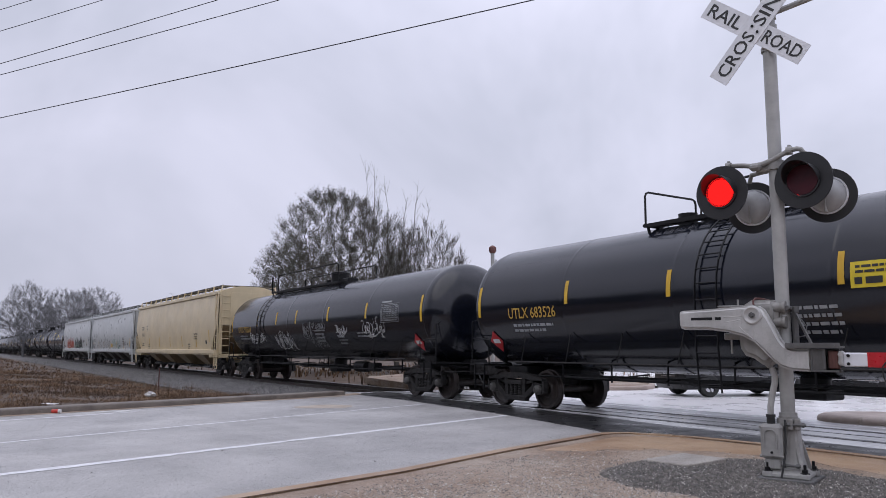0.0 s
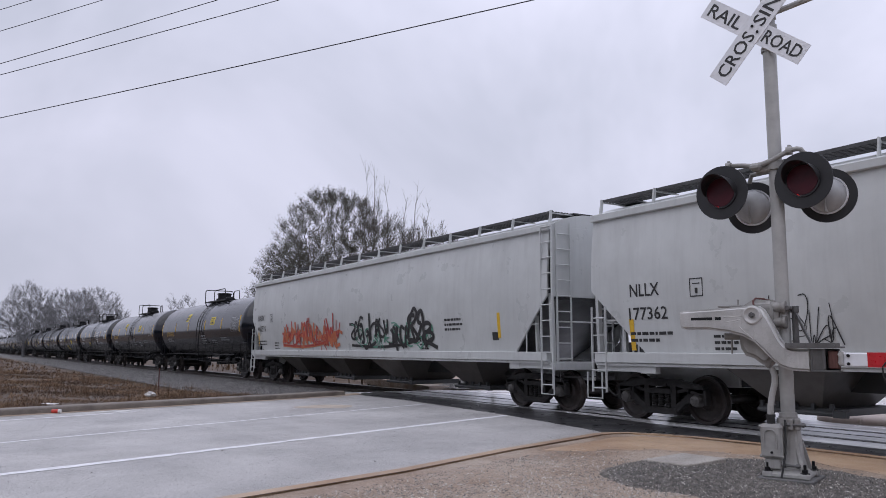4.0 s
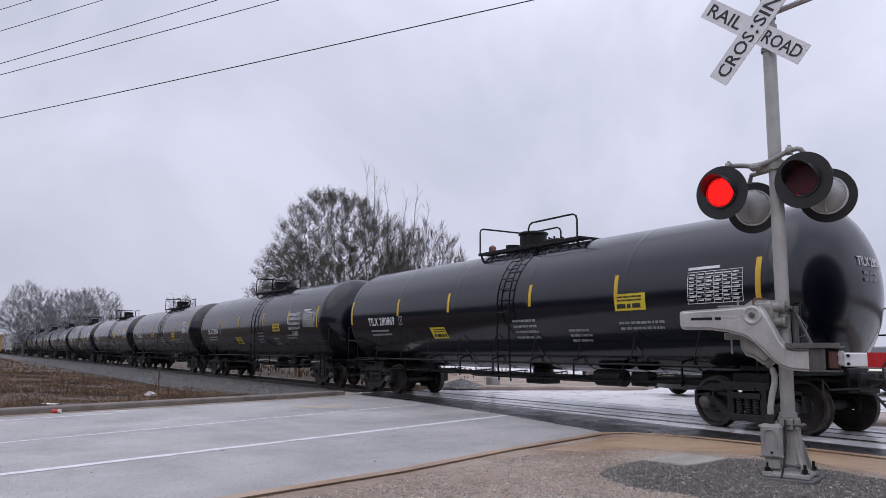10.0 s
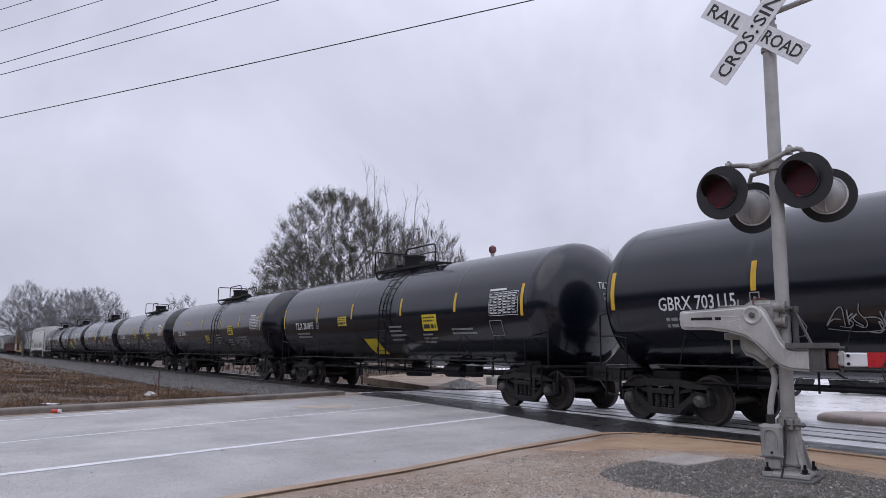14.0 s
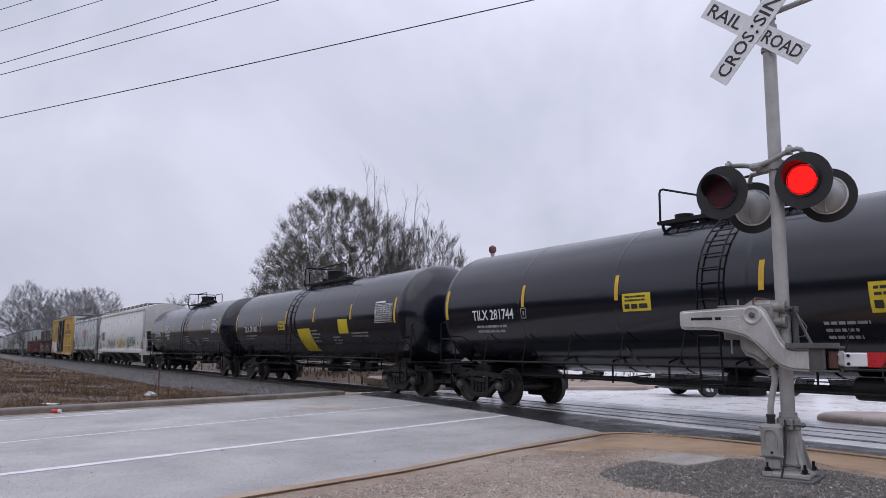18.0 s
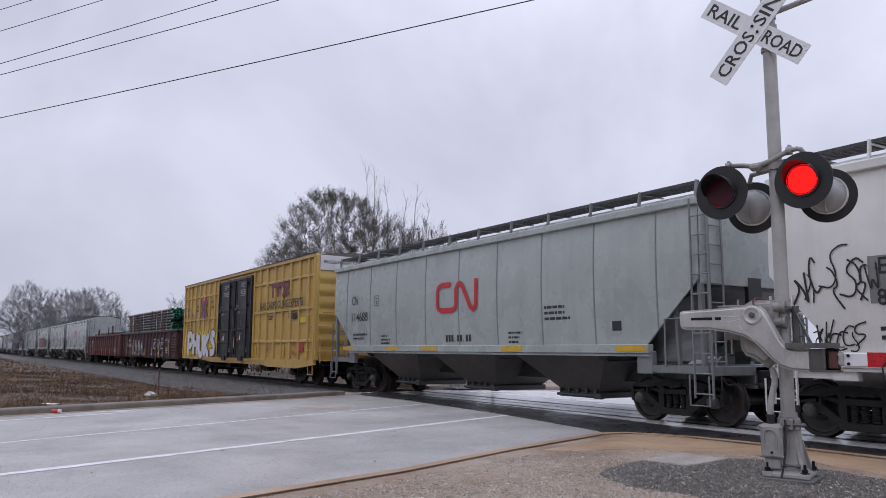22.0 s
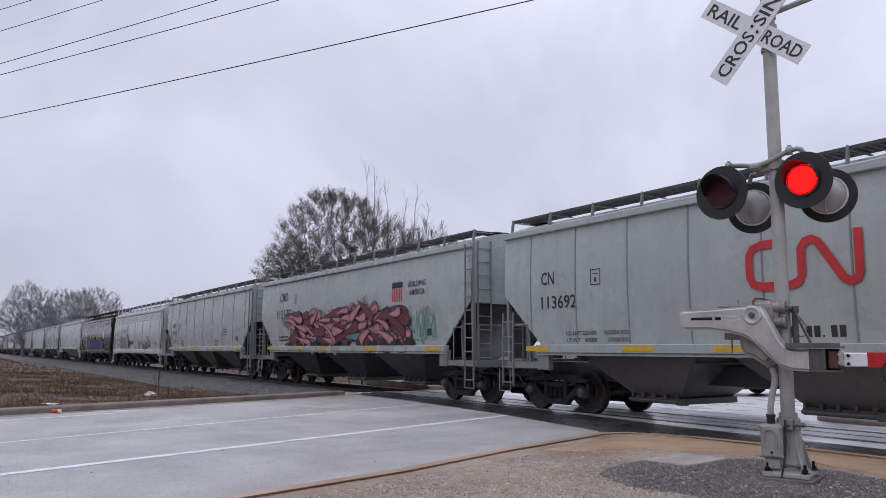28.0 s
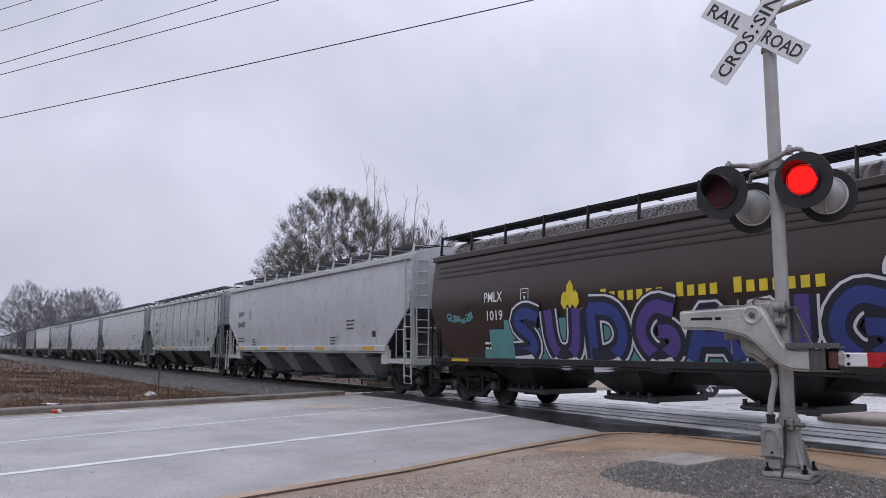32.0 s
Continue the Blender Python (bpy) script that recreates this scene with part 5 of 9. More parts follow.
# ---- far signal beyond the track ----
def far_signal():
    base = (-24.29, 17.61, -0.1)
    s = thing("far_crossing_signal", "far crossing mast with dark bell and white crossed sign", "crossing signal", at=base)
    piece("mast", "far_mast", lambda bm: rod(bm, (0, 0, 0), (0, 0, 5.3), 0.075, 14), "galvanised", s)
    piece("bell", "far_bell", lambda bm: lathe(bm, [(5.22, 0.0), (5.24, 0.10), (5.34, 0.15), (5.46, 0.14), (5.53, 0.07), (5.55, 0.0)], "z", 18), "rust_ball", s, label="rusty red round bell")
    for tilt in (48, -48):
        blade = piece("sign_blade", "sign_blade_far", lambda bm: box(bm, -0.55, 0.55, -0.006, 0.006, -0.115, 0.115), "sign_white", s, pose(0.16, 0.34 + tilt * 0.0005, 4.55, 0, 0, 28) @ pose(0, 0, 0, 0, tilt, 0), "white crossed sign blade")
        letters("lettering", "CROSSING" if tilt < 0 else "RAILROAD", 0.0, 0, 0.95, 0.13, flat_side(-0.006), "sign_black", blade, off=0.003)
    piece("base", "far_mast_base", lambda bm: box(bm, -0.2, 0.2, -0.2, 0.2, -0.1, 0.5, 0.03), "grey_box", s)


far_signal()


# ---- far side kerbs, gravel, cars ----
solo("kerb", kerb_fn([(-24.0, 14.6), (-23.0, 16.0), (-21.8, 18.4), (-20.7, 20.4), (-20.35, 21.4), (-20.7, 22.4), (-22.0, 23.9), (-26, 26.0), (-36, 30)], 0.2, 0.13), "concrete_far", "reddish concrete kerb curving round the far corner", "kerb", "kerbs", "structure")


def corner_fn(bm):
    pts = [(-24.2, 14.7), (-23.2, 16.1), (-22.0, 18.5), (-20.9, 20.5), (-20.55, 21.4), (-20.9, 22.3), (-22.2, 23.8), (-26.2, 25.9), (-36, 29.8), (-40, 24), (-34, 17)]
    slab(bm, pts, -0.2, 0.10)


solo("corner_ground", corner_fn, "tan_dirt", "tan bare ground inside the far corner", "ground", kind="structure")


def heap_place(rnd):
    a, q = rnd.uniform(0, math.tau), rnd.random()
    return -23.9 + 1.0 * q * math.cos(a), 15.9 + 0.9 * q * math.sin(a), 0.05 + 0.28 * (1 - q)


solo("gravel_heap", stones_fn(9, 2600, heap_place, 0.03, 0.06), "gravel", "small heap of pale gravel beside the far rail", "gravel", kind="stuff", sharp=10)
def median_fn(bm):
    # long low island with a rounded nose and sloped rim
    outline = [(10.0, 21.6), (-8.6, 15.0)] + [(-9.0 + 0.95 * math.cos(a), 15.95 + 0.95 * math.sin(a)) for a in [radians(-70 - 20 * k) for k in range(9)]] + [(-9.4, 17.0), (10.0, 24.0)]
    rings = []
    for inset, z in ((0.0, -0.2), (0.0, 0.04), (0.03, 0.09), (0.10, 0.125), (0.22, 0.14)):
        ring = []
        for k, p in enumerate(outline):
            a, b = Vector(outline[k - 1]), Vector(outline[(k + 1) % len(outline)])
            d = (b - a).normalized()
            ring.append(bm.verts.new((p[0] + d.y * inset, p[1] - d.x * inset, z)))
        rings.append(ring)
    n = len(outline)
    for a, b in zip(rings, rings[1:]):
        for k in range(n):
            bm.faces.new((a[k], a[(k + 1) % n], b[(k + 1) % n], b[k]))
    bm.faces.new(rings[-1])
    bmesh.ops.recalc_face_normals(bm, faces=bm.faces)


solo("median", median_fn, "concrete_far", "low rounded reddish concrete median nose", "median", kind="structure")


def car_body(bm, length, width, height_m, hood, kind):
    """Side outline lofted across the width, narrower at the glass."""
    hl = length / 2
    if kind == "suv":
        prof = [(-hl, 0.45), (-hl, 0.95), (-hl + 0.15, 1.08), (-hl + 0.35, 1.12), (-hl + 0.75, height_m - 0.08), (-0.2, height_m), (0.55, height_m - 0.06), (1.15, 1.15), (hl - 0.35, 1.0), (hl - 0.05, 0.85), (hl, 0.45), (hl - 0.1, 0.22), (-hl + 0.1, 0.22)]
    else:
        prof = [(-hl, 0.5), (-hl, 1.05), (-0.8, 1.1), (-0.75, height_m - 0.05), (0.5, height_m), (1.1, 1.15), (hl - 0.1, 1.08), (hl, 0.6), (hl - 0.1, 0.4), (-hl + 0.1, 0.4)]
    w = width / 2
    sections = []
    for y, inset in ((-w, 0.10), (-w + 0.06, 0.03), (0, 0.0), (w - 0.06, 0.03), (w, 0.10)):
        ring = []
        for x, z in prof:
            k = max(0, (z - 1.1) / (height_m - 1.1)) if z > 1.1 else 0
            yy = y * (1 - 0.2 * k)
            ring.append(bm.verts.new((x * (1 - inset * 0.12), yy, z - (inset * 0.3 if z > 0.9 else 0) + (inset * 0.3 if z < 0.5 else 0))))
        sections.append(ring)
    n = len(prof)
    for a, b in zip(sections, sections[1:]):
        for k in range(n):
            bm.faces.new((a[k], a[(k + 1) % n], b[(k + 1) % n], b[k]))
    bm.faces.new(sections[0][::-1])
    bm.faces.new(sections[-1])
    bmesh.ops.recalc_face_normals(bm, faces=bm.faces)


def motor_car(name, at, heading, length, width, high, kind, label, lights):
    c = thing(name, label, "car", "cars waiting at the crossing", Matrix.Translation(at) @ pose(0, 0, 0, 0, 0, heading))
    hl, w = length / 2, width / 2
    body = piece("body", ("car_body", kind, length), lambda bm: car_body(bm, length, width, high, 0, kind), "car_paint", c, sharp=50)
    for x in (-hl + 0.85, hl - 0.85):
        for s in (-1, 1):
            wheel = piece("wheel", ("car_tyre",), lambda bm: lathe(bm, [(-0.11, 0.2), (-0.11, 0.31), (-0.08, 0.345), (0.08, 0.345), (0.11, 0.31), (0.11, 0.2)], "y", 28), "rubber", c, pose(x, s * (w - 0.08), 0.345, 0, 0, 0 if s < 0 else 180))
            piece("rim", ("car_rim",), lambda bm: (lathe(bm, [(-0.10, 0.225), (-0.105, 0.2), (-0.06, 0.19), (-0.06, 0.0)], "y", 24), [beam(bm, (0, -0.09, 0), (0.2 * math.cos(k * math.tau / 5), -0.09, 0.2 * math.sin(k * math.tau / 5)), 0.05, 0.03) for k in range(5)]), "chrome", wheel)
    for s in (-1, 1):
        piece("headlight", ("car_headlight", length), lambda bm: box(bm, hl - 0.18, hl - 0.02, -0.22, 0.22, 0.72, 0.86, 0.03), "headlight" if lights else "chrome", c, (0, s * (w - 0.27), 0), "bright headlight" if lights else "headlight")
        piece("side_window", ("car_side_window", kind), lambda bm: prism(bm, [(-1.3, 1.12), (0.95, 1.12), (0.45, high - 0.14), (-1.0, high - 0.14)], "y", -0.01, 0.01), "car_glass", c, pose(0, s * (w - 0.09), 0, s * 8, 0, 0))
        piece("fog_light", ("car_fog", length), lambda bm: box(bm, hl - 0.08, hl + 0.01, -0.16, 0.16, 0.42, 0.48), "chrome", c, (0, s * (w - 0.32), 0))
    piece("grille", ("car_grille", length), lambda bm: [box(bm, hl - 0.06, hl + 0.025, -0.42, 0.42, 0.62 + 0.07 * k, 0.65 + 0.07 * k) for k in range(4)], "chrome", c, label="chrome grille bars")
    piece("windscreen", ("car_screen", kind, length), lambda bm: quad(bm, [(1.18, -w * 0.82, 1.16), (1.18, w * 0.82, 1.16), (0.60, w * 0.68, high - 0.06), (0.60, -w * 0.68, high - 0.06)]), "car_glass", c)
    return c


motor_car("sport_utility_car", (-16.6, 21.7, -0.01), 252, 4.7, 1.9, 1.68, "suv", "black sport utility car waiting on wet asphalt with headlights on", True)
motor_car("pickup_truck", (-27.4, 28.3, 0.0), 215, 5.6, 1.95, 1.85, "pickup", "dark pickup truck on the far road", False)
motor_car("sedan_car", (-14.6, 27.4, 0.0), 272, 4.6, 1.85, 1.6, "suv", "dark car with lit headlights waiting behind the crossing", True)


# ---- overhead wires ----
def wire_fn(a, b, sag, r):
    def fn(bm):
        pts = []
        for k in range(41):
            f = k / 40
            p = Vector(a).lerp(Vector(b), f)
            p.z += sag * (0.72 - 4 * f * (1 - f))
            pts.append(p)
        pipe(bm, pts, r, 5)
    return fn


# each wire: its bearing and rise at two places on the span
def span_point(way, d):
    v = Vector(way)
    return EYE + v * (d / math.hypot(v.x, v.y))


WAYS = (((-1.12540, 0.03397, 0.29569), (-0.74935, 0.59236, 0.44867), 0.022), ((-1.11940, 0.02984, 0.35129), (-0.92251, 0.31839, 0.44699), 0.020),
        ((-1.11785, 0.02877, 0.36574), (-0.96453, 0.25190, 0.44658), 0.020), ((-1.11333, 0.02566, 0.40762), (-1.04314, 0.12754, 0.44582), 0.018),
        ((-1.11038, 0.02362, 0.43506), (-1.09178, 0.05058, 0.44535), 0.018))
WIRES = []
for way_a, way_b, r in WAYS:
    pa = span_point(way_a, 46)
    turn = math.atan2(way_a[1], -way_a[0]) - math.atan2(way_b[1], -way_b[0])
    pb = span_point(way_b, 46 - 20 * min(1.0, abs(turn) / 0.55))
    d = (pb - pa).normalized()
    pa, pb = pa - d * 30, pb + d * 35
    WIRES.append((pa, pb, 0.45, r))
for a, b, sag, r in WIRES:
    solo("overhead_wire", wire_fn(a, b, sag, r), "wire", "thin dark overhead utility wire", "wire", "overhead wires")


# ---- litter on the verge ----
def bag_fn(bm):
    bmesh.ops.create_icosphere(bm, subdivisions=3, radius=0.13)
    for v in bm.verts:
        v.co *= 1 + 0.55 * noise.noise(v.co * 14)
        v.co.z = max(v.co.z * 0.65, -0.06)


def can_fn(bm):
    lathe(bm, [(-0.12, 0.0), (-0.12, 0.045), (-0.1, 0.055), (0.1, 0.055), (0.12, 0.045), (0.12, 0.0)], "x", 14)


def paper_fn(bm):
    rows = [[bm.verts.new((x, y, 0.02 + 0.03 * noise.noise((x * 7, y * 9, 2)))) for y in (-0.09, -0.03, 0.03, 0.09)] for x in [-0.3 + 0.06 * k for k in range(11)]]
    for a, b in zip(rows, rows[1:]):
        for k in range(3):
            bm.faces.new((a[k], b[k], b[k + 1], a[k + 1]))


solo("plastic_bag", bag_fn, "litter_white", "crumpled whitish plastic bag in dry grass", "litter", at=pose(-23.6, 5.0, 0.08))
can = thing("drink_can", "red and white drink can in the gutter", "litter", at=Matrix.Translation((-18.75, 2.05, 0.045)) @ pose(0, 0, 0, 0, 0, 60) @ Matrix.Scale(0.8, 4))
piece("can_body", "can", can_fn, "litter_red", can)
piece("can_end", "can_end", lambda bm: rod(bm, (0.06, 0, 0), (0.122, 0, 0), 0.057, 14), "litter_white", can)
solo("paper_scrap", paper_fn, "litter_white", "torn white paper lying by the kerb", "litter", at=pose(-18.55, 3.2, 0.0, 0, 0, 70))
solo("paper_scrap", paper_fn, "litter_white", "torn white paper in the grass", "litter", at=pose(-21.5, 2.2, 0.02, 0, 0, 20))
for k, (x, y) in enumerate(((-9.6, 1.5), (-10.75, 3.3), (-13.1, 9.1), (-8.9, 4.6), (-11.2, 6.2))):
    solo("road_stone", stones_fn(90 + k, 1, lambda rnd, x=x, y=y: (x + rnd.uniform(-0.06, 0.06), y + rnd.uniform(-0.06, 0.06), 0.005), 0.010, 0.02), "gravel_dark", "small stone lying on the asphalt", "stone", "stones on the road", sharp=10)


def stake_marker_fn(bm):
    rod(bm, (0, 0, -0.3), (0, 0, 0.85), 0.02, 8)


solo("marker_post", stake_marker_fn, "stake_wood", "thin weathered marker post in the ballast", "post", at=(-27.2, 6.0, -0.1))

# ---- the train ----
TRACK_Y = 13.1
SPEED = 17.08
WHEEL_R = 0.457
ROLLING = []          # (wheelset, rest pose in its car)
CARS = []             # (car, middle of the car along the track at 0 s)


def wheel_fn(bm):
    lathe(bm, [(-0.065, 0.11), (-0.065, 0.17), (-0.02, 0.2), (0.0, 0.30), (-0.03, 0.38), (-0.07, 0.40), (-0.07, WHEEL_R),
               (0.045, WHEEL_R), (0.05, WHEEL_R + 0.025), (0.075, WHEEL_R + 0.022), (0.08, 0.40), (0.035, 0.38), (0.05, 0.2), (0.09, 0.17), (0.09, 0.11)], "y", 36)


def axle_fn(bm):
    rod(bm, (0, -1.08, 0), (0, 1.08, 0), 0.085, 14)
    for s in (-1, 1):
        for k in range(3):
            a = k * math.tau / 3
            rod(bm, (0.06 * math.cos(a), s * 1.08, 0.06 * math.sin(a)), (0.06 * math.cos(a), s * 1.10, 0.06 * math.sin(a)), 0.018, 6)


def side_frame_fn(bm):
    # cast frame: pedestals over the bearings, top chord, sloped tension member, two windows and the spring opening
    t = 0.075
    beam(bm, (-1.08, 0, 0.655), (-0.45, 0, 0.77), 0.15, 0.13)
    beam(bm, (1.08, 0, 0.655), (0.45, 0, 0.77), 0.15, 0.13)
    beam(bm, (-0.46, 0, 0.775), (0.46, 0, 0.775), 0.15, 0.14)
    for s in (-1, 1):
        beam(bm, (s * 0.80, 0, 0.56), (s * 0.36, 0, 0.25), 0.14, 0.12)
        beam(bm, (s * 0.34, 0, 0.22), (s * 0.34, 0, 0.78), 0.12, 0.13)
        box(bm, s * 0.90 - 0.19, s * 0.90 + 0.19, -t, t, 0.555, 0.69, 0.02)
        box(bm, s * 1.10 - 0.035, s * 1.10 + 0.035, -t, t, 0.38, 0.66, 0.01)
        box(bm, s * 0.74 - 0.045, s * 0.74 + 0.045, -t, t, 0.40, 0.66, 0.01)
        beam(bm, (s * 0.70, 0, 0.66), (s * 0.40, 0, 0.60), 0.05, 0.06)
    box(bm, -0.42, 0.42, -0.085, 0.085, 0.16, 0.29, 0.02)
    box(bm, -0.2, 0.2, -0.10, -0.075, 0.70, 0.76)


def springs_fn(bm):
    for x in (-0.17, 0.0, 0.17):
        prof = []
        for k in range(13):
            prof.append((0.29 + k * 0.022, 0.072 if k % 2 else 0.055))
        lathe(bm, prof, "z", 10, (x, -0.01, 0))
    box(bm, -0.30, 0.30, -0.09, 0.06, 0.555, 0.66, 0.01)


def bolster_fn(bm):
    box(bm, -0.2, 0.2, -0.95, 0.95, 0.52, 0.68, 0.02)
    rod(bm, (0, 0, 0.68), (0, 0, 0.78), 0.2, 16)
    for s in (-1, 1):
        box(bm, s * 0.42 - 0.04, s * 0.42 + 0.04, -0.72, 0.72, 0.30, 0.40)
        beam(bm, (s * 0.42, 0, 0.36), (s * 0.1, 0, 0.56), 0.06, 0.05)


def bearing_fn(bm):
    lathe(bm, [(-0.09, 0.0), (-0.09, 0.07), (-0.07, 0.10), (0.0, 0.125), (0.09, 0.125), (0.09, 0.0)], "y", 18)
    for k in range(3):
        a = k * math.tau / 3 + 0.3
        rod(bm, (0.055 * math.cos(a), -0.09, 0.055 * math.sin(a)), (0.055 * math.cos(a), -0.105, 0.055 * math.sin(a)), 0.016, 6)


def coupler_fn(bm):
    # shank, head with knuckle, striker plate; x = 0 is the pulling face
    box(bm, -0.75, -0.14, -0.07, 0.07, 0.80, 0.94, 0.01)
    prism(bm, [(-0.2, -0.1), (-0.02, -0.17), (0.08, -0.14), (0.06, -0.05), (-0.02, -0.02), (0.0, 0.06), (0.10, 0.09), (0.08, 0.17), (-0.05, 0.18), (-0.2, 0.1)], "z", 0.73, 1.0)
    box(bm, -0.62, -0.55, -0.28, 0.28, 0.70, 1.04, 0.01)


def hose_fn(bm):
    pts = [(-0.35, -0.3, 0.72), (-0.22, -0.32, 0.60), (-0.10, -0.30, 0.46), (0.0, -0.27, 0.40), (0.12, -0.22, 0.43)]
    pipe(bm, pts, 0.022, 6)
    rod(bm, (-0.55, -0.3, 0.74), (-0.33, -0.3, 0.72), 0.03, 8)


def lever_fn(bm):
    pipe(bm, [(-0.5, -1.45, 0.95), (-0.42, -1.4, 0.80), (-0.42, -0.4, 0.80), (-0.35, -0.1, 0.86), (-0.2, 0, 1.0)], 0.014, 6)
    pipe(bm, [(-0.5, -1.45, 0.95), (-0.46, -1.5, 0.70)], 0.014, 6)


def running_gear(car, half, truck_x, frame_mat="truck_steel"):
    """Two trucks, four wheelsets, couplers and hoses under a car of that half length."""
    for sx in (1, -1):
        truck = piece("truck", "bolster", bolster_fn, frame_mat, car, (sx * truck_x, 0, 0), "dark cast steel freight truck")
        for sy in (-1, 1):
            turn = pose(0, sy * 1.0, 0, 0, 0, 0 if sy < 0 else 180)
            piece("side_frame", "side_frame", side_frame_fn, frame_mat, truck, turn)
            piece("spring_nest", "springs", springs_fn, frame_mat, truck, turn)
            for sb in (-0.9, 0.9):
                piece("bearing", "bearing", bearing_fn, "bearing", truck, pose(sb, sy * 1.05, WHEEL_R, 0, 0, 0 if sy < 0 else 180))
        for ax in (-0.9, 0.9):
            axle = piece("wheelset", "axle", axle_fn, "wheel_steel", car, (sx * truck_x + ax, 0, WHEEL_R), "steel axle with two wheels")
            for sy in (-1, 1):
                piece("wheel", "wheel", wheel_fn, "wheel_steel", axle, pose(0, sy * 0.72, 0, 0, 0, 0 if sy < 0 else 180))
            ROLLING.append((axle, car))
        end = pose(sx * half, 0, 0, 0, 0, 0 if sx > 0 else 180)
        piece("coupler", "coupler", coupler_fn, "truck_steel", car, end)
        piece("air_hose", "hose", hose_fn, "rubber", car, end)
        piece("uncoupling_lever", "lever", lever_fn, "truck_steel", car, pose(sx * half, 0, 0, 0, 0, 0 if sx > 0 else 180))


def ladder(bm, x, y, z0, z1, width=0.42, step=0.34, axis="x", r=0.016, posts=0.022):
    """Two rails and rungs, in a plane along x or along y."""
    def p(u, z):
        return (x + u, y, z) if axis == "x" else (x, y + u, z)
    for u in (-width / 2, width / 2):
        beam(bm, p(u, z0), p(u, z1), posts * 2, posts)
    z = z0 + 0.08
    while z < z1:
        rod(bm, p(-width / 2, z), p(width / 2, z), r, 6)
        z += step


# ---- tank cars ----
TANK_R, TANK_Z = 1.57, 2.48
TANK_SIDE = round_side(TANK_Z, TANK_R)


def tank_shell_fn(half, r):
    def fn(bm):
        prof, n, depth, cyl = [], 9, 0.74, half - 1.34
        for k in range(n + 1):
            a = k / n * math.pi / 2
            prof.append((-cyl - depth * math.cos(a), r * math.sin(a)))
        seams = [-cyl + 0.1 + (2 * cyl - 0.2) * i / 5 for i in range(6)]
        for s in seams:
            prof += [(s - 0.08, r), (s - 0.03, r), (s - 0.012, r + 0.004), (s + 0.012, r + 0.004), (s + 0.03, r), (s + 0.08, r)]
        for k in range(n, -1, -1):
            a = k / n * math.pi / 2
            prof.append((cyl + depth * math.cos(a), r * math.sin(a)))
        prof[0], prof[-1] = (prof[0][0], 0.0), (prof[-1][0], 0.0)
        lathe(bm, prof, "x", 64, (0, 0, TANK_Z))
    return fn


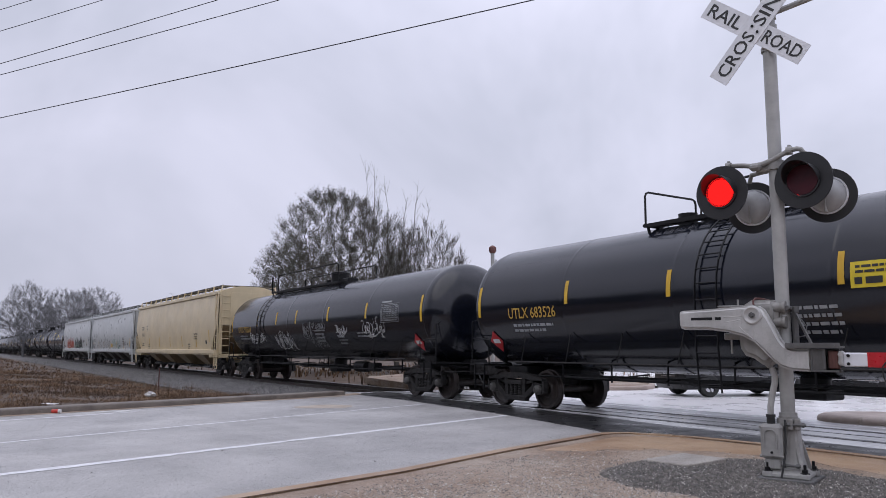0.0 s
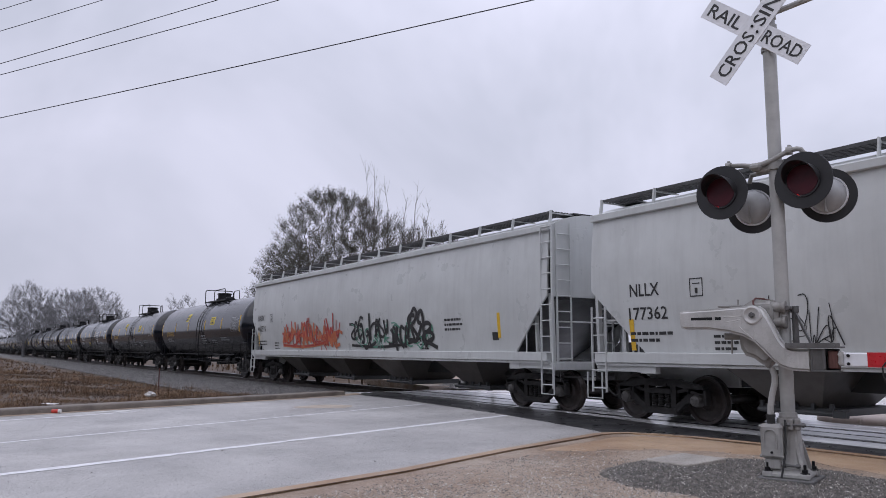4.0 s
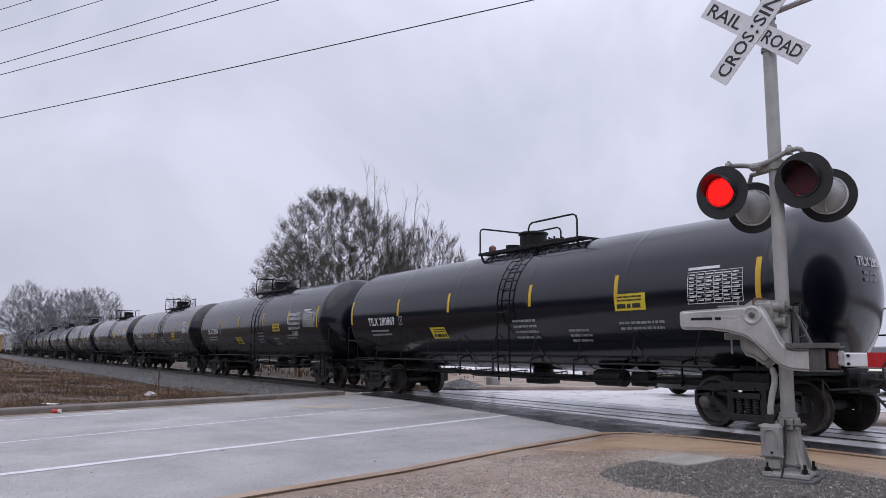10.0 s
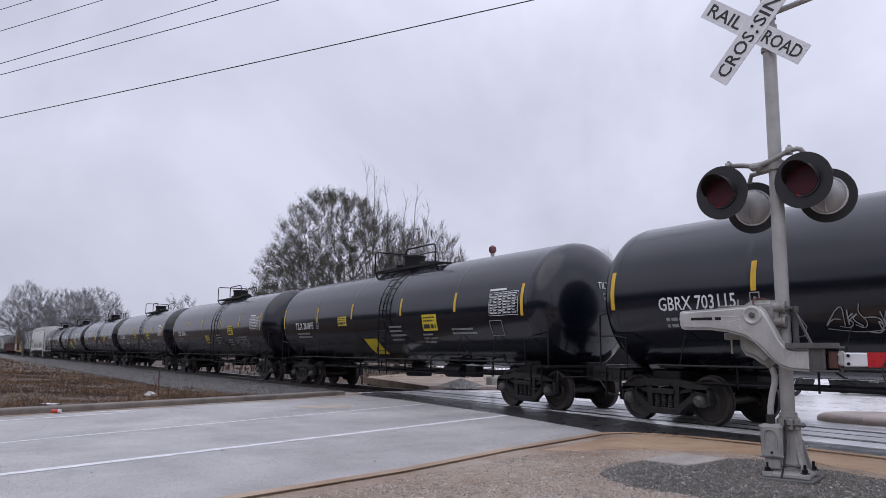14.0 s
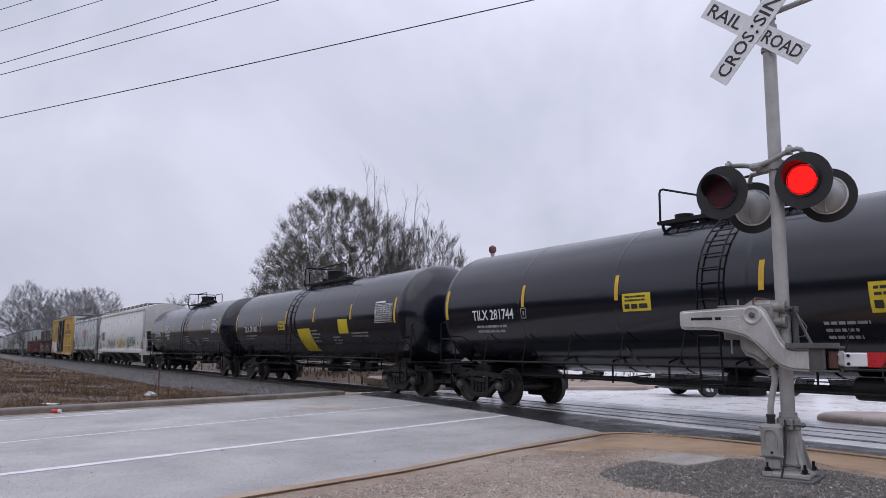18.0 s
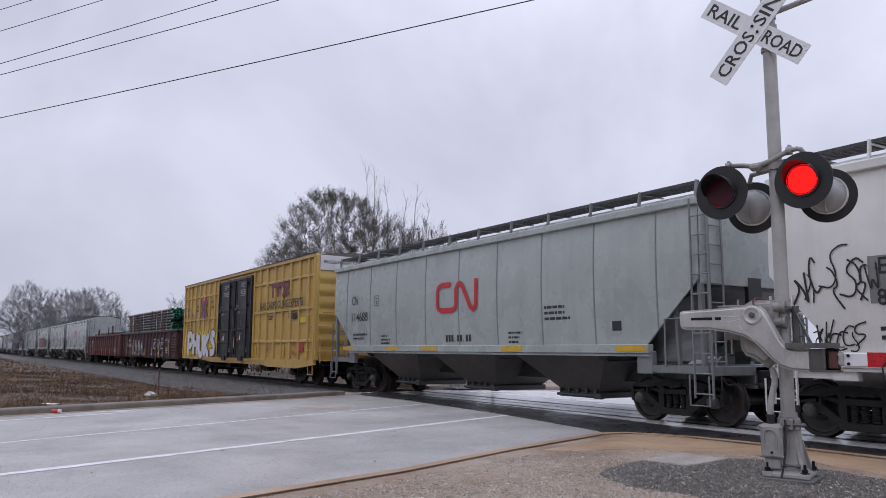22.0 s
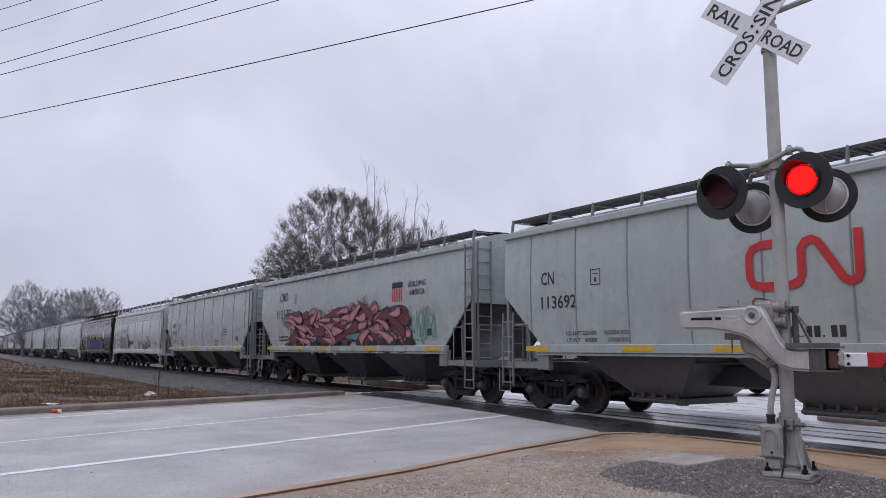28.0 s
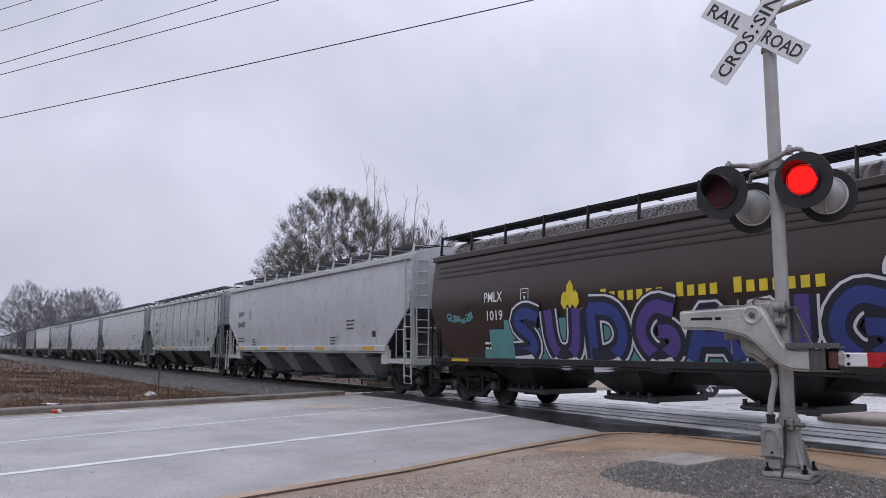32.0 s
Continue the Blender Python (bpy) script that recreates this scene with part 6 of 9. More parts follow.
def tank_car(mark, number, middle, half=9.34, r=1.57, plat=(-1.5, 2.6), lettering="stencil_white", placards=(), warn=None,
             tags=(), table="stencil_white", diamond=None, label="", gold=False, hatch=-0.45, ladder_x=0.72, stripes=(-7.95, -4.6, -1.67, 1.75, 4.76, 7.7), mark_x=-5.85):
    side = round_side(TANK_Z, r)
    car = thing("tank_car", label, "tank car", "tank cars of the train")
    rnd = random.Random(sum(map(ord, mark + number)))
    top = TANK_Z + r
    piece("tank_shell", ("tank_shell", half, r), tank_shell_fn(half, r), "tank_black", car)
    # cradle, stub sills and end platforms
    tx = half - 2.2

    def saddle_fn(bm):
        prism(bm, [(-0.8, 1.05), (0.8, 1.05), (0.8, 1.3), (0.7, 1.34), (0, 1.08), (-0.7, 1.34), (-0.8, 1.3)], "x", -0.3, 0.3)
        box(bm, -0.35, 0.35, -0.95, 0.95, 0.80, 1.0, 0.02)

    def stub_fn(bm):
        box(bm, -1.6, 1.45, -0.3, 0.3, 0.70, 1.12, 0.02)
        box(bm, 0.75, 1.42, -1.45, 1.45, 1.0, 1.05)
        for s in (-1, 1):
            beam(bm, (1.3, s * 0.3, 0.9), (0.7, s * 1.2, 0.97), 0.08, 0.06)

    def end_rail_fn(bm):
        for s in (-1, 1):
            pipe(bm, [(1.35, s * 1.42, 1.05), (1.35, s * 1.42, 2.14), (1.25, s * 1.2, 2.2), (1.25, s * 0.2, 2.2)], 0.02)
            pipe(bm, [(0.55, s * 1.45, 1.05), (0.55, s * 1.48, 1.65), (0.9, s * 1.45, 1.7), (1.3, s * 1.42, 1.7)], 0.018)
            ladder(bm, 0.95, s * 1.46, 0.42, 1.05, 0.4, 0.28)
        beam(bm, (1.25, -1.2, 2.2), (1.25, 1.2, 2.2), 0.04, 0.03)
    for sx in (1, -1):
        turn = pose(sx * tx, 0, 0, 0, 0, 0 if sx > 0 else 180)
        piece("saddle", "tank_saddle", saddle_fn, "black_steel", car, turn)
        piece("draft_sill", "tank_stub", stub_fn, "black_steel", car, turn)
        piece("end_handrail", "tank_end_rail", end_rail_fn, "black_steel", car, turn)
    running_gear(car, half, tx)

    # long side rail and piping under the tank
    def side_rail_fn(bm):
        for s in (-1, 1):
            pipe(bm, [(-tx + 0.3, s * 1.48, 1.12), (tx - 0.3, s * 1.48, 1.12)], 0.022)
            for k in range(9):
                x = -tx + 0.8 + k * (2 * tx - 1.6) / 8
                beam(bm, (x, s * 1.47, 1.12), (x + 0.16, s * (r - 0.12), 1.75), 0.022, 0.012)
    piece("side_handrail", ("tank_side_rail", half, r), side_rail_fn, "truck_steel", car)

    def under_fn(bm):
        rod(bm, (0.25, 0, 0.62), (0.25, 0, 1.3), 0.26, 16)
        box(bm, -0.1, 0.6, -0.3, 0.3, 0.55, 0.75, 0.03)
        pipe(bm, [(-tx, -0.5, 0.80), (tx, -0.5, 0.80)], 0.04)
        pipe(bm, [(-tx, 0.35, 0.72), (tx, 0.35, 0.72)], 0.05)
        pipe(bm, [(-tx, -0.85, 0.78), (-2.0, -0.85, 0.78), (-1.6, -0.85, 0.72), (3.4, -0.85, 0.72), (tx, -0.7, 0.85)], 0.025)
        for k in range(8):
            x = -tx + 1.6 + k * (2 * tx - 3.2) / 7
            beam(bm, (x, -0.85, 0.70), (x, -0.85, 1.15), 0.04, 0.02)
            beam(bm, (x, -0.95, 0.78), (x, 0.3, 0.86), 0.05, 0.03)
        rod(bm, (2.9, -0.55, 0.80), (3.7, -0.55, 0.80), 0.19, 14)
        box(bm, 4.0, 4.5, -0.7, -0.4, 0.65, 0.95, 0.03)
        beam(bm, (3.7, -0.55, 0.8), (5.6, -0.2, 0.85), 0.04, 0.04)
    piece("brake_rigging", ("tank_under", half), under_fn, "black_steel", car)

    # manway housing, platform, railings and ladders
    p0, p1 = plat

    def housing_fn(bm):
        lathe(bm, [(top - 0.06, 0.0), (top - 0.06, 0.42), (top + 0.07, 0.40), (top + 0.07, 0.36), (top + 0.42, 0.36), (top + 0.42, 0.40), (top + 0.47, 0.40),
                   (top + 0.50, 0.34), (top + 0.51, 0.0)], "z", 28, (0.35 + hatch, 0, 0))
        box(bm, 1.0 + hatch, 1.55 + hatch, -0.22, 0.22, top - 0.05, top + 0.2, 0.03)
        for k in range(6):
            a = k * math.tau / 6
            rod(bm, (1.28 + hatch + 0.2 * math.cos(a), 0.17 * math.sin(a), top + 0.2), (1.28 + hatch + 0.2 * math.cos(a), 0.17 * math.sin(a), top + 0.26), 0.025, 6)
        rod(bm, (-0.55 + hatch, 0, top - 0.02), (-0.55 + hatch, 0, top + 0.24), 0.2, 16)
    piece("manway_housing", ("manway", r, hatch), housing_fn, "black_steel", car, label="black bolted manway housing on top of the tank")

    def platform_fn(bm):
        for s in (-1, 1):
            y0, y1 = (0.40, 0.80)
            for k in range(9):
                y = y0 + (y1 - y0) * k / 8
                beam(bm, (p0, s * y, top - 0.02), (p1, s * y, top - 0.02), 0.018, 0.03)
            n = int((p1 - p0) / 0.3)
            for k in range(n + 1):
                x = p0 + (p1 - p0) * k / n
                beam(bm, (x, s * y0, top - 0.035), (x, s * y1, top - 0.035), 0.03, 0.03)
            beam(bm, (p0, s * y1, top - 0.03), (p1, s * y1, top - 0.03), 0.03, 0.08)
            for x in (p0 + 0.1, p0 * 0.4 + p1 * 0.6, p1 - 0.1):
                beam(bm, (x, s * y1, top - 0.04), (x, s * 0.72, top - 0.24), 0.05, 0.04)
        for x in (p0, p1):
            beam(bm, (x, -0.80, top - 0.02), (x, 0.80, top - 0.02), 0.08, 0.05)
    piece("platform", ("tank_platform", plat, r), platform_fn, "black_steel", car, label="black steel grating walkway round the manway")

    # low hoop behind the ladder, tall hoop ahead of it, on each side; closed across both ends
    def hoop_fn(a, b, y, h):
        def fn(bm):
            pipe(bm, [(a, y, top - 0.05), (a, y, h - 0.14), (a + 0.04, y, h - 0.05), (a + 0.14, y, h), (b - 0.14, y, h), (b - 0.04, y, h - 0.05), (b, y, h - 0.14), (b, y, top - 0.05)], 0.024)
        return fn
    if p1 - p0 > 5:
        for s in (-1, 1):
            for a, b, h in ((p0, ladder_x - 0.42, top + 0.66), (ladder_x + 0.30, p1, top + 0.70)):
                piece("handrail", ("tank_hoop", a, b, s, r), hoop_fn(a, b, s * 0.80, h), "black_steel", car)
    else:
        for s, a, b in ((-1, ladder_x - 0.02, p1 - 0.08), (1, p0 + 0.2, ladder_x - 0.62)):
            piece("handrail", ("tank_hoop", a, b, s, r), hoop_fn(a, b, s * 0.80, top + (0.56 if s < 0 else 0.70)), "black_steel", car)

        def cross_rail_fn(bm):
            h, x = top + 0.70, p0 + 0.05
            pipe(bm, [(x, -0.80, top - 0.05), (x, -0.80, h - 0.10), (x, -0.77, h - 0.03), (x, -0.70, h), (x, 0.70, h), (x, 0.77, h - 0.03), (x, 0.80, h - 0.10), (x, 0.80, top - 0.05)], 0.024)
        piece("end_rail", ("tank_cross_rail", p0, r), cross_rail_fn, "black_steel", car)

    def side_ladder_fn(s):
        def fn(bm):
            arc = []
            for k in range(9):
                a = radians(78 - k * 78 / 8)
                arc.append((s * (r + 0.07) * math.cos(a), TANK_Z + (r + 0.07) * math.sin(a)))
            arc += [(s * (r + 0.08), 1.5), (s * (r + 0.02), 0.66)]
            for x in (ladder_x - 0.24, ladder_x + 0.24):
                for (y, z), (y2, z2) in zip(arc, arc[1:]):
                    beam(bm, (x, y, z), (x, y2, z2), 0.035, 0.016)
            for (y, z), (y2, z2) in zip(arc, arc[1:]):
                m = 3 if abs(z - z2) > 0.6 else 1
                for k in range(m):
                    f = (k + 0.5) / m
                    rod(bm, (ladder_x - 0.24, y + (y2 - y) * f, z + (z2 - z) * f), (ladder_x + 0.24, y + (y2 - y) * f, z + (z2 - z) * f), 0.015, 6)
        return fn
    for s in (-1, 1):
        piece("ladder", ("tank_ladder", r, s, ladder_x), side_ladder_fn(s), "black_steel", car)

    # markings on the side towards the road
    for x in stripes:
        h = 0.78 if abs(x) > 7 else 0.52
        z0 = 2.22 if abs(x) > 7 else 2.42
        decal("reflective_stripe", [(x - 0.055, x + 0.055, z0, z0 + h)], side, "yellow", car, "yellow reflective stripe", key=("stripe", x, z0, h, r))
    lm = "stencil_gold" if gold else lettering
    letters("lettering", f"{mark} {number}", mark_x, 2.28, 1.75, 0.26, side, lm, car, "painted car number")
    decal("small_lettering", text_lines(mark_x - 0.75, mark_x + 0.75, 2.02, 2, 0.06, 0.06, rnd), side, "stencil_grey", car)
    if not gold:
      decal("class_box", [(mark_x + 1.16, mark_x + 1.18, 2.15, 2.40), (mark_x + 1.34, mark_x + 1.36, 2.15, 2.40), (mark_x + 1.18, mark_x + 1.34, 2.38, 2.40),
                        (mark_x + 1.18, mark_x + 1.34, 2.15, 2.17), (mark_x + 1.24, mark_x + 1.28, 2.22, 2.32)], side, "stencil_grey", car)
    for x, z, w, h, skew in placards:
        decal("placard", [(x - w / 2, x + w / 2, z - h / 2, z + h / 2, skew)], side, "placard", car, "yellow safety placard")
        if h < 0.5:
            decal("placard_lettering", text_lines(x - w * 0.4, x + w * 0.4, z + h * 0.36, 2, h * 0.10, h * 0.10, rnd, 0.1) + text_lines(x - w * 0.42, x + w * 0.42, z - h * 0.1, 1, h * 0.26, 0.1, rnd, 0.05), side, "stencil_black", car, off=0.010)
    if table:
        x, z = 6.95, 2.60
        lines = [(x - 0.6, x + 0.1, z + 0.28, z + 0.33), (x - 0.6, x + 0.6, z + 0.23, z + 0.24), (x - 0.6, x + 0.6, z - 0.35, z - 0.34), (x - 0.6, x - 0.59, z - 0.34, z + 0.23), (x + 0.59, x + 0.6, z - 0.34, z + 0.23)]
        for k in range(8):
            zz = z + 0.2 - k * 0.068
            for c in range(6):
                w = rnd.uniform(0.08, 0.16)
                lines.append((x - 0.56 + c * 0.19, x - 0.56 + c * 0.19 + w, zz - 0.022, zz))
        for k in range(1, 6):
            lines.append((x - 0.58 + k * 0.19 - 0.004, x - 0.58 + k * 0.19 + 0.004, z - 0.34, z + 0.23))
        for k in range(1, 8):
            lines.append((x - 0.59, x + 0.59, z + 0.212 - k * 0.068, z + 0.218 - k * 0.068))
        decal("data_table", lines, side, table, car, "stencilled test data table")
    decal("stencil_block", text_lines(0.95, 1.95, 2.12, 4, 0.055, 0.075, rnd), side, "stencil_grey", car)
    decal("stencil_block", text_lines(2.9, 3.7, 1.86, 3, 0.05, 0.06, rnd), side, "stencil_grey", car)
    decal("stencil_block", text_lines(4.5, 5.9, 1.98, 2, 0.05, 0.06, rnd), side, "stencil_grey", car)
    if diamond is not None:
        x, z, mat = diamond
        if mat == "stencil_white":
            decal("placard_holder", [(x - 0.26, x + 0.26, z - 0.19, z - 0.17), (x - 0.26, x + 0.26, z + 0.17, z + 0.19), (x - 0.26, x - 0.24, z - 0.17, z + 0.17), (x + 0.24, x + 0.26, z - 0.17, z + 0.17)], side, "stencil_grey", car, "empty placard frame", off=0.02)
        else:
            decal("placard_diamond", [(x - 0.18, x + 0.18, z - 0.18, z + 0.18)], lambda u, v, o: side(x + ((u - x) - (v - z)) * 0.72, z + ((u - x) + (v - z)) * 0.72, o), mat, car, "diamond hazard placard", off=0.022)
        if mat == "stencil_red":
            decal("placard_panel", [(x - 0.14, x + 0.14, z - 0.05, z + 0.05)], side, "stencil_white", car, off=0.026)
    if warn is not None:
        for k, line in enumerate(("NOT FOR CLASS 3", "FLAMMABLE LIQUIDS", "WITH API GRAVITY", "GREATER THAN 50", "DEGREES")):
            letters("warning_lettering", line, warn, 2.78 - k * 0.185, 0.085 * len(line) * 0.95, 0.125, side, "stencil_white", car)
    # number on the domed head

    def head_side(u, v, o):
        d = math.hypot(u, v - TANK_Z)
        return (half - 1.34 + 0.74 * math.sqrt(max(1 - (d / r) ** 2, 0)) + o, u, v)
    letters("head_lettering", f"{mark} {number}", 0.45, 2.95, 1.0, 0.17, head_side, lm, car, off=0.02)
    decal("head_lettering", text_lines(0.1, 0.8, 2.78, 2, 0.06, 0.06, rnd), head_side, "stencil_grey", car, off=0.012)
    for t in tags:
        scrawl(car, side, *t)
    CARS.append((car, middle - (0.2 if half == 9.34 else 0.0)))
    return car


def scrawl(car, side, x0, x1, z0, z1, color, width, seed, strokes=14, fill=None):
    """Spray-painted tag: connected looping strokes, with filled shapes under them where given."""
    rnd = random.Random(seed)
    if fill:
        def blob_fn(bm):
            n = max(3, int((x1 - x0) / ((z1 - z0) * 0.75)))
            for k in range(n):
                cx = x0 + (x1 - x0) * (k + 0.5) / n
                w = (x1 - x0) / n * 0.62
                ring = []
                for j in range(12):
                    a = j * math.tau / 12
                    q = 1 + rnd.uniform(-0.22, 0.22)
                    ring.append(side(cx + w * q * math.cos(a), (z0 + z1) / 2 + (z1 - z0) * 0.46 * q * math.sin(a), 0.007 + 0.0008 * k))
                bm.faces.new([bm.verts.new(p) for p in ring])
        piece("graffiti_fill", ("graffiti_fill", seed, car.name), blob_fn, fill, car)

    def fn(bm):
        # a tangle of loops and hooks of uneven height on a wandering baseline
        n, u = strokes * 2, x0
        tall = z1 - z0
        for k in range(n):
            w = (x1 - x0) / n * rnd.uniform(0.7, 1.25)
            cx = u + w / 2
            u += w if rnd.random() > 0.12 else w * 1.6
            w *= rnd.uniform(1.2, 2.6)
            if u > x1 + 0.2:
                break
            lo = z0 + tall * rnd.uniform(0.0, 0.28) + 0.1 * tall * math.sin(k * 0.9)
            hi = lo + tall * rnd.uniform(0.38, 0.72)
            kind = rnd.randrange(6)
            shapes = {0: [(0.3, 0.9), (-0.2, 1.0), (-0.45, 0.5), (-0.2, 0.0), (0.35, 0.12)], 1: [(-0.35, 0.0), (-0.3, 1.05), (0.25, 0.95), (0.3, 0.55), (-0.25, 0.45), (0.4, -0.05)],
                      2: [(-0.4, 1.0), (-0.1, 0.0), (0.1, 0.6), (0.25, 0.0), (0.45, 1.1)], 3: [(-0.45, 0.0), (-0.1, 1.1), (0.35, 0.0), (0.1, 0.4), (-0.3, 0.4)],
                      4: [(0.4, 0.95), (0.0, 1.05), (-0.3, 0.75), (0.25, 0.4), (0.1, 0.0), (-0.45, 0.1)], 5: [(-0.3, 1.1), (-0.3, -0.1), (-0.25, 0.5), (0.35, 1.0), (-0.1, 0.5), (0.4, 0.0)]}[kind]
            flip, slant = rnd.choice((-1, 1)), rnd.uniform(-0.5, 0.5)
            shapes = [(flip * a + slant * b, b) for a, b in shapes][rnd.choice((0, 0, 1)):]
            pts = smooth_line([(cx + w * a * 1.1 + rnd.uniform(-0.03, 0.03), lo + (hi - lo) * (b + rnd.uniform(-0.08, 0.08))) for a, b in shapes])
            ribbon(bm, pts, width * rnd.uniform(0.65, 1.1), side, 0.016 + 0.0005 * k)
        if strokes > 5 and rnd.random() < 0.7:
            zz = z0 + tall * 0.1
            ribbon(bm, smooth_line([(x0, zz), (x0 + (x1 - x0) * 0.4, zz - 0.08), (x1 * 0.8 + x0 * 0.2, zz + 0.06), (x1, zz + tall * 0.4)]), width * 0.7, side, 0.015)
    tagged(piece("graffiti", ("graffiti", seed, car.name), fn, color, car), label="spray-painted graffiti tag", kind="stuff")


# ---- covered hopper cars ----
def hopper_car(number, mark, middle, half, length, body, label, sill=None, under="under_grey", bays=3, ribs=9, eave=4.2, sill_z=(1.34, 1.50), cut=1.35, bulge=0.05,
               board="grating", post="hopper_pale", letter="stencil_black", mark_pos=None, accents=(), grooves=False, fine=True, end_dark="shadow_grey", hopper_z=0.34, mark_h=0.25, rise=0.37):
    sill = sill or body
    car = thing("hopper_car", label, "hopper car", "covered hopper cars of the train")
    hl, hw = length / 2, 1.6
    zs0, zs1 = sill_z
    rnd = random.Random(int(middle * 10))

    def side_y(v):
        f = (v - zs1) / (eave - zs1)
        return hw - 0.055 + bulge * math.sin(max(0, min(1, f)) * math.pi)
    near = lambda u, v, o: (u, -side_y(v) - o, v)

    def bottom(x):
        d = hl - abs(x)
        if d >= cut:
            return zs1
        return zs1 + (1 - d / cut) * (eave - zs1) * 0.45

    def sheet_fn(bm):
        cols = [-hl, -hl + 0.12] + [-hl + cut * k / 6 for k in range(1, 7)]
        cols += [-hl + cut + (length - 2 * cut) * k / 16 for k in range(1, 16)]
        cols = sorted(set(cols + [-c for c in cols]))
        rows = 10
        grid = []
        for x in cols:
            b = bottom(x)
            grid.append([(x, b + (eave - b) * k / rows) for k in range(rows + 1)])
        for off, flip in ((0.0, False), (-0.04, True)):
            vv = [[bm.verts.new((x, -side_y(z) - off, z)) for x, z in col] for col in grid]
            for a, b in zip(vv, vv[1:]):
                for k in range(rows):
                    f = (a[k], b[k], b[k + 1], a[k + 1])
                    bm.faces.new(f[::-1] if flip else f)
    for s in (0, 180):
        piece("side_sheet", ("hopper_side", length, eave, sill_z, cut, bulge), sheet_fn, body, car, pose(0, 0, 0, 0, 0, s), sharp=60)
    if ribs:
        def seam_fn(bm):
            prev = None
            for j in range(9):
                z = min(max(zs1, bottom(x)) + (eave - zs1 - 0.04) * j / 8, eave - 0.02)
                cur = [bm.verts.new((dx, -side_y(z) - o, z)) for dx, o in ((-0.022, 0.0), (-0.010, 0.016), (0.010, 0.016), (0.022, 0.0))]
                if prev:
                    for q in range(3):
                        bm.faces.new((prev[q], prev[q + 1], cur[q + 1], cur[q]))
                prev = cur
        for k in range(ribs):
            x = -hl + cut * 0.75 + (length - 1.5 * cut) * k / (ribs - 1)
            for s in (0, 180):
                piece("side_seam", ("hopper_seam", round(bottom(x), 2), eave, sill_z, bulge), seam_fn, "hopper_seam", car, pose(x if s == 0 else -x, 0, 0, 0, 0, s) if s == 0 else pose(x, 0, 0, 0, 0, 180))
    if grooves:
        def groove_fn(bm):
            for z in (eave - 0.28, eave - 0.42, eave - 0.56) if grooves == 1 else (2.1, 2.75, 3.3, 3.75):
                beam(bm, (-hl + 0.3, -side_y(z) - 0.012, z), (hl - 0.3, -side_y(z) - 0.012, z), 0.03, 0.045)
        piece("side_ribs", ("hopper_grooves", length, eave, grooves), groove_fn, body, car)

    def roof_fn(bm):
        pts = []
        for k in range(13):
            a = -1 + 2 * k / 12
            pts.append((a * hw, eave + rise * (1 - abs(a) ** 2.4)))
        prism(bm, pts + [(hw, eave - 0.06), (-hw, eave - 0.06)], "x", -hl, hl)
    piece("roof", ("hopper_roof", length, eave, rise), roof_fn, body, car)

    def chord_fn(bm):
        box(bm, -hl - 0.02, hl + 0.02, -hw - 0.04, -hw + 0.06, eave - 0.10, eave + 0.05, 0.015)
    for s in (0, 180):
        piece("top_chord", ("hopper_chord", length, eave), chord_fn, body, car, pose(0, 0, 0, 0, 0, s))

    def sill_fn(bm):
        a = hl - cut + 0.12 if zs1 > 1.45 else hl - 0.05
        box(bm, -a, a, -hw - 0.05, -hw + 0.12, zs0, zs1 + 0.02, 0.012)
        beam(bm, (-a, -hw + 0.05, zs0 - 0.03), (a, -hw + 0.05, zs0 - 0.03), 0.12, 0.05)
    for s in (0, 180):
        piece("side_sill", ("hopper_sill", length, cut, sill_z), sill_fn, sill, car, pose(0, 0, 0, 0, 0, s))

    def end_fn(bm):
        # end wall bulging over the slope sheet
        prof = [(hl - 0.02, eave - 0.05), (hl - 0.02, 2.55), (hl - 2.6, 1.2), (hl - 2.75, 1.2), (hl - 0.14, 2.75), (hl - 0.14, eave - 0.05)]
        prism(bm, prof, "y", -hw + 0.08, hw - 0.08)
        box(bm, hl - 0.06, hl + 0.02, -0.2, 0.2, 1.2, 2.8)
    # a darker colour paints the shade below the end overhang
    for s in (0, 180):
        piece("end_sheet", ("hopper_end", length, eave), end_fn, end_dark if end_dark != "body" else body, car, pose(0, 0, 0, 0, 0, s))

    def endcap_fn(bm):
        box(bm, hl - 0.01, hl + 0.015, -hw + 0.05, hw - 0.05, 2.62, eave + 0.02, 0.01)
        pts = [(a / 8 * (hw - 0.05), eave + 0.02 + (rise - 0.04) * (1 - abs(a / 8) ** 2.4)) for a in range(-8, 9)]
        prism(bm, pts + [(hw - 0.05, eave - 0.2), (-hw + 0.05, eave - 0.2)], "x", hl - 0.012, hl + 0.012)
    for s in (0, 180):
        piece("end_panel", ("hopper_endcap", length, eave, rise), endcap_fn, body, car, pose(0, 0, 0, 0, 0, s))

    e = half - 0.62
    shade = post if fine else body
    for s in (0, 180):
        turn = pose(0, 0, 0, 0, 0, s)
        piece("draft_sill", ("hopper_draft", length, half), lambda bm: box(bm, hl - 2.6, e, -0.33, 0.33, 0.70, 1.12, 0.02), shade, car, turn)
        piece("end_sill", ("hopper_end_sill", half), lambda bm: box(bm, e - 0.08, e, -1.5, 1.5, 0.95, 1.12, 0.01), shade, car, turn)
        piece("end_platform", ("hopper_deck", length, half), lambda bm: box(bm, hl - 1.1, e - 0.08, -1.42, 1.42, 1.09, 1.13), shade, car, turn)
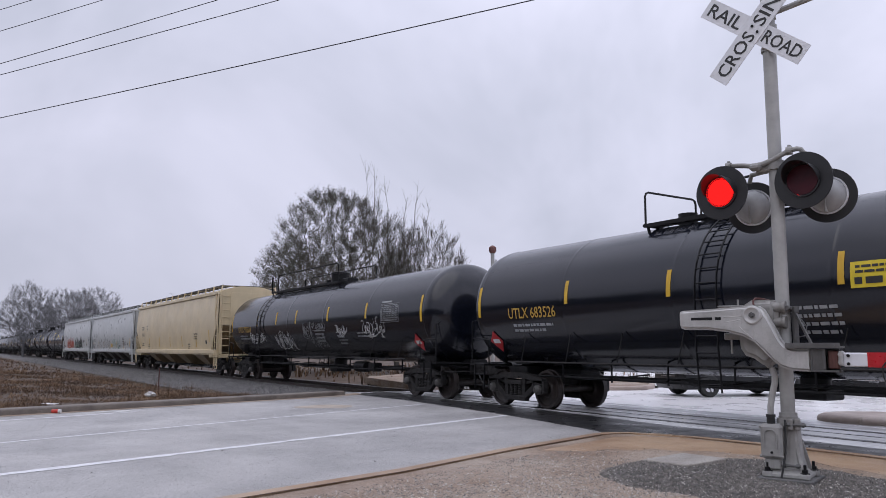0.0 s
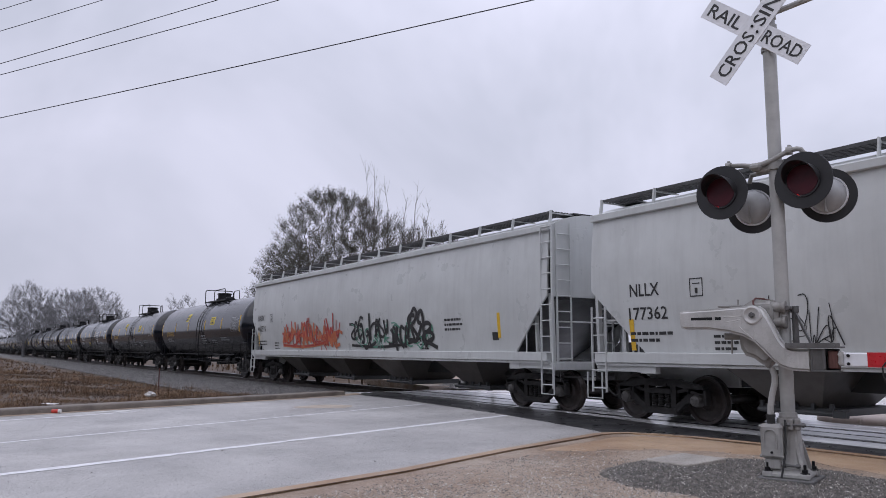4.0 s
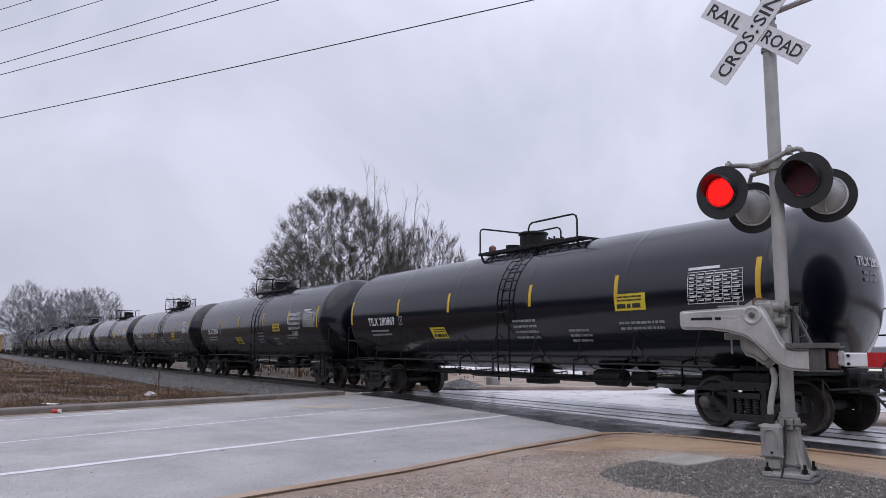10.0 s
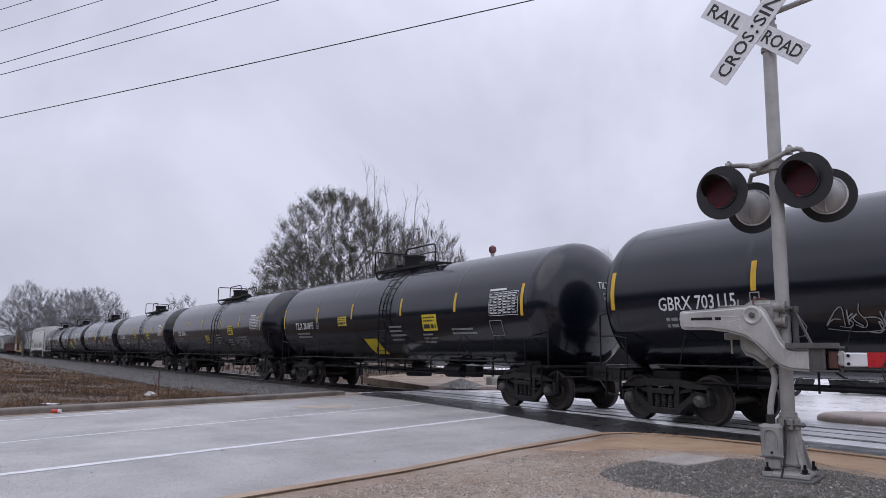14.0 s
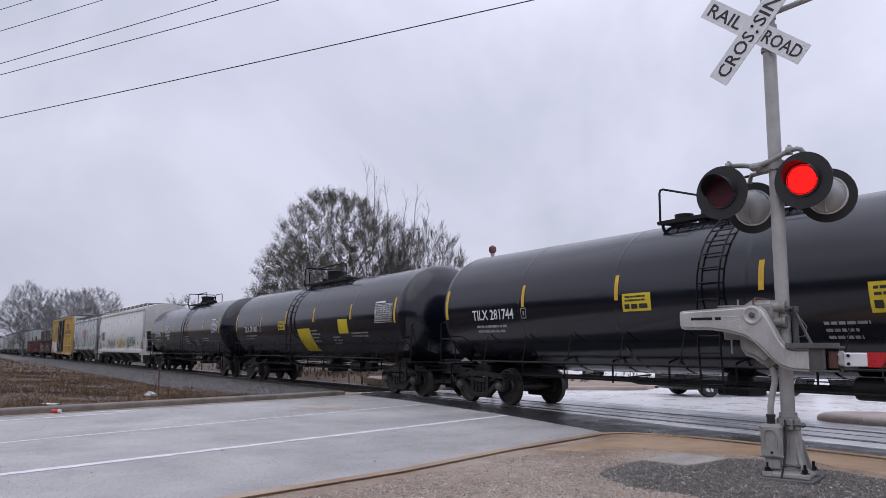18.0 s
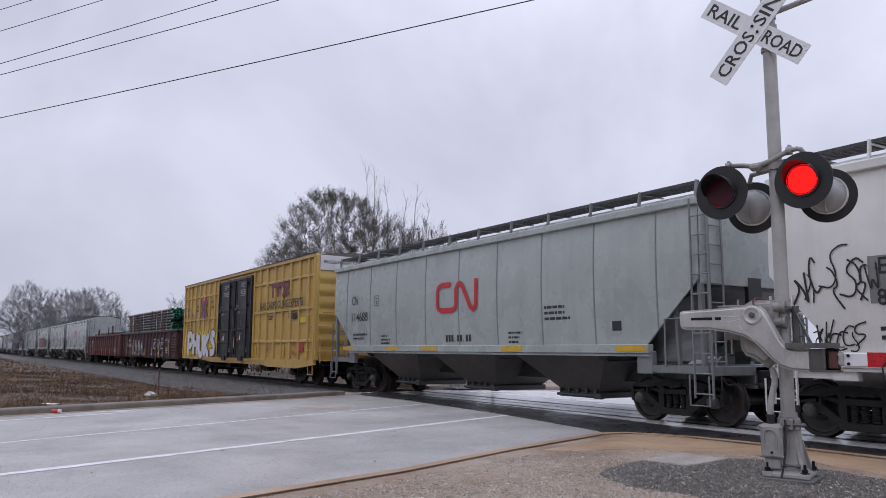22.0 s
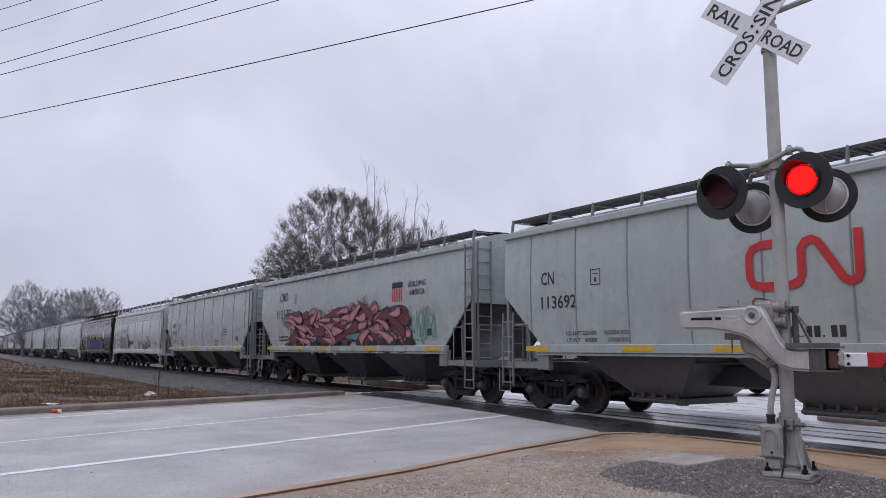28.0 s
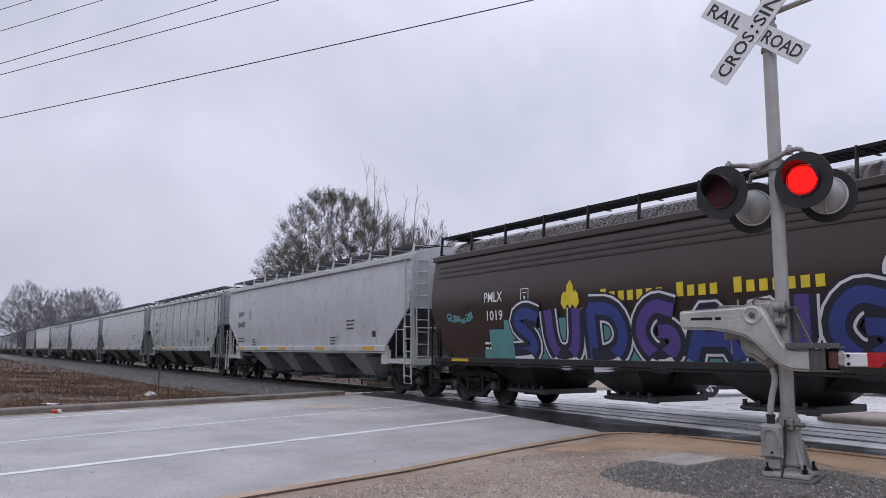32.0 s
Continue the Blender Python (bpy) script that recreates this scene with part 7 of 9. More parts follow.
        for q in (-1, 1):
            piece("side_bar", ("hopper_side_bar", length, half, cut, q), lambda bm: box(bm, hl - cut, e - 0.08, q * 1.485 - 0.065, q * 1.485 + 0.065, 0.98, 1.12), shade, car, turn)
            piece("bolster_web", ("hopper_web", length, cut, sill_z, q), lambda bm: box(bm, hl - cut - 0.25, hl - cut + 0.15, q * 1.5 - 0.07, q * 1.5 + 0.07, 0.95, zs0 + 0.05, 0.01), shade, car, turn)
            piece("corner_post", ("hopper_post", length, q), lambda bm: beam(bm, (hl - 0.04, q * 1.45, 1.12), (hl - 0.04, q * 1.5, 2.7), 0.1, 0.08), shade, car, turn)
            piece("slope_post", ("hopper_slope_post", length, q), lambda bm: beam(bm, (hl - 0.7, q * 1.35, 1.12), (hl - 0.7, q * 1.4, 2.3), 0.08, 0.06), shade, car, turn)
            piece("ladder", ("hopper_ladder", length, half, eave, q), lambda bm: ladder(bm, min(hl + 0.18, e - 0.1) if q < 0 else hl - 0.2, q * (hw + 0.05), 0.55, eave if q < 0 else 2.3, 0.40, 0.36), post, car, turn)
            piece("end_ladder", ("hopper_end_ladder", length, eave, q), lambda bm: ladder(bm, hl + 0.06, q * 1.2, 1.12, eave + 0.1, 0.42, 0.36, "y"), post, car, turn)
            piece("handrail", ("hopper_handrail", length, q), lambda bm: pipe(bm, [(hl - 0.85, q * (hw - 0.02), 1.1), (hl - 0.85, q * (hw - 0.02), 2.0), (hl - 0.4, q * (hw - 0.02), 2.0)], 0.018), post, car, turn)
            piece("sill_step", ("hopper_step", length, q), lambda bm: pipe(bm, [(hl - 0.25, q * (hw + 0.03), 0.95), (hl - 0.25, q * (hw + 0.03), 0.42), (hl + 0.18, q * (hw + 0.03), 0.42), (hl + 0.18, q * (hw + 0.03), 0.95)], 0.018), post, car, turn)
        piece("end_rail", ("hopper_end_rail", half), lambda bm: pipe(bm, [(half - 0.68, -1.35, 1.12), (half - 0.68, -1.35, 2.05), (half - 0.68, 1.35, 2.05), (half - 0.68, 1.35, 1.12)], 0.02), post, car, turn)
    # roof walkway on raised brackets, and the hatch trough
    def board_fn(bm):
        z = eave + rise
        for s in (-1, 1):
            for k in range(7):
                y = s * (0.80 + 0.55 * k / 6)
                beam(bm, (-hl + 0.1, y, z), (hl - 0.1, y, z), 0.016, 0.03)
            n = int(length / 0.14)
            for k in range(n):
                x = -hl + 0.15 + (length - 0.3) * k / (n - 1)
                beam(bm, (x, s * 0.80, z), (x, s * 1.35, z), 0.05, 0.012)
            beam(bm, (-hl + 0.1, s * 1.37, z), (hl - 0.1, s * 1.37, z), 0.02, 0.06)
        for e in (-1, 1):
            box(bm, e * (hl - 0.3) - 0.3, e * (hl - 0.3) + 0.3, -0.80, 0.80, z - 0.02, z + 0.01)
    piece("roof_walkway", ("hopper_board", length, eave, rise), board_fn, board, car, label="dark expanded-metal walkway on the roof")

    def bracket_fn(bm):
        beam(bm, (0, -hw + 0.14, eave + 0.02), (0, -1.40, eave + rise + 0.03), 0.07, 0.03)
        beam(bm, (0, -1.39, eave + rise - 0.03), (0, -0.72, eave + rise - 0.03), 0.05, 0.02)
    n = max(6, int(length / 1.45))
    for k in range(n + 1):
        for s in (0, 180):
            piece("walkway_bracket", ("hopper_bracket", eave, rise), bracket_fn, post, car, pose(-hl + 0.12 + (length - 0.24) * k / n, 0, 0, 0, 0, s))

    def trough_fn(bm):
        prism(bm, [(-0.36, eave + rise - 0.16), (0.36, eave + rise - 0.16), (0.34, eave + rise), (0.0, eave + rise + 0.06), (-0.34, eave + rise)], "x", -hl + 0.7, hl - 0.7)
    piece("roof_hatch", ("hopper_trough", length, eave, rise), trough_fn, body, car)
    # discharge bays
    span = (length - 2 * cut - 1.6) / bays
    for k in range(bays):
        x = -(span * bays) / 2 + span * (k + 0.5)

        def bay_fn(bm):
            a, b = (span * 0.41, span * 0.15) if bays == 3 else (span * 0.26, span * 0.11)
            z1, z0 = zs0 + 0.02, hopper_z + 0.12
            top_ring = [(-a, -hw + 0.06, z1), (a, -hw + 0.06, z1), (a, hw - 0.06, z1), (-a, hw - 0.06, z1)]
            low_ring = [(-b, -0.78, z0), (b, -0.78, z0), (b, 0.78, z0), (-b, 0.78, z0)]
            t = [bm.verts.new(p) for p in top_ring]
            l = [bm.verts.new(p) for p in low_ring]
            for q in range(4):
                bm.faces.new((t[q], l[q], l[(q + 1) % 4], t[(q + 1) % 4]))
            bm.faces.new(l)
            bm.faces.new(t[::-1])
            bmesh.ops.recalc_face_normals(bm, faces=bm.faces)
        # shade below the sill is carried by the darker under colour
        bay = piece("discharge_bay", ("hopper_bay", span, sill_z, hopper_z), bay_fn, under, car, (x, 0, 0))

        def gate_fn(bm):
            b = span * (0.15 if bays == 3 else 0.17)
            box(bm, -b - 0.08, b + 0.08, -0.86, 0.86, hopper_z, hopper_z + 0.13, 0.015)
            rod(bm, (-b, -0.98, hopper_z + 0.06), (b + 0.3, -0.98, hopper_z + 0.06), 0.035, 8)
            box(bm, b + 0.1, b + 0.32, -1.04, -0.92, hopper_z, hopper_z + 0.12, 0.01)
            for q in range(5):
                u = -b + 2 * b * q / 4
                box(bm, u - 0.03, u + 0.03, -0.90, -0.84, hopper_z + 0.1, hopper_z + 0.2)
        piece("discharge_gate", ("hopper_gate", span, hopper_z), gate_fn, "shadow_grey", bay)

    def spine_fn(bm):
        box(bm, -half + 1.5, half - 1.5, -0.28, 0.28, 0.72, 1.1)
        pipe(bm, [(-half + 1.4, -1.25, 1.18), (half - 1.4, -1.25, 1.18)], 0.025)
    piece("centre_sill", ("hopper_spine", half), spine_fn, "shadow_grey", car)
    running_gear(car, half, half - 1.92)
    # markings
    mx, mz = mark_pos or (-hl + 2.0, 2.75)
    shift = -0.06 if mark != "CN" else 0.38 * mark_h * len(mark) - 0.33 * mark_h * len(number)
    letters("lettering", mark, mx + shift, mz + 0.23 * mark_h / 0.25, 0.76 * mark_h * len(mark), mark_h, near, letter, car, "stencilled reporting mark")
    letters("lettering", number, mx, mz - 0.23 * mark_h / 0.25, 0.66 * mark_h * len(number), mark_h, near, letter, car, "stencilled car number")
    if number != "113692":
        decal("small_lettering", text_lines(mx - 0.5, mx + 0.6, zs1 + 0.42, 2, 0.06, 0.07, rnd), near, letter, car)
        decal("small_lettering", text_lines(mx + 1.5, mx + 2.1, zs1 + 0.34, 3, 0.05, 0.06, rnd), near, letter, car)
    decal("small_lettering", text_lines(hl - 4.4, hl - 3.5, zs1 + 0.9, 3, 0.06, 0.07, rnd), near, letter, car)
    decal("small_lettering", text_lines(hl - 5.8, hl - 5.2, zs1 + 0.34, 3, 0.05, 0.06, rnd), near, letter, car)
    decal("class_box", [(mx + 1.05, mx + 1.07, mz + 0.03, mz + 0.37), (mx + 1.33, mx + 1.35, mz + 0.03, mz + 0.37), (mx + 1.07, mx + 1.33, mz + 0.35, mz + 0.37),
                        (mx + 1.07, mx + 1.33, mz + 0.03, mz + 0.05), (mx + 1.17, mx + 1.23, mz + 0.09, mz + 0.19), (mx + 1.12, mx + 1.28, mz + 0.26, mz + 0.28)], near, letter, car)
    decal("data_panel", [(hl - cut - 0.9, hl - cut - 0.64, zs1 + 0.3, zs1 + 0.5)], near, "stencil_black", car)
    for kind, x, z in accents:
        if kind == "stripe":
            decal("reflective_stripe", [(x - 0.06, x + 0.06, z, z + 0.62)], near, "yellow", car, "yellow reflective stripe")
        elif kind == "sill":
            decal("reflective_stripe", [(x - 0.4, x + 0.4, zs0 + 0.04, zs1 - 0.01)], lambda u, v, o: (u, -hw - 0.05 - o, v), "yellow", car, "yellow reflective strip on the sill")
    CARS.append((car, middle))
    return car, near

# ---- box car ----
DOOR_WORDS = (("CLOSE THIS DOOR", "BEFORE CLOSING", "MAIN DOOR", "", "CIERRE ESTA PUERTA", "ANTES DE CERRAR", "LA PUERTA PRINCIPAL"),
              ("CLOSE AND LOCK", "DOORS BEFORE", "MOVING CAR", "", "CIERRE Y TRANQUE", "EL SEGURO EN LAS", "PUERTAS ANTES DE", "MOVER EL CARRO"))


def box_car(middle):
    half, hl, hw, z0, z1 = 10.35, 9.60, 1.6, 0.98, 4.92
    car = thing("box_car", "tall mustard-yellow box car with black double doors and graffiti", "box car")
    near = flat_side(-hw)

    def body_fn(bm):
        box(bm, -hl, hl, -hw + 0.03, hw - 0.03, z0, z1)
    piece("body", "boxcar_body", body_fn, "box_yellow", car)
    posts = [-9.53, -8.87, -8.1, -7.2, -6.3, -5.4, -4.45, -3.5, -2.8, 2.66, 3.46, 4.35, 5.32, 6.2, 7.13, 8.06, 8.95, 9.53]

    def post_fn(bm):
        box(bm, -0.07, 0.07, -hw - 0.045, -hw + 0.04, z0 - 0.02, z1, 0.015)
    for x in posts:
        piece("side_post", "boxcar_post", post_fn, "box_yellow", car, (x, 0, 0))
    bays = [(a, b) for a, b in zip(posts, posts[1:]) if not (a == -2.8)]

    def rail_fn(w):
        def fn(bm):
            for z in (4.22, 2.98, 1.72):
                prism(bm, [(-hw - 0.03, z - 0.05), (-hw + 0.04, z - 0.06), (-hw + 0.04, z + 0.06), (-hw - 0.03, z + 0.02)], "x", -w / 2, w / 2)
        return fn
    for a, b in bays:
        w = round(b - a - 0.16, 3)
        piece("side_rails", ("boxcar_rail", w), rail_fn(w), "box_yellow", car, ((a + b) / 2, 0, 0))

    def sill_fn(bm):
        prism(bm, [(-hl, z0 + 0.02), (hl, z0 + 0.02), (hl, 0.82), (7.9, 0.66), (4.6, 0.66), (3.9, 0.74), (-3.9, 0.74), (-4.6, 0.80), (-6.2, 0.86), (-hl, 0.86)], "y", -hw - 0.02, -hw + 0.08)
        box(bm, -5.2, 4.2, -hw - 0.06, -hw - 0.02, 0.86, 0.98)
    for s in (0, 180):
        piece("side_sill", "boxcar_sill", sill_fn, "box_yellow", car, pose(0, 0, 0, 0, 0, s))

    def rim_fn(bm):
        box(bm, -hl - 0.03, hl + 0.03, -hw - 0.06, -hw + 0.08, z1 - 0.06, z1 + 0.08, 0.02)
    for s in (0, 180):
        piece("roof_rim", "boxcar_rim", rim_fn, "box_yellow", car, pose(0, 0, 0, 0, 0, s))

    def edge_fn(bm):
        box(bm, -hl - 0.04, hl + 0.04, -hw - 0.07, -hw + 0.02, z1 + 0.082, z1 + 0.11)
    for s in (0, 180):
        piece("roof_edge", "boxcar_roof_edge", edge_fn, "brown_dark", car, pose(0, 0, 0, 0, 0, s), "rusty roof edge flashing")

    def rigging_fn(bm):
        pipe(bm, [(-5.0, -1.3, 0.62), (-1.0, -1.32, 0.5), (4.6, -1.32, 0.5), (5.4, -1.3, 0.62)], 0.02)
        for x in (-2.2, 0.9, 3.6):
            pipe(bm, [(x, -1.3, 0.78), (x, -1.34, 0.46), (x + 0.1, -1.34, 0.46), (x + 0.1, -1.3, 0.78)], 0.018)
    piece("brake_rod", "boxcar_rigging", rigging_fn, "black_steel", car)

    def roof_fn(bm):
        prism(bm, [(-hw, z1), (hw, z1), (hw, z1 + 0.06), (0, z1 + 0.2), (-hw, z1 + 0.06)], "x", -hl, hl)
        for k in range(20):
            x = -hl + 0.5 + k * (2 * hl - 1) / 19
            prism(bm, [(-hw, z1 + 0.06), (hw, z1 + 0.06), (hw, z1 + 0.10), (0, z1 + 0.25), (-hw, z1 + 0.10)], "x", x - 0.04, x + 0.04)
    piece("roof", "boxcar_roof", roof_fn, "under_grey", car)

    def end_fn(bm):
        # corrugated steel end
        prof = [(hl, z0)]
        for k in range(7):
            a = z0 + 0.1 + k * 0.47
            prof += [(hl + 0.01, a), (hl + 0.07, a + 0.10), (hl + 0.07, a + 0.26), (hl + 0.01, a + 0.40)]
        prof += [(hl + 0.01, 4.36), (hl, 4.36), (hl - 0.06, 4.36), (hl - 0.06, z0)]
        prism(bm, prof, "y", -hw + 0.12, hw - 0.12)
        for s in (-1, 1):
            box(bm, hl - 0.1, hl + 0.05, s * (hw - 0.08) - 0.09, s * (hw - 0.08) + 0.09, z0, z1 + 0.05, 0.02)
    for s in (0, 180):
        piece("end_wall", "boxcar_end", end_fn, "box_yellow", car, pose(0, 0, 0, 0, 0, s))

    def cap_fn(bm):
        box(bm, hl, hl + 0.05, -hw + 0.12, hw - 0.12, 4.38, z1 + 0.03, 0.01)
    for s in (0, 180):
        piece("end_top_panel", "boxcar_cap", cap_fn, "box_top_white", car, pose(0, 0, 0, 0, 0, s), "white panel across the top of the end")
    endside = lambda u, v, o: (hl + 0.05 + o, u, v)
    letters("lettering", "EXCESS HEIGHT CAR", -0.55, 4.70, 1.5, 0.12, endside, "stencil_black", car)

    def door_fn(bm):
        w = 2.5
        box(bm, -w / 2, w / 2, -hw - 0.09, -hw - 0.02, 1.02, 4.72, 0.01)
        for x in (-w / 2 + 0.06, w / 2 - 0.06, 0.50):
            box(bm, x - 0.05, x + 0.05, -hw - 0.14, -hw - 0.08, 1.02, 4.72, 0.01)
        for z in (1.08, 1.72, 2.3, 3.25, 4.64):
            box(bm, -w / 2, w / 2, -hw - 0.13, -hw - 0.08, z - 0.05, z + 0.05, 0.01)
        for z in (1.3, 1.5):
            box(bm, -w / 2 + 0.15, w / 2 - 0.15, -hw - 0.11, -hw - 0.085, z, z + 0.08)
        rod(bm, (0.67, -hw - 0.16, 1.0), (0.67, -hw - 0.16, 4.6), 0.022, 8)
        rod(bm, (-0.72, -hw - 0.15, 1.0), (-0.72, -hw - 0.15, 4.6), 0.018, 8)
        for z in (1.15, 2.4, 3.4, 4.4):
            box(bm, 0.61, 0.73, -hw - 0.19, -hw - 0.1, z - 0.06, z + 0.06)
        box(bm, -w / 2 + 0.9, -w / 2 + 1.4, -hw - 0.16, -hw - 0.1, 0.86, 1.06)
    for x in (-1.21, 1.35):
        door = piece("door", "boxcar_door", door_fn, "box_door", car, (x, 0, 0), "black steel plug door with locking bars")
        panel = flat_side(-hw - 0.09)
        words = DOOR_WORDS[x > 0]
        for k, line in enumerate(words):
            if line:
                letters("door_lettering", line, -0.06, 4.46 - 0.083 * k, 0.047 * len(line), 0.052, panel, "stencil_white", door, lean=0.12)
        decal("small_lettering", text_lines(-1.05, -0.5, 3.46, 4, 0.035, 0.03, random.Random(int(x * 7))) + text_lines(-0.75, -0.35, 3.16, 3, 0.02, 0.03, random.Random(9)), panel, "stencil_grey", door)
        decal("notice_outline", [(-0.55, -0.53, 2.5, 2.72), (-0.30, -0.28, 2.5, 2.72), (-0.53, -0.30, 2.5, 2.515), (-0.53, -0.30, 2.705, 2.72)], panel, "stencil_grey", door)
        decal("door_seal", [(-0.64, -0.50, 1.78, 1.92)], flat_side(-hw - 0.12), "stencil_red", door)
        decal("door_seal", [(-0.33, -0.17, 1.80, 2.02)], flat_side(-hw - 0.12), "stencil_white", door)
        decal("small_lettering", [(-0.24, -0.21, 1.42, 1.52)] + text_lines(0.62, 0.95, 1.42, 3, 0.03, 0.03, random.Random(3)) + text_lines(-0.3, 0.1, 2.12, 1, 0.05, 0.05, random.Random(6)), flat_side(-hw - 0.12), "stencil_grey", door)
        if x > 0:
            decal("reflective_stripe", [(-1.06, -0.98, 1.45, 1.98)], flat_side(-hw - 0.145), "yellow", door)

    def ladder_fn(bm):
        for z in (1.35, 1.8, 2.25, 2.7):
            pipe(bm, [(hl - 0.62, -hw + 0.02, z), (hl - 0.60, -hw - 0.09, z), (hl - 0.16, -hw - 0.09, z), (hl - 0.14, -hw + 0.02, z)], 0.016)
        for z in (1.35, 1.8, 2.25, 2.7):
            pipe(bm, [(hl, -1.45, z), (hl + 0.14, -1.43, z), (hl + 0.14, -1.0, z), (hl, -0.98, z)], 0.016)
        pipe(bm, [(hl - 0.58, -hw, 0.86), (hl - 0.58, -hw, 0.45), (hl - 0.12, -hw, 0.45), (hl - 0.12, -hw, 0.86)], 0.02)
        pipe(bm, [(hl + 0.02, -1.3, 2.75), (hl + 0.16, -1.3, 2.78), (hl + 0.16, 1.3, 2.78), (hl + 0.02, 1.3, 2.75)], 0.016)
        for y in (-1.4, -0.9, 0.9, 1.4):
            beam(bm, (hl + 0.12, y, 0.9), (hl + 0.12, y, 1.75), 0.05, 0.03)
        box(bm, hl, hl + 0.45, -1.3, 1.3, 0.96, 1.0)
    for s in (0, 180):
        piece("grab_irons", "boxcar_ladder", ladder_fn, "box_yellow", car, pose(0, 0, 0, 0, 0, s))

    def spine_fn(bm):
        box(bm, -half + 0.62, half - 0.62, -0.33, 0.33, 0.68, 0.98, 0.02)
        box(bm, -3.0, -2.1, -1.1, -0.6, 0.48, 0.86, 0.03)
        rod(bm, (2.0, -0.8, 0.62), (2.9, -0.8, 0.62), 0.2, 14)
        for s in (-1, 1):
            box(bm, s * 7.05 - 0.3, s * 7.05 + 0.3, -1.5, 1.5, 0.80, 0.98)
    piece("centre_sill", "boxcar_spine", spine_fn, "black_steel", car)
    running_gear(car, half, 7.05)
    letters("lettering", "RAILCARPOOLINGEXPERTS", 6.08, 3.24, 4.9, 0.33, near, "stencil_black", car, "black slogan lettering", off=0.05)
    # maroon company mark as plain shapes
    decal("company_mark", [(4.95, 6.3, 3.96, 4.16), (5.05, 5.25, 3.56, 3.96), (5.65, 5.85, 3.56, 3.96)], near, "graffiti_maroon", car, off=0.049)

    def cross_fn(bm):
        ribbon(bm, [(6.3, 4.16), (6.95, 3.55)], 0.2, near, 0.05)
        ribbon(bm, [(6.95, 4.16), (6.3, 3.55)], 0.2, near, 0.052)
    piece("company_mark", "boxcar_cross", cross_fn, "graffiti_maroon", car)

    def emblem_fn(bm):
        for a, b, o in (((-5.80, 4.08), (-5.47, 3.62), 0.0), ((-5.47, 3.54), (-5.80, 3.08), 0.002), ((-4.88, 4.06), (-5.20, 3.62), 0.004), ((-5.20, 3.54), (-4.88, 3.1), 0.006)):
            ribbon(bm, [a, b], 0.17, near, 0.05 + o)
    piece("emblem", "boxcar_emblem", emblem_fn, "stencil_red", car, label="red and blue crossed emblem")

    def emblem_blue_fn(bm):
        ribbon(bm, [(-6.02, 4.08), (-5.62, 3.58), (-6.02, 3.08)], 0.17, near, 0.060)
        ribbon(bm, [(-5.12, 4.12), (-5.42, 3.58), (-5.12, 3.04)], 0.17, near, 0.064)
    piece("emblem", "boxcar_emblem_blue", emblem_blue_fn, "graffiti_blue", car)
    for txt, x, z, w in (("next", -6.78, 3.72, 0.5), ("load", -6.78, 3.5, 0.5), ("any", -4.03, 3.82, 0.42), ("road", -4.0, 3.58, 0.5)):
        letters("lettering", txt, x, z, w, 0.17, near, "stencil_black", car, off=0.01, lean=0.2)
    for txt, x, z, w in (("TB", -9.2, 3.62, 0.3), ("OX", -8.5, 3.6, 0.36), ("63", -9.2, 3.28, 0.3), ("41", -8.5, 3.26, 0.28), ("06", -7.68, 3.24, 0.38)):
        letters("lettering", txt, x, z, w, 0.24, near, "stencil_black", car, off=0.05)
    rnd = random.Random(4)
    decal("small_lettering", text_lines(-8.6, -7.7, 2.72, 2, 0.07, 0.07, rnd) + text_lines(4.6, 5.2, 2.8, 2, 0.06, 0.05, rnd) + text_lines(6.9, 7.5, 2.84, 4, 0.03, 0.03, rnd), near, "stencil_black", car, off=0.012)
    decal("notice", [(7.36, 7.8, 2.58, 2.84)], near, "graffiti_navy", car, off=0.012)
    decal("notice", [(8.2, 8.77, 2.42, 2.63)], near, "placard", car, off=0.012)
    for x in (2.98, 6.42, 8.75, -9.2, -3.2):
        decal("reflective_stripe", [(x - 0.13, x + 0.13, 1.06, 1.56)], near, "yellow", car, off=0.005)
    # throw-up on the trailing half: yellow cloud, pale outlined letters
    def cloud_fn(bm):
        r2 = random.Random(11)
        for k in range(11):
            cx, cz, w, h = -8.9 + k * 0.56, 1.7 + r2.uniform(-0.15, 0.15), 0.5, 0.62
            bm.faces.new([bm.verts.new(near(cx + w * math.cos(j * math.tau / 10) * r2.uniform(0.85, 1.15), cz + h * math.sin(j * math.tau / 10) * r2.uniform(0.85, 1.1), 0.010 + 0.0007 * k)) for j in range(10)])
    piece("graffiti_cloud", "boxcar_cloud", cloud_fn, "graffiti_yellow", car)
    strokes = {"P": [[(0, 0), (0, 1)], [(-0.05, 0.98), (0.4, 1.05), (0.72, 0.75), (0.45, 0.45), (0.1, 0.42)]], "H": [[(0, 0), (0, 1)], [(0.6, 0), (0.6, 1)], [(0, 0.5), (0.6, 0.5)]],
               "U": [[(0, 1), (0, 0.2), (0.3, 0), (0.6, 0.2), (0.6, 1)]], "K": [[(0, 0), (0, 1)], [(0.6, 1), (0, 0.5), (0.6, 0)]],
               "S": [[(0.6, 0.85), (0.3, 1), (0, 0.8), (0.55, 0.4), (0.5, 0.1), (0, 0.08)]]}

    def throw_fn(width, off):
        def fn(bm):
            for k, ch in enumerate("PHUKS"):
                for q, st in enumerate(strokes[ch]):
                    ribbon(bm, smooth_line([(-8.3 + k * 1.10 + u * 1.25, 1.06 + v * 1.12 + 0.06 * math.sin(k * 2.0)) for u, v in st]), width, near, off + 0.0012 * q)
        return fn
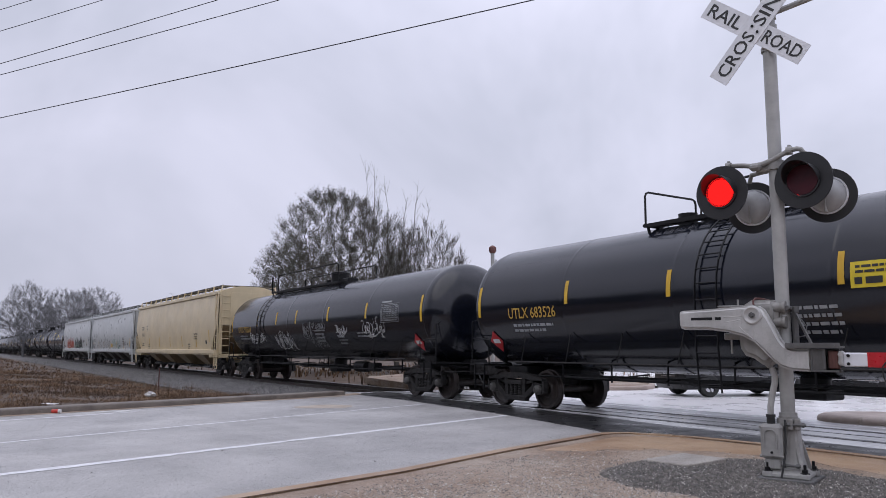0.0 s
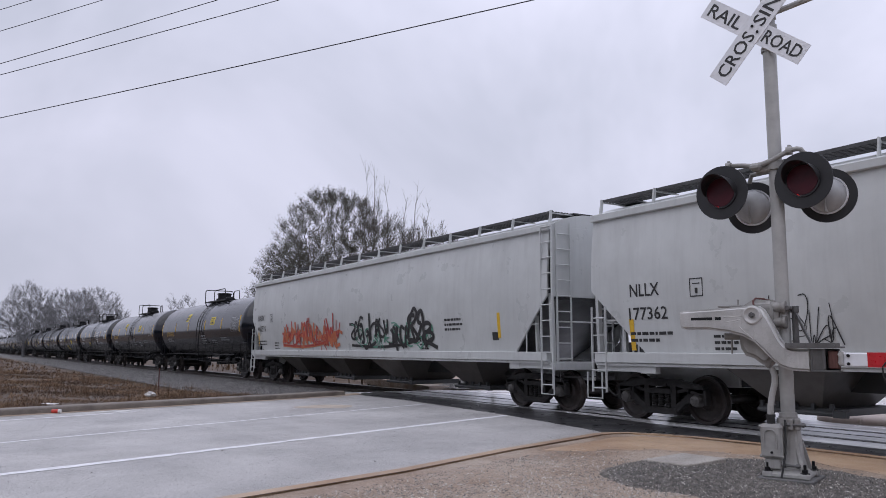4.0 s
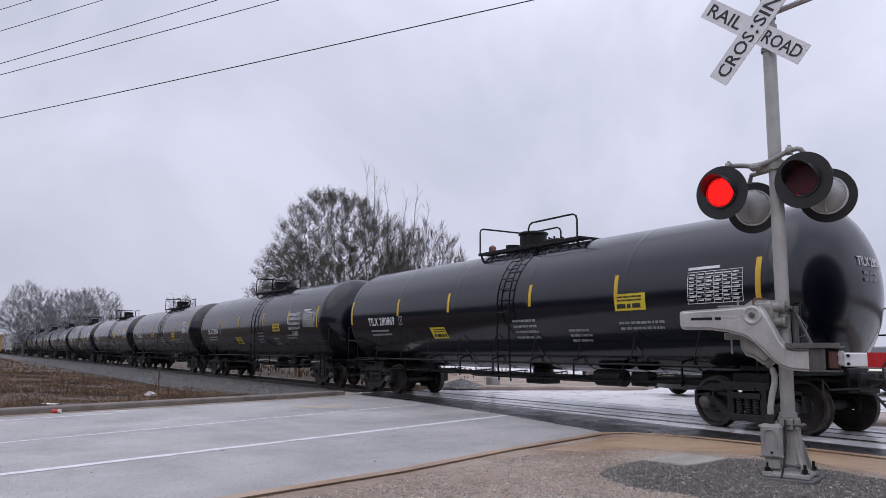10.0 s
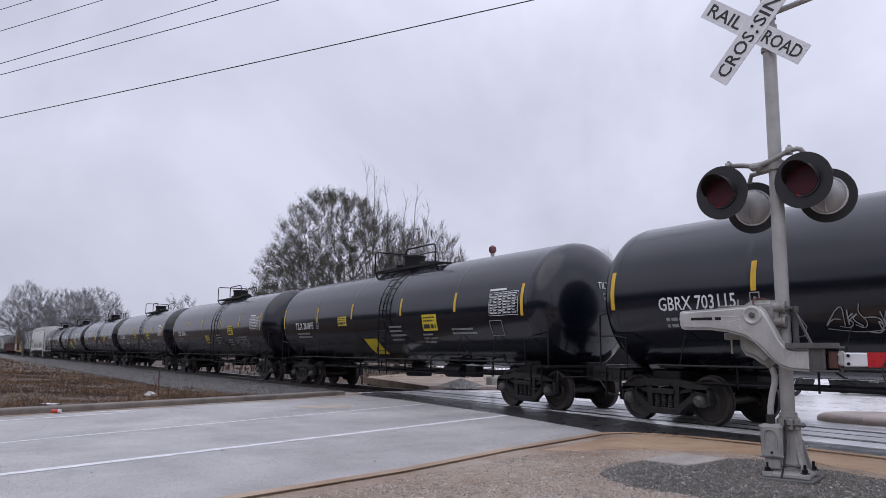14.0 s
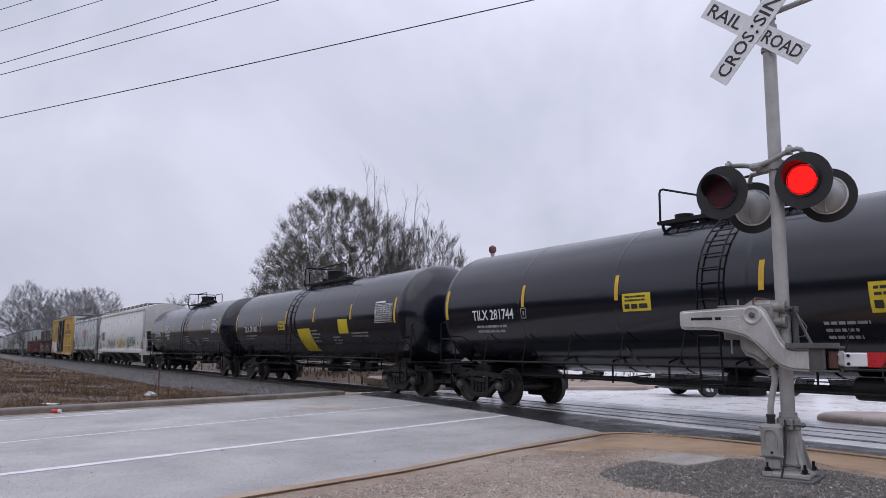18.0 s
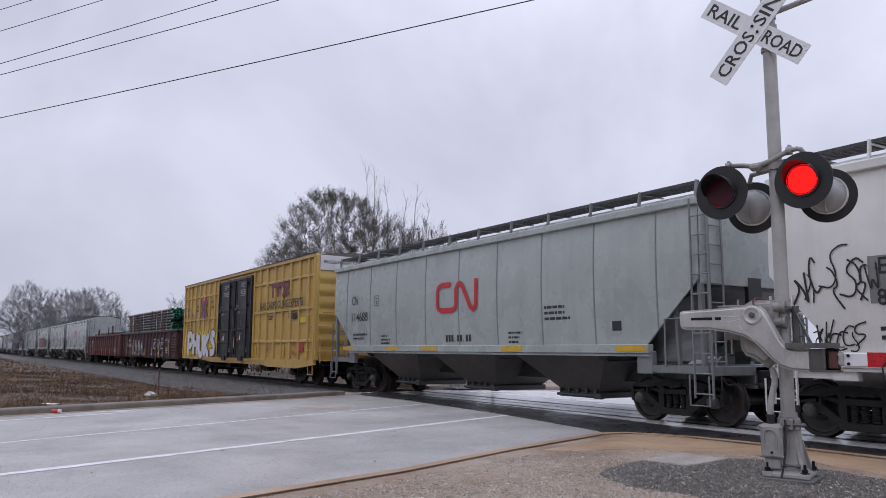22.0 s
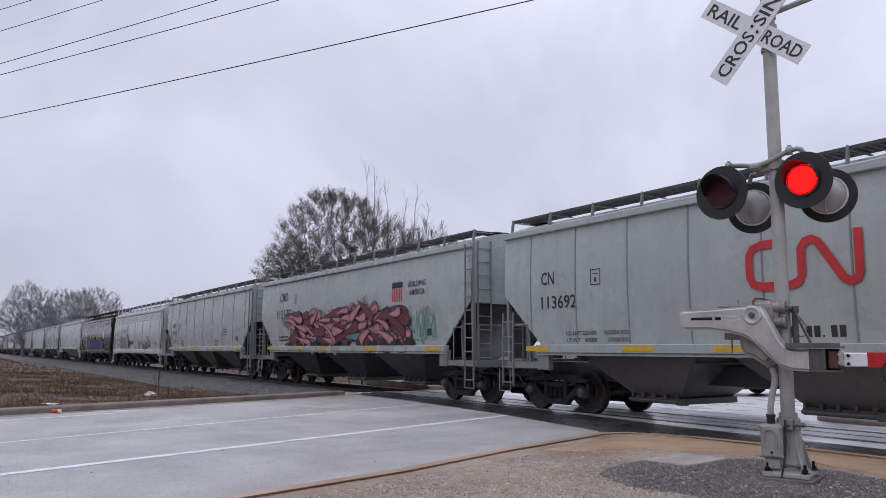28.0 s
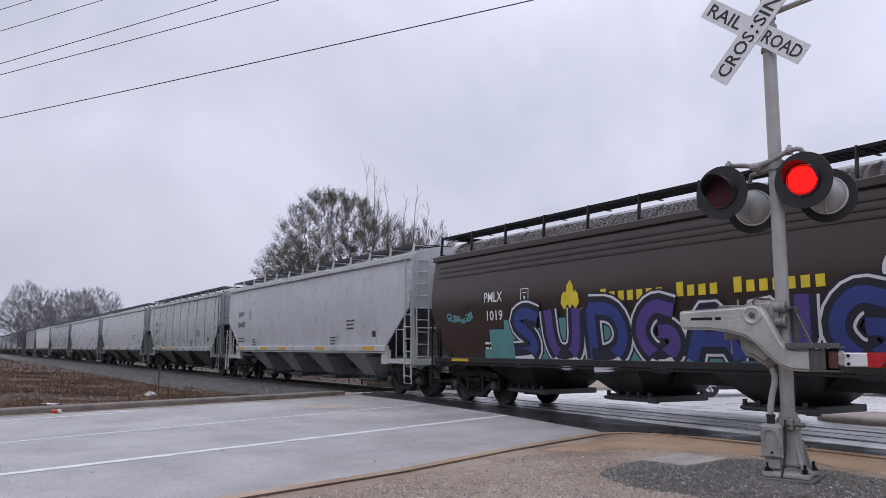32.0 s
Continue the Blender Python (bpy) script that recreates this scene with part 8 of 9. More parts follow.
    tagged(piece("graffiti", "boxcar_throw_red", throw_fn(0.50, 0.052), "graffiti_maroon", car), label="white bubble graffiti lettering with maroon outline", kind="stuff")
    tagged(piece("graffiti", "boxcar_throw", throw_fn(0.36, 0.058), "graffiti_white", car), label="white bubble graffiti lettering with maroon outline", kind="stuff")
    scrawl(car, near, 4.5, 5.15, 1.2, 1.75, "graffiti_red", 0.022, 21, 3)
    scrawl(car, near, 7.25, 8.0, 1.45, 1.8, "graffiti_red", 0.022, 22, 3)
    scrawl(car, near, 7.3, 8.1, 1.08, 1.42, "graffiti_red", 0.022, 24, 4)
    decal("graffiti", [(8.2, 8.6, 1.3, 1.62)], near, "graffiti_red", car, off=0.02)
    scrawl(car, near, 8.15, 8.62, 1.25, 1.62, "graffiti_maroon", 0.03, 23, 2)
    CARS.append((car, middle))
    return car


# ---- gondola cars with pipe loads ----
def gondola_car(number, middle, half, body, label, tall=2.5):
    hl, hw, z0 = 8.32, 1.52, 0.80
    posts = [-8.25, -6.65] + [-5.1 + 1.02 * k for k in range(11)] + [6.65, 8.25]
    car = thing("gondola_car", label, "gondola car", "gondola cars of the train")
    near = flat_side(-hw)

    def floor_fn(bm):
        box(bm, -hl, hl, -hw, hw, 1.02, 1.10)
    piece("floor", "gondola_floor", floor_fn, body, car)

    def side_fn(bm):
        box(bm, -hl, hl, -hw - 0.02, -hw + 0.04, z0, tall)
        # pressed horizontal ridges between the posts
        for k, (p, q) in enumerate(zip(posts, posts[1:])):
            if k in (1, len(posts) - 3):
                continue
            a, b = p + 0.2, q - 0.2
            for q in range(6):
                z = 1.28 + q * 0.165
                lo = [(-hw - 0.02, z - 0.06), (-hw - 0.075, z - 0.02), (-hw - 0.075, z + 0.02), (-hw - 0.02, z + 0.06)]
                prism(bm, lo, "x", a, b)
    for s in (0, 180):
        piece("side_wall", ("gondola_side", tall), side_fn, body, car, pose(0, 0, 0, 0, 0, s))

    def post_fn(bm):
        prism(bm, [(-0.10, -hw - 0.02), (-0.06, -hw - 0.12), (0.06, -hw - 0.12), (0.10, -hw - 0.02)], "z", z0, tall - 0.04)
    for x in posts:
        for s in (0, 180):
            piece("side_post", "gondola_post" + body, post_fn, body, car, pose(x if s == 0 else x, 0, 0, 0, 0, s))

    def rim_fn(bm):
        box(bm, -hl - 0.1, hl + 0.1, -hw - 0.14, -hw + 0.06, tall - 0.07, tall + 0.07, 0.02)
    for s in (0, 180):
        piece("top_rim", ("gondola_rim", tall), rim_fn, body, car, pose(0, 0, 0, 0, 0, s))

    def end_fn(bm):
        box(bm, hl - 0.04, hl + 0.04, -hw, hw, z0 + 0.05, tall, 0.01)
        for y in (-1.35, -0.5, 0.5, 1.35):
            box(bm, hl + 0.04, hl + 0.15, y - 0.07, y + 0.07, z0 + 0.05, tall, 0.015)
        for z in (1.25, 1.7, 2.1):
            box(bm, hl + 0.04, hl + 0.11, -hw, hw, z - 0.06, z + 0.06, 0.015)
        box(bm, hl - 0.1, hl + 0.16, -hw - 0.12, hw + 0.12, tall - 0.06, tall + 0.06, 0.02)
        for s in (-1, 1):
            for z in (1.1, 1.45, 1.8, 2.15):
                pipe(bm, [(hl - 0.55, s * (hw + 0.02), z), (hl - 0.55, s * (hw + 0.15), z), (hl - 0.1, s * (hw + 0.15), z), (hl - 0.1, s * (hw + 0.02), z)], 0.015)
    for s in (0, 180):
        piece("end_wall", ("gondola_end", tall), end_fn, body, car, pose(0, 0, 0, 0, 0, s))

    def spine_fn(bm):
        box(bm, -half + 0.62, half - 0.62, -0.33, 0.33, 0.66, 1.02, 0.02)
        prism(bm, [(-2.6, 0.80), (2.6, 0.80), (2.1, 0.56), (-2.1, 0.56)], "y", -0.4, 0.4)
        box(bm, 0.6, 1.2, -1.2, -0.8, 0.5, 0.78, 0.03)
        for s in (-1, 1):
            box(bm, s * 6.6 - 0.25, s * 6.6 + 0.25, -1.45, 1.45, 0.80, 1.0)
    piece("centre_sill", ("gondola_spine", half), spine_fn, "black_steel", car)
    running_gear(car, half, half - 2.0)
    letters("lettering", "MP", -5.92, 2.0, 0.46, 0.27, near, "stencil_white", car, off=0.09)
    letters("lettering", number, -5.75, 1.64, 1.08, 0.26, near, "stencil_white", car, "white painted car number", off=0.09)
    for x in (-4.45, -0.3, 1.82, 3.9):
        decal("reflective_stripe", [(x - 0.06, x + 0.06, 0.95, 1.45)], near, "yellow", car, "yellow reflective stripe", off=0.125)
    decal("reflective_stripe", [(6.36, 6.5, 0.98, 2.0)], near, "yellow", car, off=0.09)
    decal("reflective_stripe", [(-6.98, -6.84, 0.98, 1.9)], near, "yellow", car, off=0.09)
    decal("data_panel", [(5.6, 6.1, 1.12, 1.16), (5.6, 6.1, 1.42, 1.46), (5.6, 5.64, 1.16, 1.42), (6.06, 6.1, 1.16, 1.42), (5.83, 5.87, 1.16, 1.42), (5.64, 6.06, 1.27, 1.30)], near, "stencil_white", car, off=0.09)
    decal("small_lettering", text_lines(-hl + 1.3, -hl + 2.2, 1.2, 2, 0.05, 0.05, random.Random(5)), near, "stencil_gold", car, off=0.03)
    CARS.append((car, middle))
    return car, near


def pipe_load(middle, rows, x0, x1, z0, seed, label, stakes, straps):
    """Line pipes lying in a gondola; they travel with it."""
    load = thing("pipe_load", label, "steel pipes", "pipe loads")
    rnd = random.Random(seed)
    r, pitch = 0.088, 0.187
    L = round(x1 - x0, 2)

    def pipe_fn(bm):
        prof = [(-L / 2, r * 0.8), (-L / 2, r), (L / 2 - 0.5, r)]
        lathe(bm, [(-L / 2, 0.0)] + prof + [(L / 2 - 0.5, 0.0)], "x", 14)

    def collar_fn(bm):
        lathe(bm, [(L / 2 - 0.55, r * 0.9), (L / 2 - 0.55, r * 1.14), (L / 2 - 0.1, r * 1.14), (L / 2 - 0.1, r * 0.8), (L / 2 - 0.5, r * 0.78), (L / 2 - 0.5, 0.0)], "x", 14)

    def protector_fn(bm):
        lathe(bm, [(-L / 2 + 0.22, r * 0.9), (-L / 2 + 0.22, r * 1.1), (-L / 2 - 0.03, r * 1.1), (-L / 2 - 0.03, r * 0.7), (-L / 2 + 0.1, r * 0.7), (-L / 2 + 0.1, 0.0)], "x", 14)
    for k, n in enumerate(rows):
        for j in range(n):
            y = -1.3 + j * pitch * (2.6 / pitch) / max(n, 1) + rnd.uniform(-0.01, 0.01) + 0.06
            z = z0 + k * pitch * 0.97
            p = piece("pipe", ("line_pipe", L), pipe_fn, "pipe_black", load, ((x0 + x1) / 2 + rnd.choice((-0.7, -0.25, 0.0, 0.1, 0.2)) + rnd.uniform(-0.08, 0.08), y, z), "dark coated steel line pipe" if k + j == 0 else "")
            piece("collar", ("pipe_collar", L), collar_fn, "pipe_green", p, label="green threaded pipe collar" if k + j == 0 else "")
            piece("protector", ("pipe_protector", L), protector_fn, "pipe_green", p)
    top = z0 + (len(rows) - 1) * pitch * 0.97 + r

    def stake_fn(bm):
        prism(bm, [(-0.06, -0.05), (0.06, -0.05), (0.07, 0.04), (-0.05, 0.06)], "z", 0, 1.0)
    for x, y, z, h, tilt in stakes:
        piece("timber_stake", "stake", stake_fn, "stake_wood", load, Matrix.Translation((x, y, z)) @ pose(0, 0, 0, 0, tilt, 0) @ Matrix.Diagonal((0.8, 0.8, h, 1)), "slanting rust-brown stake")

    def strap_fn(bm):
        beam(bm, (0.10, -1.40, z0 - 0.15), (-0.05, -1.40, top), 0.012, 0.045)
        beam(bm, (0.03, -1.405, top + 0.015), (0.03, 1.40, top + 0.015), 0.05, 0.012)
    for x in straps:
        piece("tie_strap", ("strap", seed), strap_fn, "strap", load, (x, 0, 0), "white tie-down strap")
    CARS.append((load, middle))
    return load


# ---- make-up of the train, front to rear; middles along the track at 0 s ----
tank_car("UTLX", "683526", -8.34, gold=True, table="stencil_grey", plat=(-2.95, 1.15), hatch=-1.9, ladder_x=-0.75, placards=((2.3, 2.55, 0.8, 0.40, 0.0),), diamond=(-7.5, 1.62, "stencil_red"), label="black tank car with gold lettering and yellow reflective stripes")
tank_car("UTLX", "955511", -28.5, half=10.5, r=1.49, plat=(-5.6, 1.6), gold=True, table="stencil_grey", hatch=-0.3, ladder_x=-5.1, mark_x=-7.25, stripes=(-9.1, -5.5, -3.1, -0.9, 2.2, 5.3, 8.9),
         tags=((-6.6, -4.7, 1.65, 2.15, "stencil_white", 0.022, 31, 9), (-3.4, -1.5, 1.4, 2.15, "stencil_white", 0.018, 32, 14), (-0.2, 0.6, 1.8, 2.5, "stencil_grey", 0.022, 33, 6),
               (0.75, 1.85, 2.1, 2.42, "stencil_grey", 0.02, 34, 8), (0.4, 1.65, 1.45, 2.0, "stencil_grey", 0.018, 35, 9), (2.9, 3.8, 1.85, 2.3, "stencil_white", 0.022, 36, 6), (5.0, 6.4, 1.8, 2.4, "stencil_white", 0.02, 37, 7)),
         diamond=(8.4, 1.62, "stencil_red"), label="long black tank car covered in white graffiti tags")

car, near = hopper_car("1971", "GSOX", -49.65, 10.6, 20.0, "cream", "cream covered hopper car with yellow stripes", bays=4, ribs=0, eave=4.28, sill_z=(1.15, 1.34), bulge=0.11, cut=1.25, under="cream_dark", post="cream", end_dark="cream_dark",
           mark_pos=(-7.75, 2.55), hopper_z=0.36, accents=[("stripe", x, 1.5) for x in (-8.6, -5.8, -2.85, 0.0, 2.9, 6.0)] + [("stripe", 8.55, 1.75)])
car, near = hopper_car("177362", "NLLX", -70.75, 10.45, 19.6, "hopper_pale", "pale grey covered hopper car with black graffiti tags", bays=4, ribs=0, eave=4.22, sill_z=(1.15, 1.34), bulge=0.11, cut=1.4, mark_pos=(-8.25, 2.35),
           accents=[("stripe", x, 1.40) for x in (-8.7, -5.93, -3.2, 0.0, 2.9, 5.8)] + [("stripe", 8.3, 1.55)])
scrawl(car, near, -5.6, -4.5, 1.4, 2.4, "stencil_black", 0.022, 41, 4)
scrawl(car, near, -3.4, -0.1, 1.4, 2.6, "graffiti_navy", 0.028, 42, 8)
scrawl(car, near, 1.2, 4.6, 1.15, 2.5, "graffiti_green", 0.03, 43, 9)
scrawl(car, near, 5.3, 7.2, 1.6, 2.0, "stencil_black", 0.02, 44, 10)
decal("placard", [(0.29, 1.09, 1.5, 1.80)], near, "yellow", car, "orange-yellow safety notice")
car, near = hopper_car("460316", "NAHX", -92.2, 10.9, 20.4, "hopper_pale", "dirty pale covered hopper car with red and black graffiti", bays=4, ribs=0, eave=4.25, sill_z=(1.15, 1.34), bulge=0.11, cut=1.3, mark_pos=(-9.0, 2.5), accents=[("stripe", 8.3, 1.7), ("stripe", -9.4, 1.5)])
scrawl(car, near, -6.5, -1.2, 1.45, 2.6, "graffiti_red", 0.08, 45, 10)
scrawl(car, near, -6.5, -1.2, 1.45, 2.5, "graffiti_orange", 0.16, 47, 9)
scrawl(car, near, -0.1, 5.2, 1.42, 2.6, "stencil_black", 0.12, 46, 10)
scrawl(car, near, 0.3, 5.0, 1.42, 2.4, "graffiti_green", 0.05, 48, 8)

tank_car("UTLX", "683522", -112.1, plat=(-1.15, 2.8), gold=True, table="stencil_grey", placards=((-2.22, 3.17, 0.65, 0.41, 0.1), (3.13, 2.85, 0.75, 0.40, 0.0)), label="black tank car with gold lettering and yellow placards")
tank_car("UTLX", "683204", -130.7, plat=(-1.15, 2.8), gold=True, table="stencil_grey", placards=((-2.10, 3.10, 0.75, 0.38, 0.12), (3.28, 2.83, 0.76, 0.43, 0.0)), ladder_x=0.2, stripes=(-7.95, -4.72, -1.73, 1.58, 4.6, 7.6), label="black tank car with gold lettering and yellow placards")
tank_car("CBTX", "725858", -149.27, placards=((-1.88, 1.84, 0.85, 0.29, 0.0),), warn=2.93, ladder_x=0.35, stripes=(-7.95, -4.45, -1.95, 1.62, 4.5, 7.6), label="black tank car with white flammable-liquid warning")
tank_car("TILX", "281922", -167.97, placards=((-2.47, 2.37, 0.72, 0.29, 0.0), (3.44, 2.13, 0.82, 0.42, 0.0), (-0.36, 1.50, 0.8, 0.5, -0.25)), ladder_x=-1.2, stripes=(-7.95, -4.66, -1.8, 1.2, 4.2, 7.88), label="black tank car with white lettering and yellow placards")
tank_car("TILX", "280869", -186.7, placards=((-2.48, 1.87, 0.78, 0.31, -0.1), (4.88, 2.37, 0.84, 0.34, 0.0)), stripes=(-7.95, -4.75, -1.9, 1.67, 4.5, 7.85), label="black tank car with white lettering and data table")
tank_car("TILX", "728559", -205.38, placards=((-1.73, 1.79, 0.82, 0.32, -0.1), (3.38, 2.30, 0.80, 0.32, 0.0)), warn=5.42, label="black tank car with white warning lettering and yellow placards")
tank_car("TILX", "281926", -224.02, placards=((-1.46, 2.38, 0.80, 0.34, 0.0), (4.10, 2.14, 0.80, 0.46, 0.05)), tags=((-4.4, -2.9, 1.55, 2.25, "stencil_grey", 0.025, 51, 6),), diamond=(6.2, 1.95, "stencil_white"), label="black tank car with white lettering and a faint graffiti tag")
tank_car("GBRX", "703115", -242.66, placards=((2.60, 2.46, 0.72, 0.42, 0.0),), tags=((-3.4, -1.8, 1.7, 2.2, "stencil_grey", 0.02, 52, 6), (-0.6, 0.9, 2.4, 3.1, "stencil_grey", 0.02, 53, 5)), label="black tank car with yellow placard and faint graffiti")
tank_car("TILX", "281895", -261.35, placards=((-2.43, 2.37, 0.70, 0.32, 0.0), (3.40, 2.17, 0.78, 0.46, 0.0), (-0.37, 1.50, 0.9, 0.5, -0.2)), diamond=(6.6, 1.95, "stencil_white"), label="black tank car with white lettering and yellow placards")
tank_car("TILX", "281361", -280.05, placards=((3.4, 2.3, 0.8, 0.45, 0.0), (-0.6, 1.9, 0.7, 0.4, -0.15)), tags=((4.0, 6.0, 1.5, 2.0, "stencil_grey", 0.02, 54, 9),), label="black tank car with white lettering and yellow placards")
tank_car("TILX", "281878", -298.7, ladder_x=1.05, stripes=(-7.95, -4.4, -1.35, 2.3, 4.9, 7.7), placards=((-0.87, 2.36, 0.78, 0.36, 0.0), (3.4, 2.3, 0.8, 0.45, 0.0)), tags=((-4.0, -2.8, 1.8, 2.7, "stencil_grey", 0.016, 55, 6), (-4.7, -3.2, 1.75, 1.95, "stencil_white", 0.014, 56, 9)), label="black tank car with a faint chalked face drawing")
tank_car("TILX", "281744", -317.33, plat=(-1.0, 2.8), ladder_x=0.85, stripes=(-7.95, -4.6, -1.5, 1.9, 4.76, 7.7), placards=((-0.95, 2.36, 0.76, 0.36, 0.0), (4.09, 2.2, 0.76, 0.46, 0.0)), label="black tank car with white lettering and yellow placards")
tank_car("TILX", "281923", -336.0, placards=((-2.0, 2.36, 0.76, 0.34, 0.0), (0.52, 1.76, 1.25, 0.86, -0.2), (3.92, 2.2, 0.78, 0.5, 0.0)), ladder_x=-0.95, stripes=(-7.95, -4.5, -1.5, 1.35, 4.55, 7.7), label="black tank car with a large yellow patch and placards")
tank_car("CBTX", "725832", -354.6, placards=(), warn=-3.20, diamond=(7.0, 1.62, "stencil_white"), label="black tank car with white flammable-liquid warning")

car, near = hopper_car("860566", "ECUX", -374.33, 10.2, 18.8, "hopper_white", "dirty white covered hopper car with graffiti scrawls", bays=4, ribs=0, eave=4.22, sill_z=(1.15, 1.34), bulge=0.11, cut=1.1, under="under_grey", mark_pos=(-7.15, 2.42), post="hopper_white",
           accents=[("stripe", x, 1.38) for x in (-6.9, -4.6, 2.6, 5.9)] + [("stripe", 8.3, 1.4)])
scrawl(car, near, -8.9, -7.6, 2.05, 3.0, "stencil_black", 0.035, 61, 5)
scrawl(car, near, -8.7, -7.9, 1.4, 1.9, "stencil_black", 0.03, 66, 4)
decal("paint_patch", [(-7.75, -6.55, 2.1, 2.8)], near, "hopper_dull", car, "grey painted-out number panel", off=0.003)
scrawl(car, near, -5.3, -4.7, 1.7, 2.2, "stencil_black", 0.02, 67, 3)
scrawl(car, near, -4.5, -1.4, 1.4, 2.3, "stencil_black", 0.03, 62, 16)
scrawl(car, near, -0.4, 3.2, 1.4, 2.7, "graffiti_yellow", 0.02, 63, 10)
scrawl(car, near, -0.6, 3.2, 1.4, 2.2, "stencil_black", 0.018, 64, 16)
scrawl(car, near, 3.4, 6.5, 1.6, 2.4, "graffiti_green", 0.06, 65, 10)
scrawl(car, near, 3.4, 4.4, 1.4, 1.8, "stencil_black", 0.025, 68, 5)
decal("placard", [(0.2, 1.0, 1.5, 1.80)], near, "placard", car, "yellow safety notice")
SILLS = [("sill", x, 0) for x in (-6.7, -3.6, -1.4, 2.4, 6.3)]
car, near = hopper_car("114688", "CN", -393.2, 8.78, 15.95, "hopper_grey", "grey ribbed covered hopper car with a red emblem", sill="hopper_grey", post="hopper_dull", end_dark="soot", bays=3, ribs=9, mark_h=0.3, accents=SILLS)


def wave_mark(car, near, x, z, s):
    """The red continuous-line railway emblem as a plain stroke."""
    def fn(bm):
        pts = [(-0.35, 0.5), (-0.85, 0.5), (-1.05, 0.42), (-1.12, 0.25), (-1.12, -0.25), (-1.05, -0.42), (-0.85, -0.5), (-0.28, -0.5), (-0.12, -0.44), (-0.05, -0.3),
               (-0.05, 0.32), (0.03, 0.46), (0.16, 0.5), (0.28, 0.42), (0.72, -0.42), (0.84, -0.5), (0.96, -0.45), (1.0, -0.32), (1.0, 0.62)]
        ribbon(bm, [(x + u * s * 0.94, z + v * s * 0.74) for u, v in pts], 0.15 * s, near, 0.028)
    piece("emblem", ("emblem", car.name), fn, "stencil_red", car, label="red continuous-line railway emblem")
    decal("address_lettering", [(x - 0.62 + k * 0.14, x - 0.62 + k * 0.14 + (0.10 if k not in (3, 6) else 0.03), 1.62, 1.80 if k not in (3, 6) else 1.65) for k in range(9)], near, "stencil_black", car)


wave_mark(car, near, -0.05, 2.82, 0.95)
box_car(-412.54)
car, near = gondola_car("641726", -432.1, 9.24, "gondola_brown", "dark rusty brown gondola car loaded with stacked pipe")
proud = lambda u, v, o: near(u, v, o + 0.085)
for k in range(4):
    scrawl(car, proud, -4.9 + k * 1.02, -4.25 + k * 1.02, 1.15, 2.15, "stencil_white", 0.035, 70 + k, 3)
scrawl(car, proud, -4.9, -0.6, 0.95, 1.25, "stencil_grey", 0.04, 79, 6)
BLOCK = {"E": [[(1, 1), (0.05, 1), (0, 0.92), (0, 0.08), (0.05, 0), (1, 0)], [(0.05, 0.62), (0.8, 0.62)], [(0.05, 0.46), (0.8, 0.46)]], "M": [[(0, 0), (0, 1), (0.25, 1), (0.5, 0.5), (0.75, 1), (1, 1), (1, 0)], [(0.25, 0), (0.25, 0.6)], [(0.75, 0), (0.75, 0.6)]]}
for k, ch in enumerate("EME"):
    def block_fn(bm, k=k, ch=ch):
        for q, st in enumerate(BLOCK[ch]):
            ribbon(bm, [(2.2 + k * 1.03 + u * 0.55, 1.40 + v * 0.62) for u, v in st], 0.045, proud, 0.004 + 0.001 * q)
    piece("graffiti", ("block", k), block_fn, "stencil_white", car, label="white outlined block letter")
scrawl(car, lambda u, v, o: near(u, v, o + 0.03), 1.2, 5.1, 0.92, 1.22, "stencil_white", 0.03, 78, 10)
scrawl(car, lambda u, v, o: near(u, v, o + 0.03), 5.3, 6.3, 1.8, 2.12, "stencil_white", 0.02, 77, 5)
pipe_load(-432.2, (14, 14, 14, 14, 14, 14, 14, 14, 14, 13, 11), -7.9, 6.3, 2.06, 3, "stacked dark line pipes with green collars and white straps",
          [(x, -1.44, 2.2, 1.75, t) for x, t in ((-6.4, -16), (-5.0, -17), (-3.4, -12), (0.62, -3), (2.66, -21), (4.2, -22))], (-6.0, -3.84, -2.38, 1.8, 3.14, 4.76))
car, near = gondola_car("642111", -450.2, 8.95, "gondola_red", "oxide-red gondola car with a low load of pipe")
letters("lettering", "G-100-47", 5.75, 0.98, 0.6, 0.12, near, "stencil_gold", car, off=0.03)
pipe_load(-450.2, (12, 11, 3), -7.4, 7.6, 2.36, 8, "low layer of dark line pipes with green collars",
          [(-3.9, -1.42, 2.4, 0.72, 12), (-3.45, -1.42, 2.4, 0.75, 8), (1.45, -1.42, 2.4, 0.82, 0), (3.35, -1.42, 2.4, 0.92, -14), (3.5, -1.40, 2.4, 0.88, -6), (6.0, 1.3, 2.4, 0.75, 0), (-0.6, 1.3, 2.4, 0.6, 0)], (-6.4, -4.4, -2.9, -2.2, -0.7, 1.1, 3.2))
car, near = hopper_car("115041", "CN", -468.05, 8.86, 16.3, "hopper_grey", "pale grey horizontally ribbed hopper car with a red emblem", sill="hopper_grey", post="hopper_dull", end_dark="soot", bays=3, ribs=0, grooves=2, mark_h=0.3, accents=SILLS)
wave_mark(car, near, -0.35, 2.85, 0.88)
car, near = hopper_car("113692", "CN", -485.6, 8.7, 16.0, "hopper_grey", "grey ribbed covered hopper car with a red emblem", sill="hopper_grey", post="hopper_dull", end_dark="soot", bays=3, ribs=10, mark_h=0.3, accents=SILLS)
wave_mark(car, near, 0.0, 2.82, 0.96)
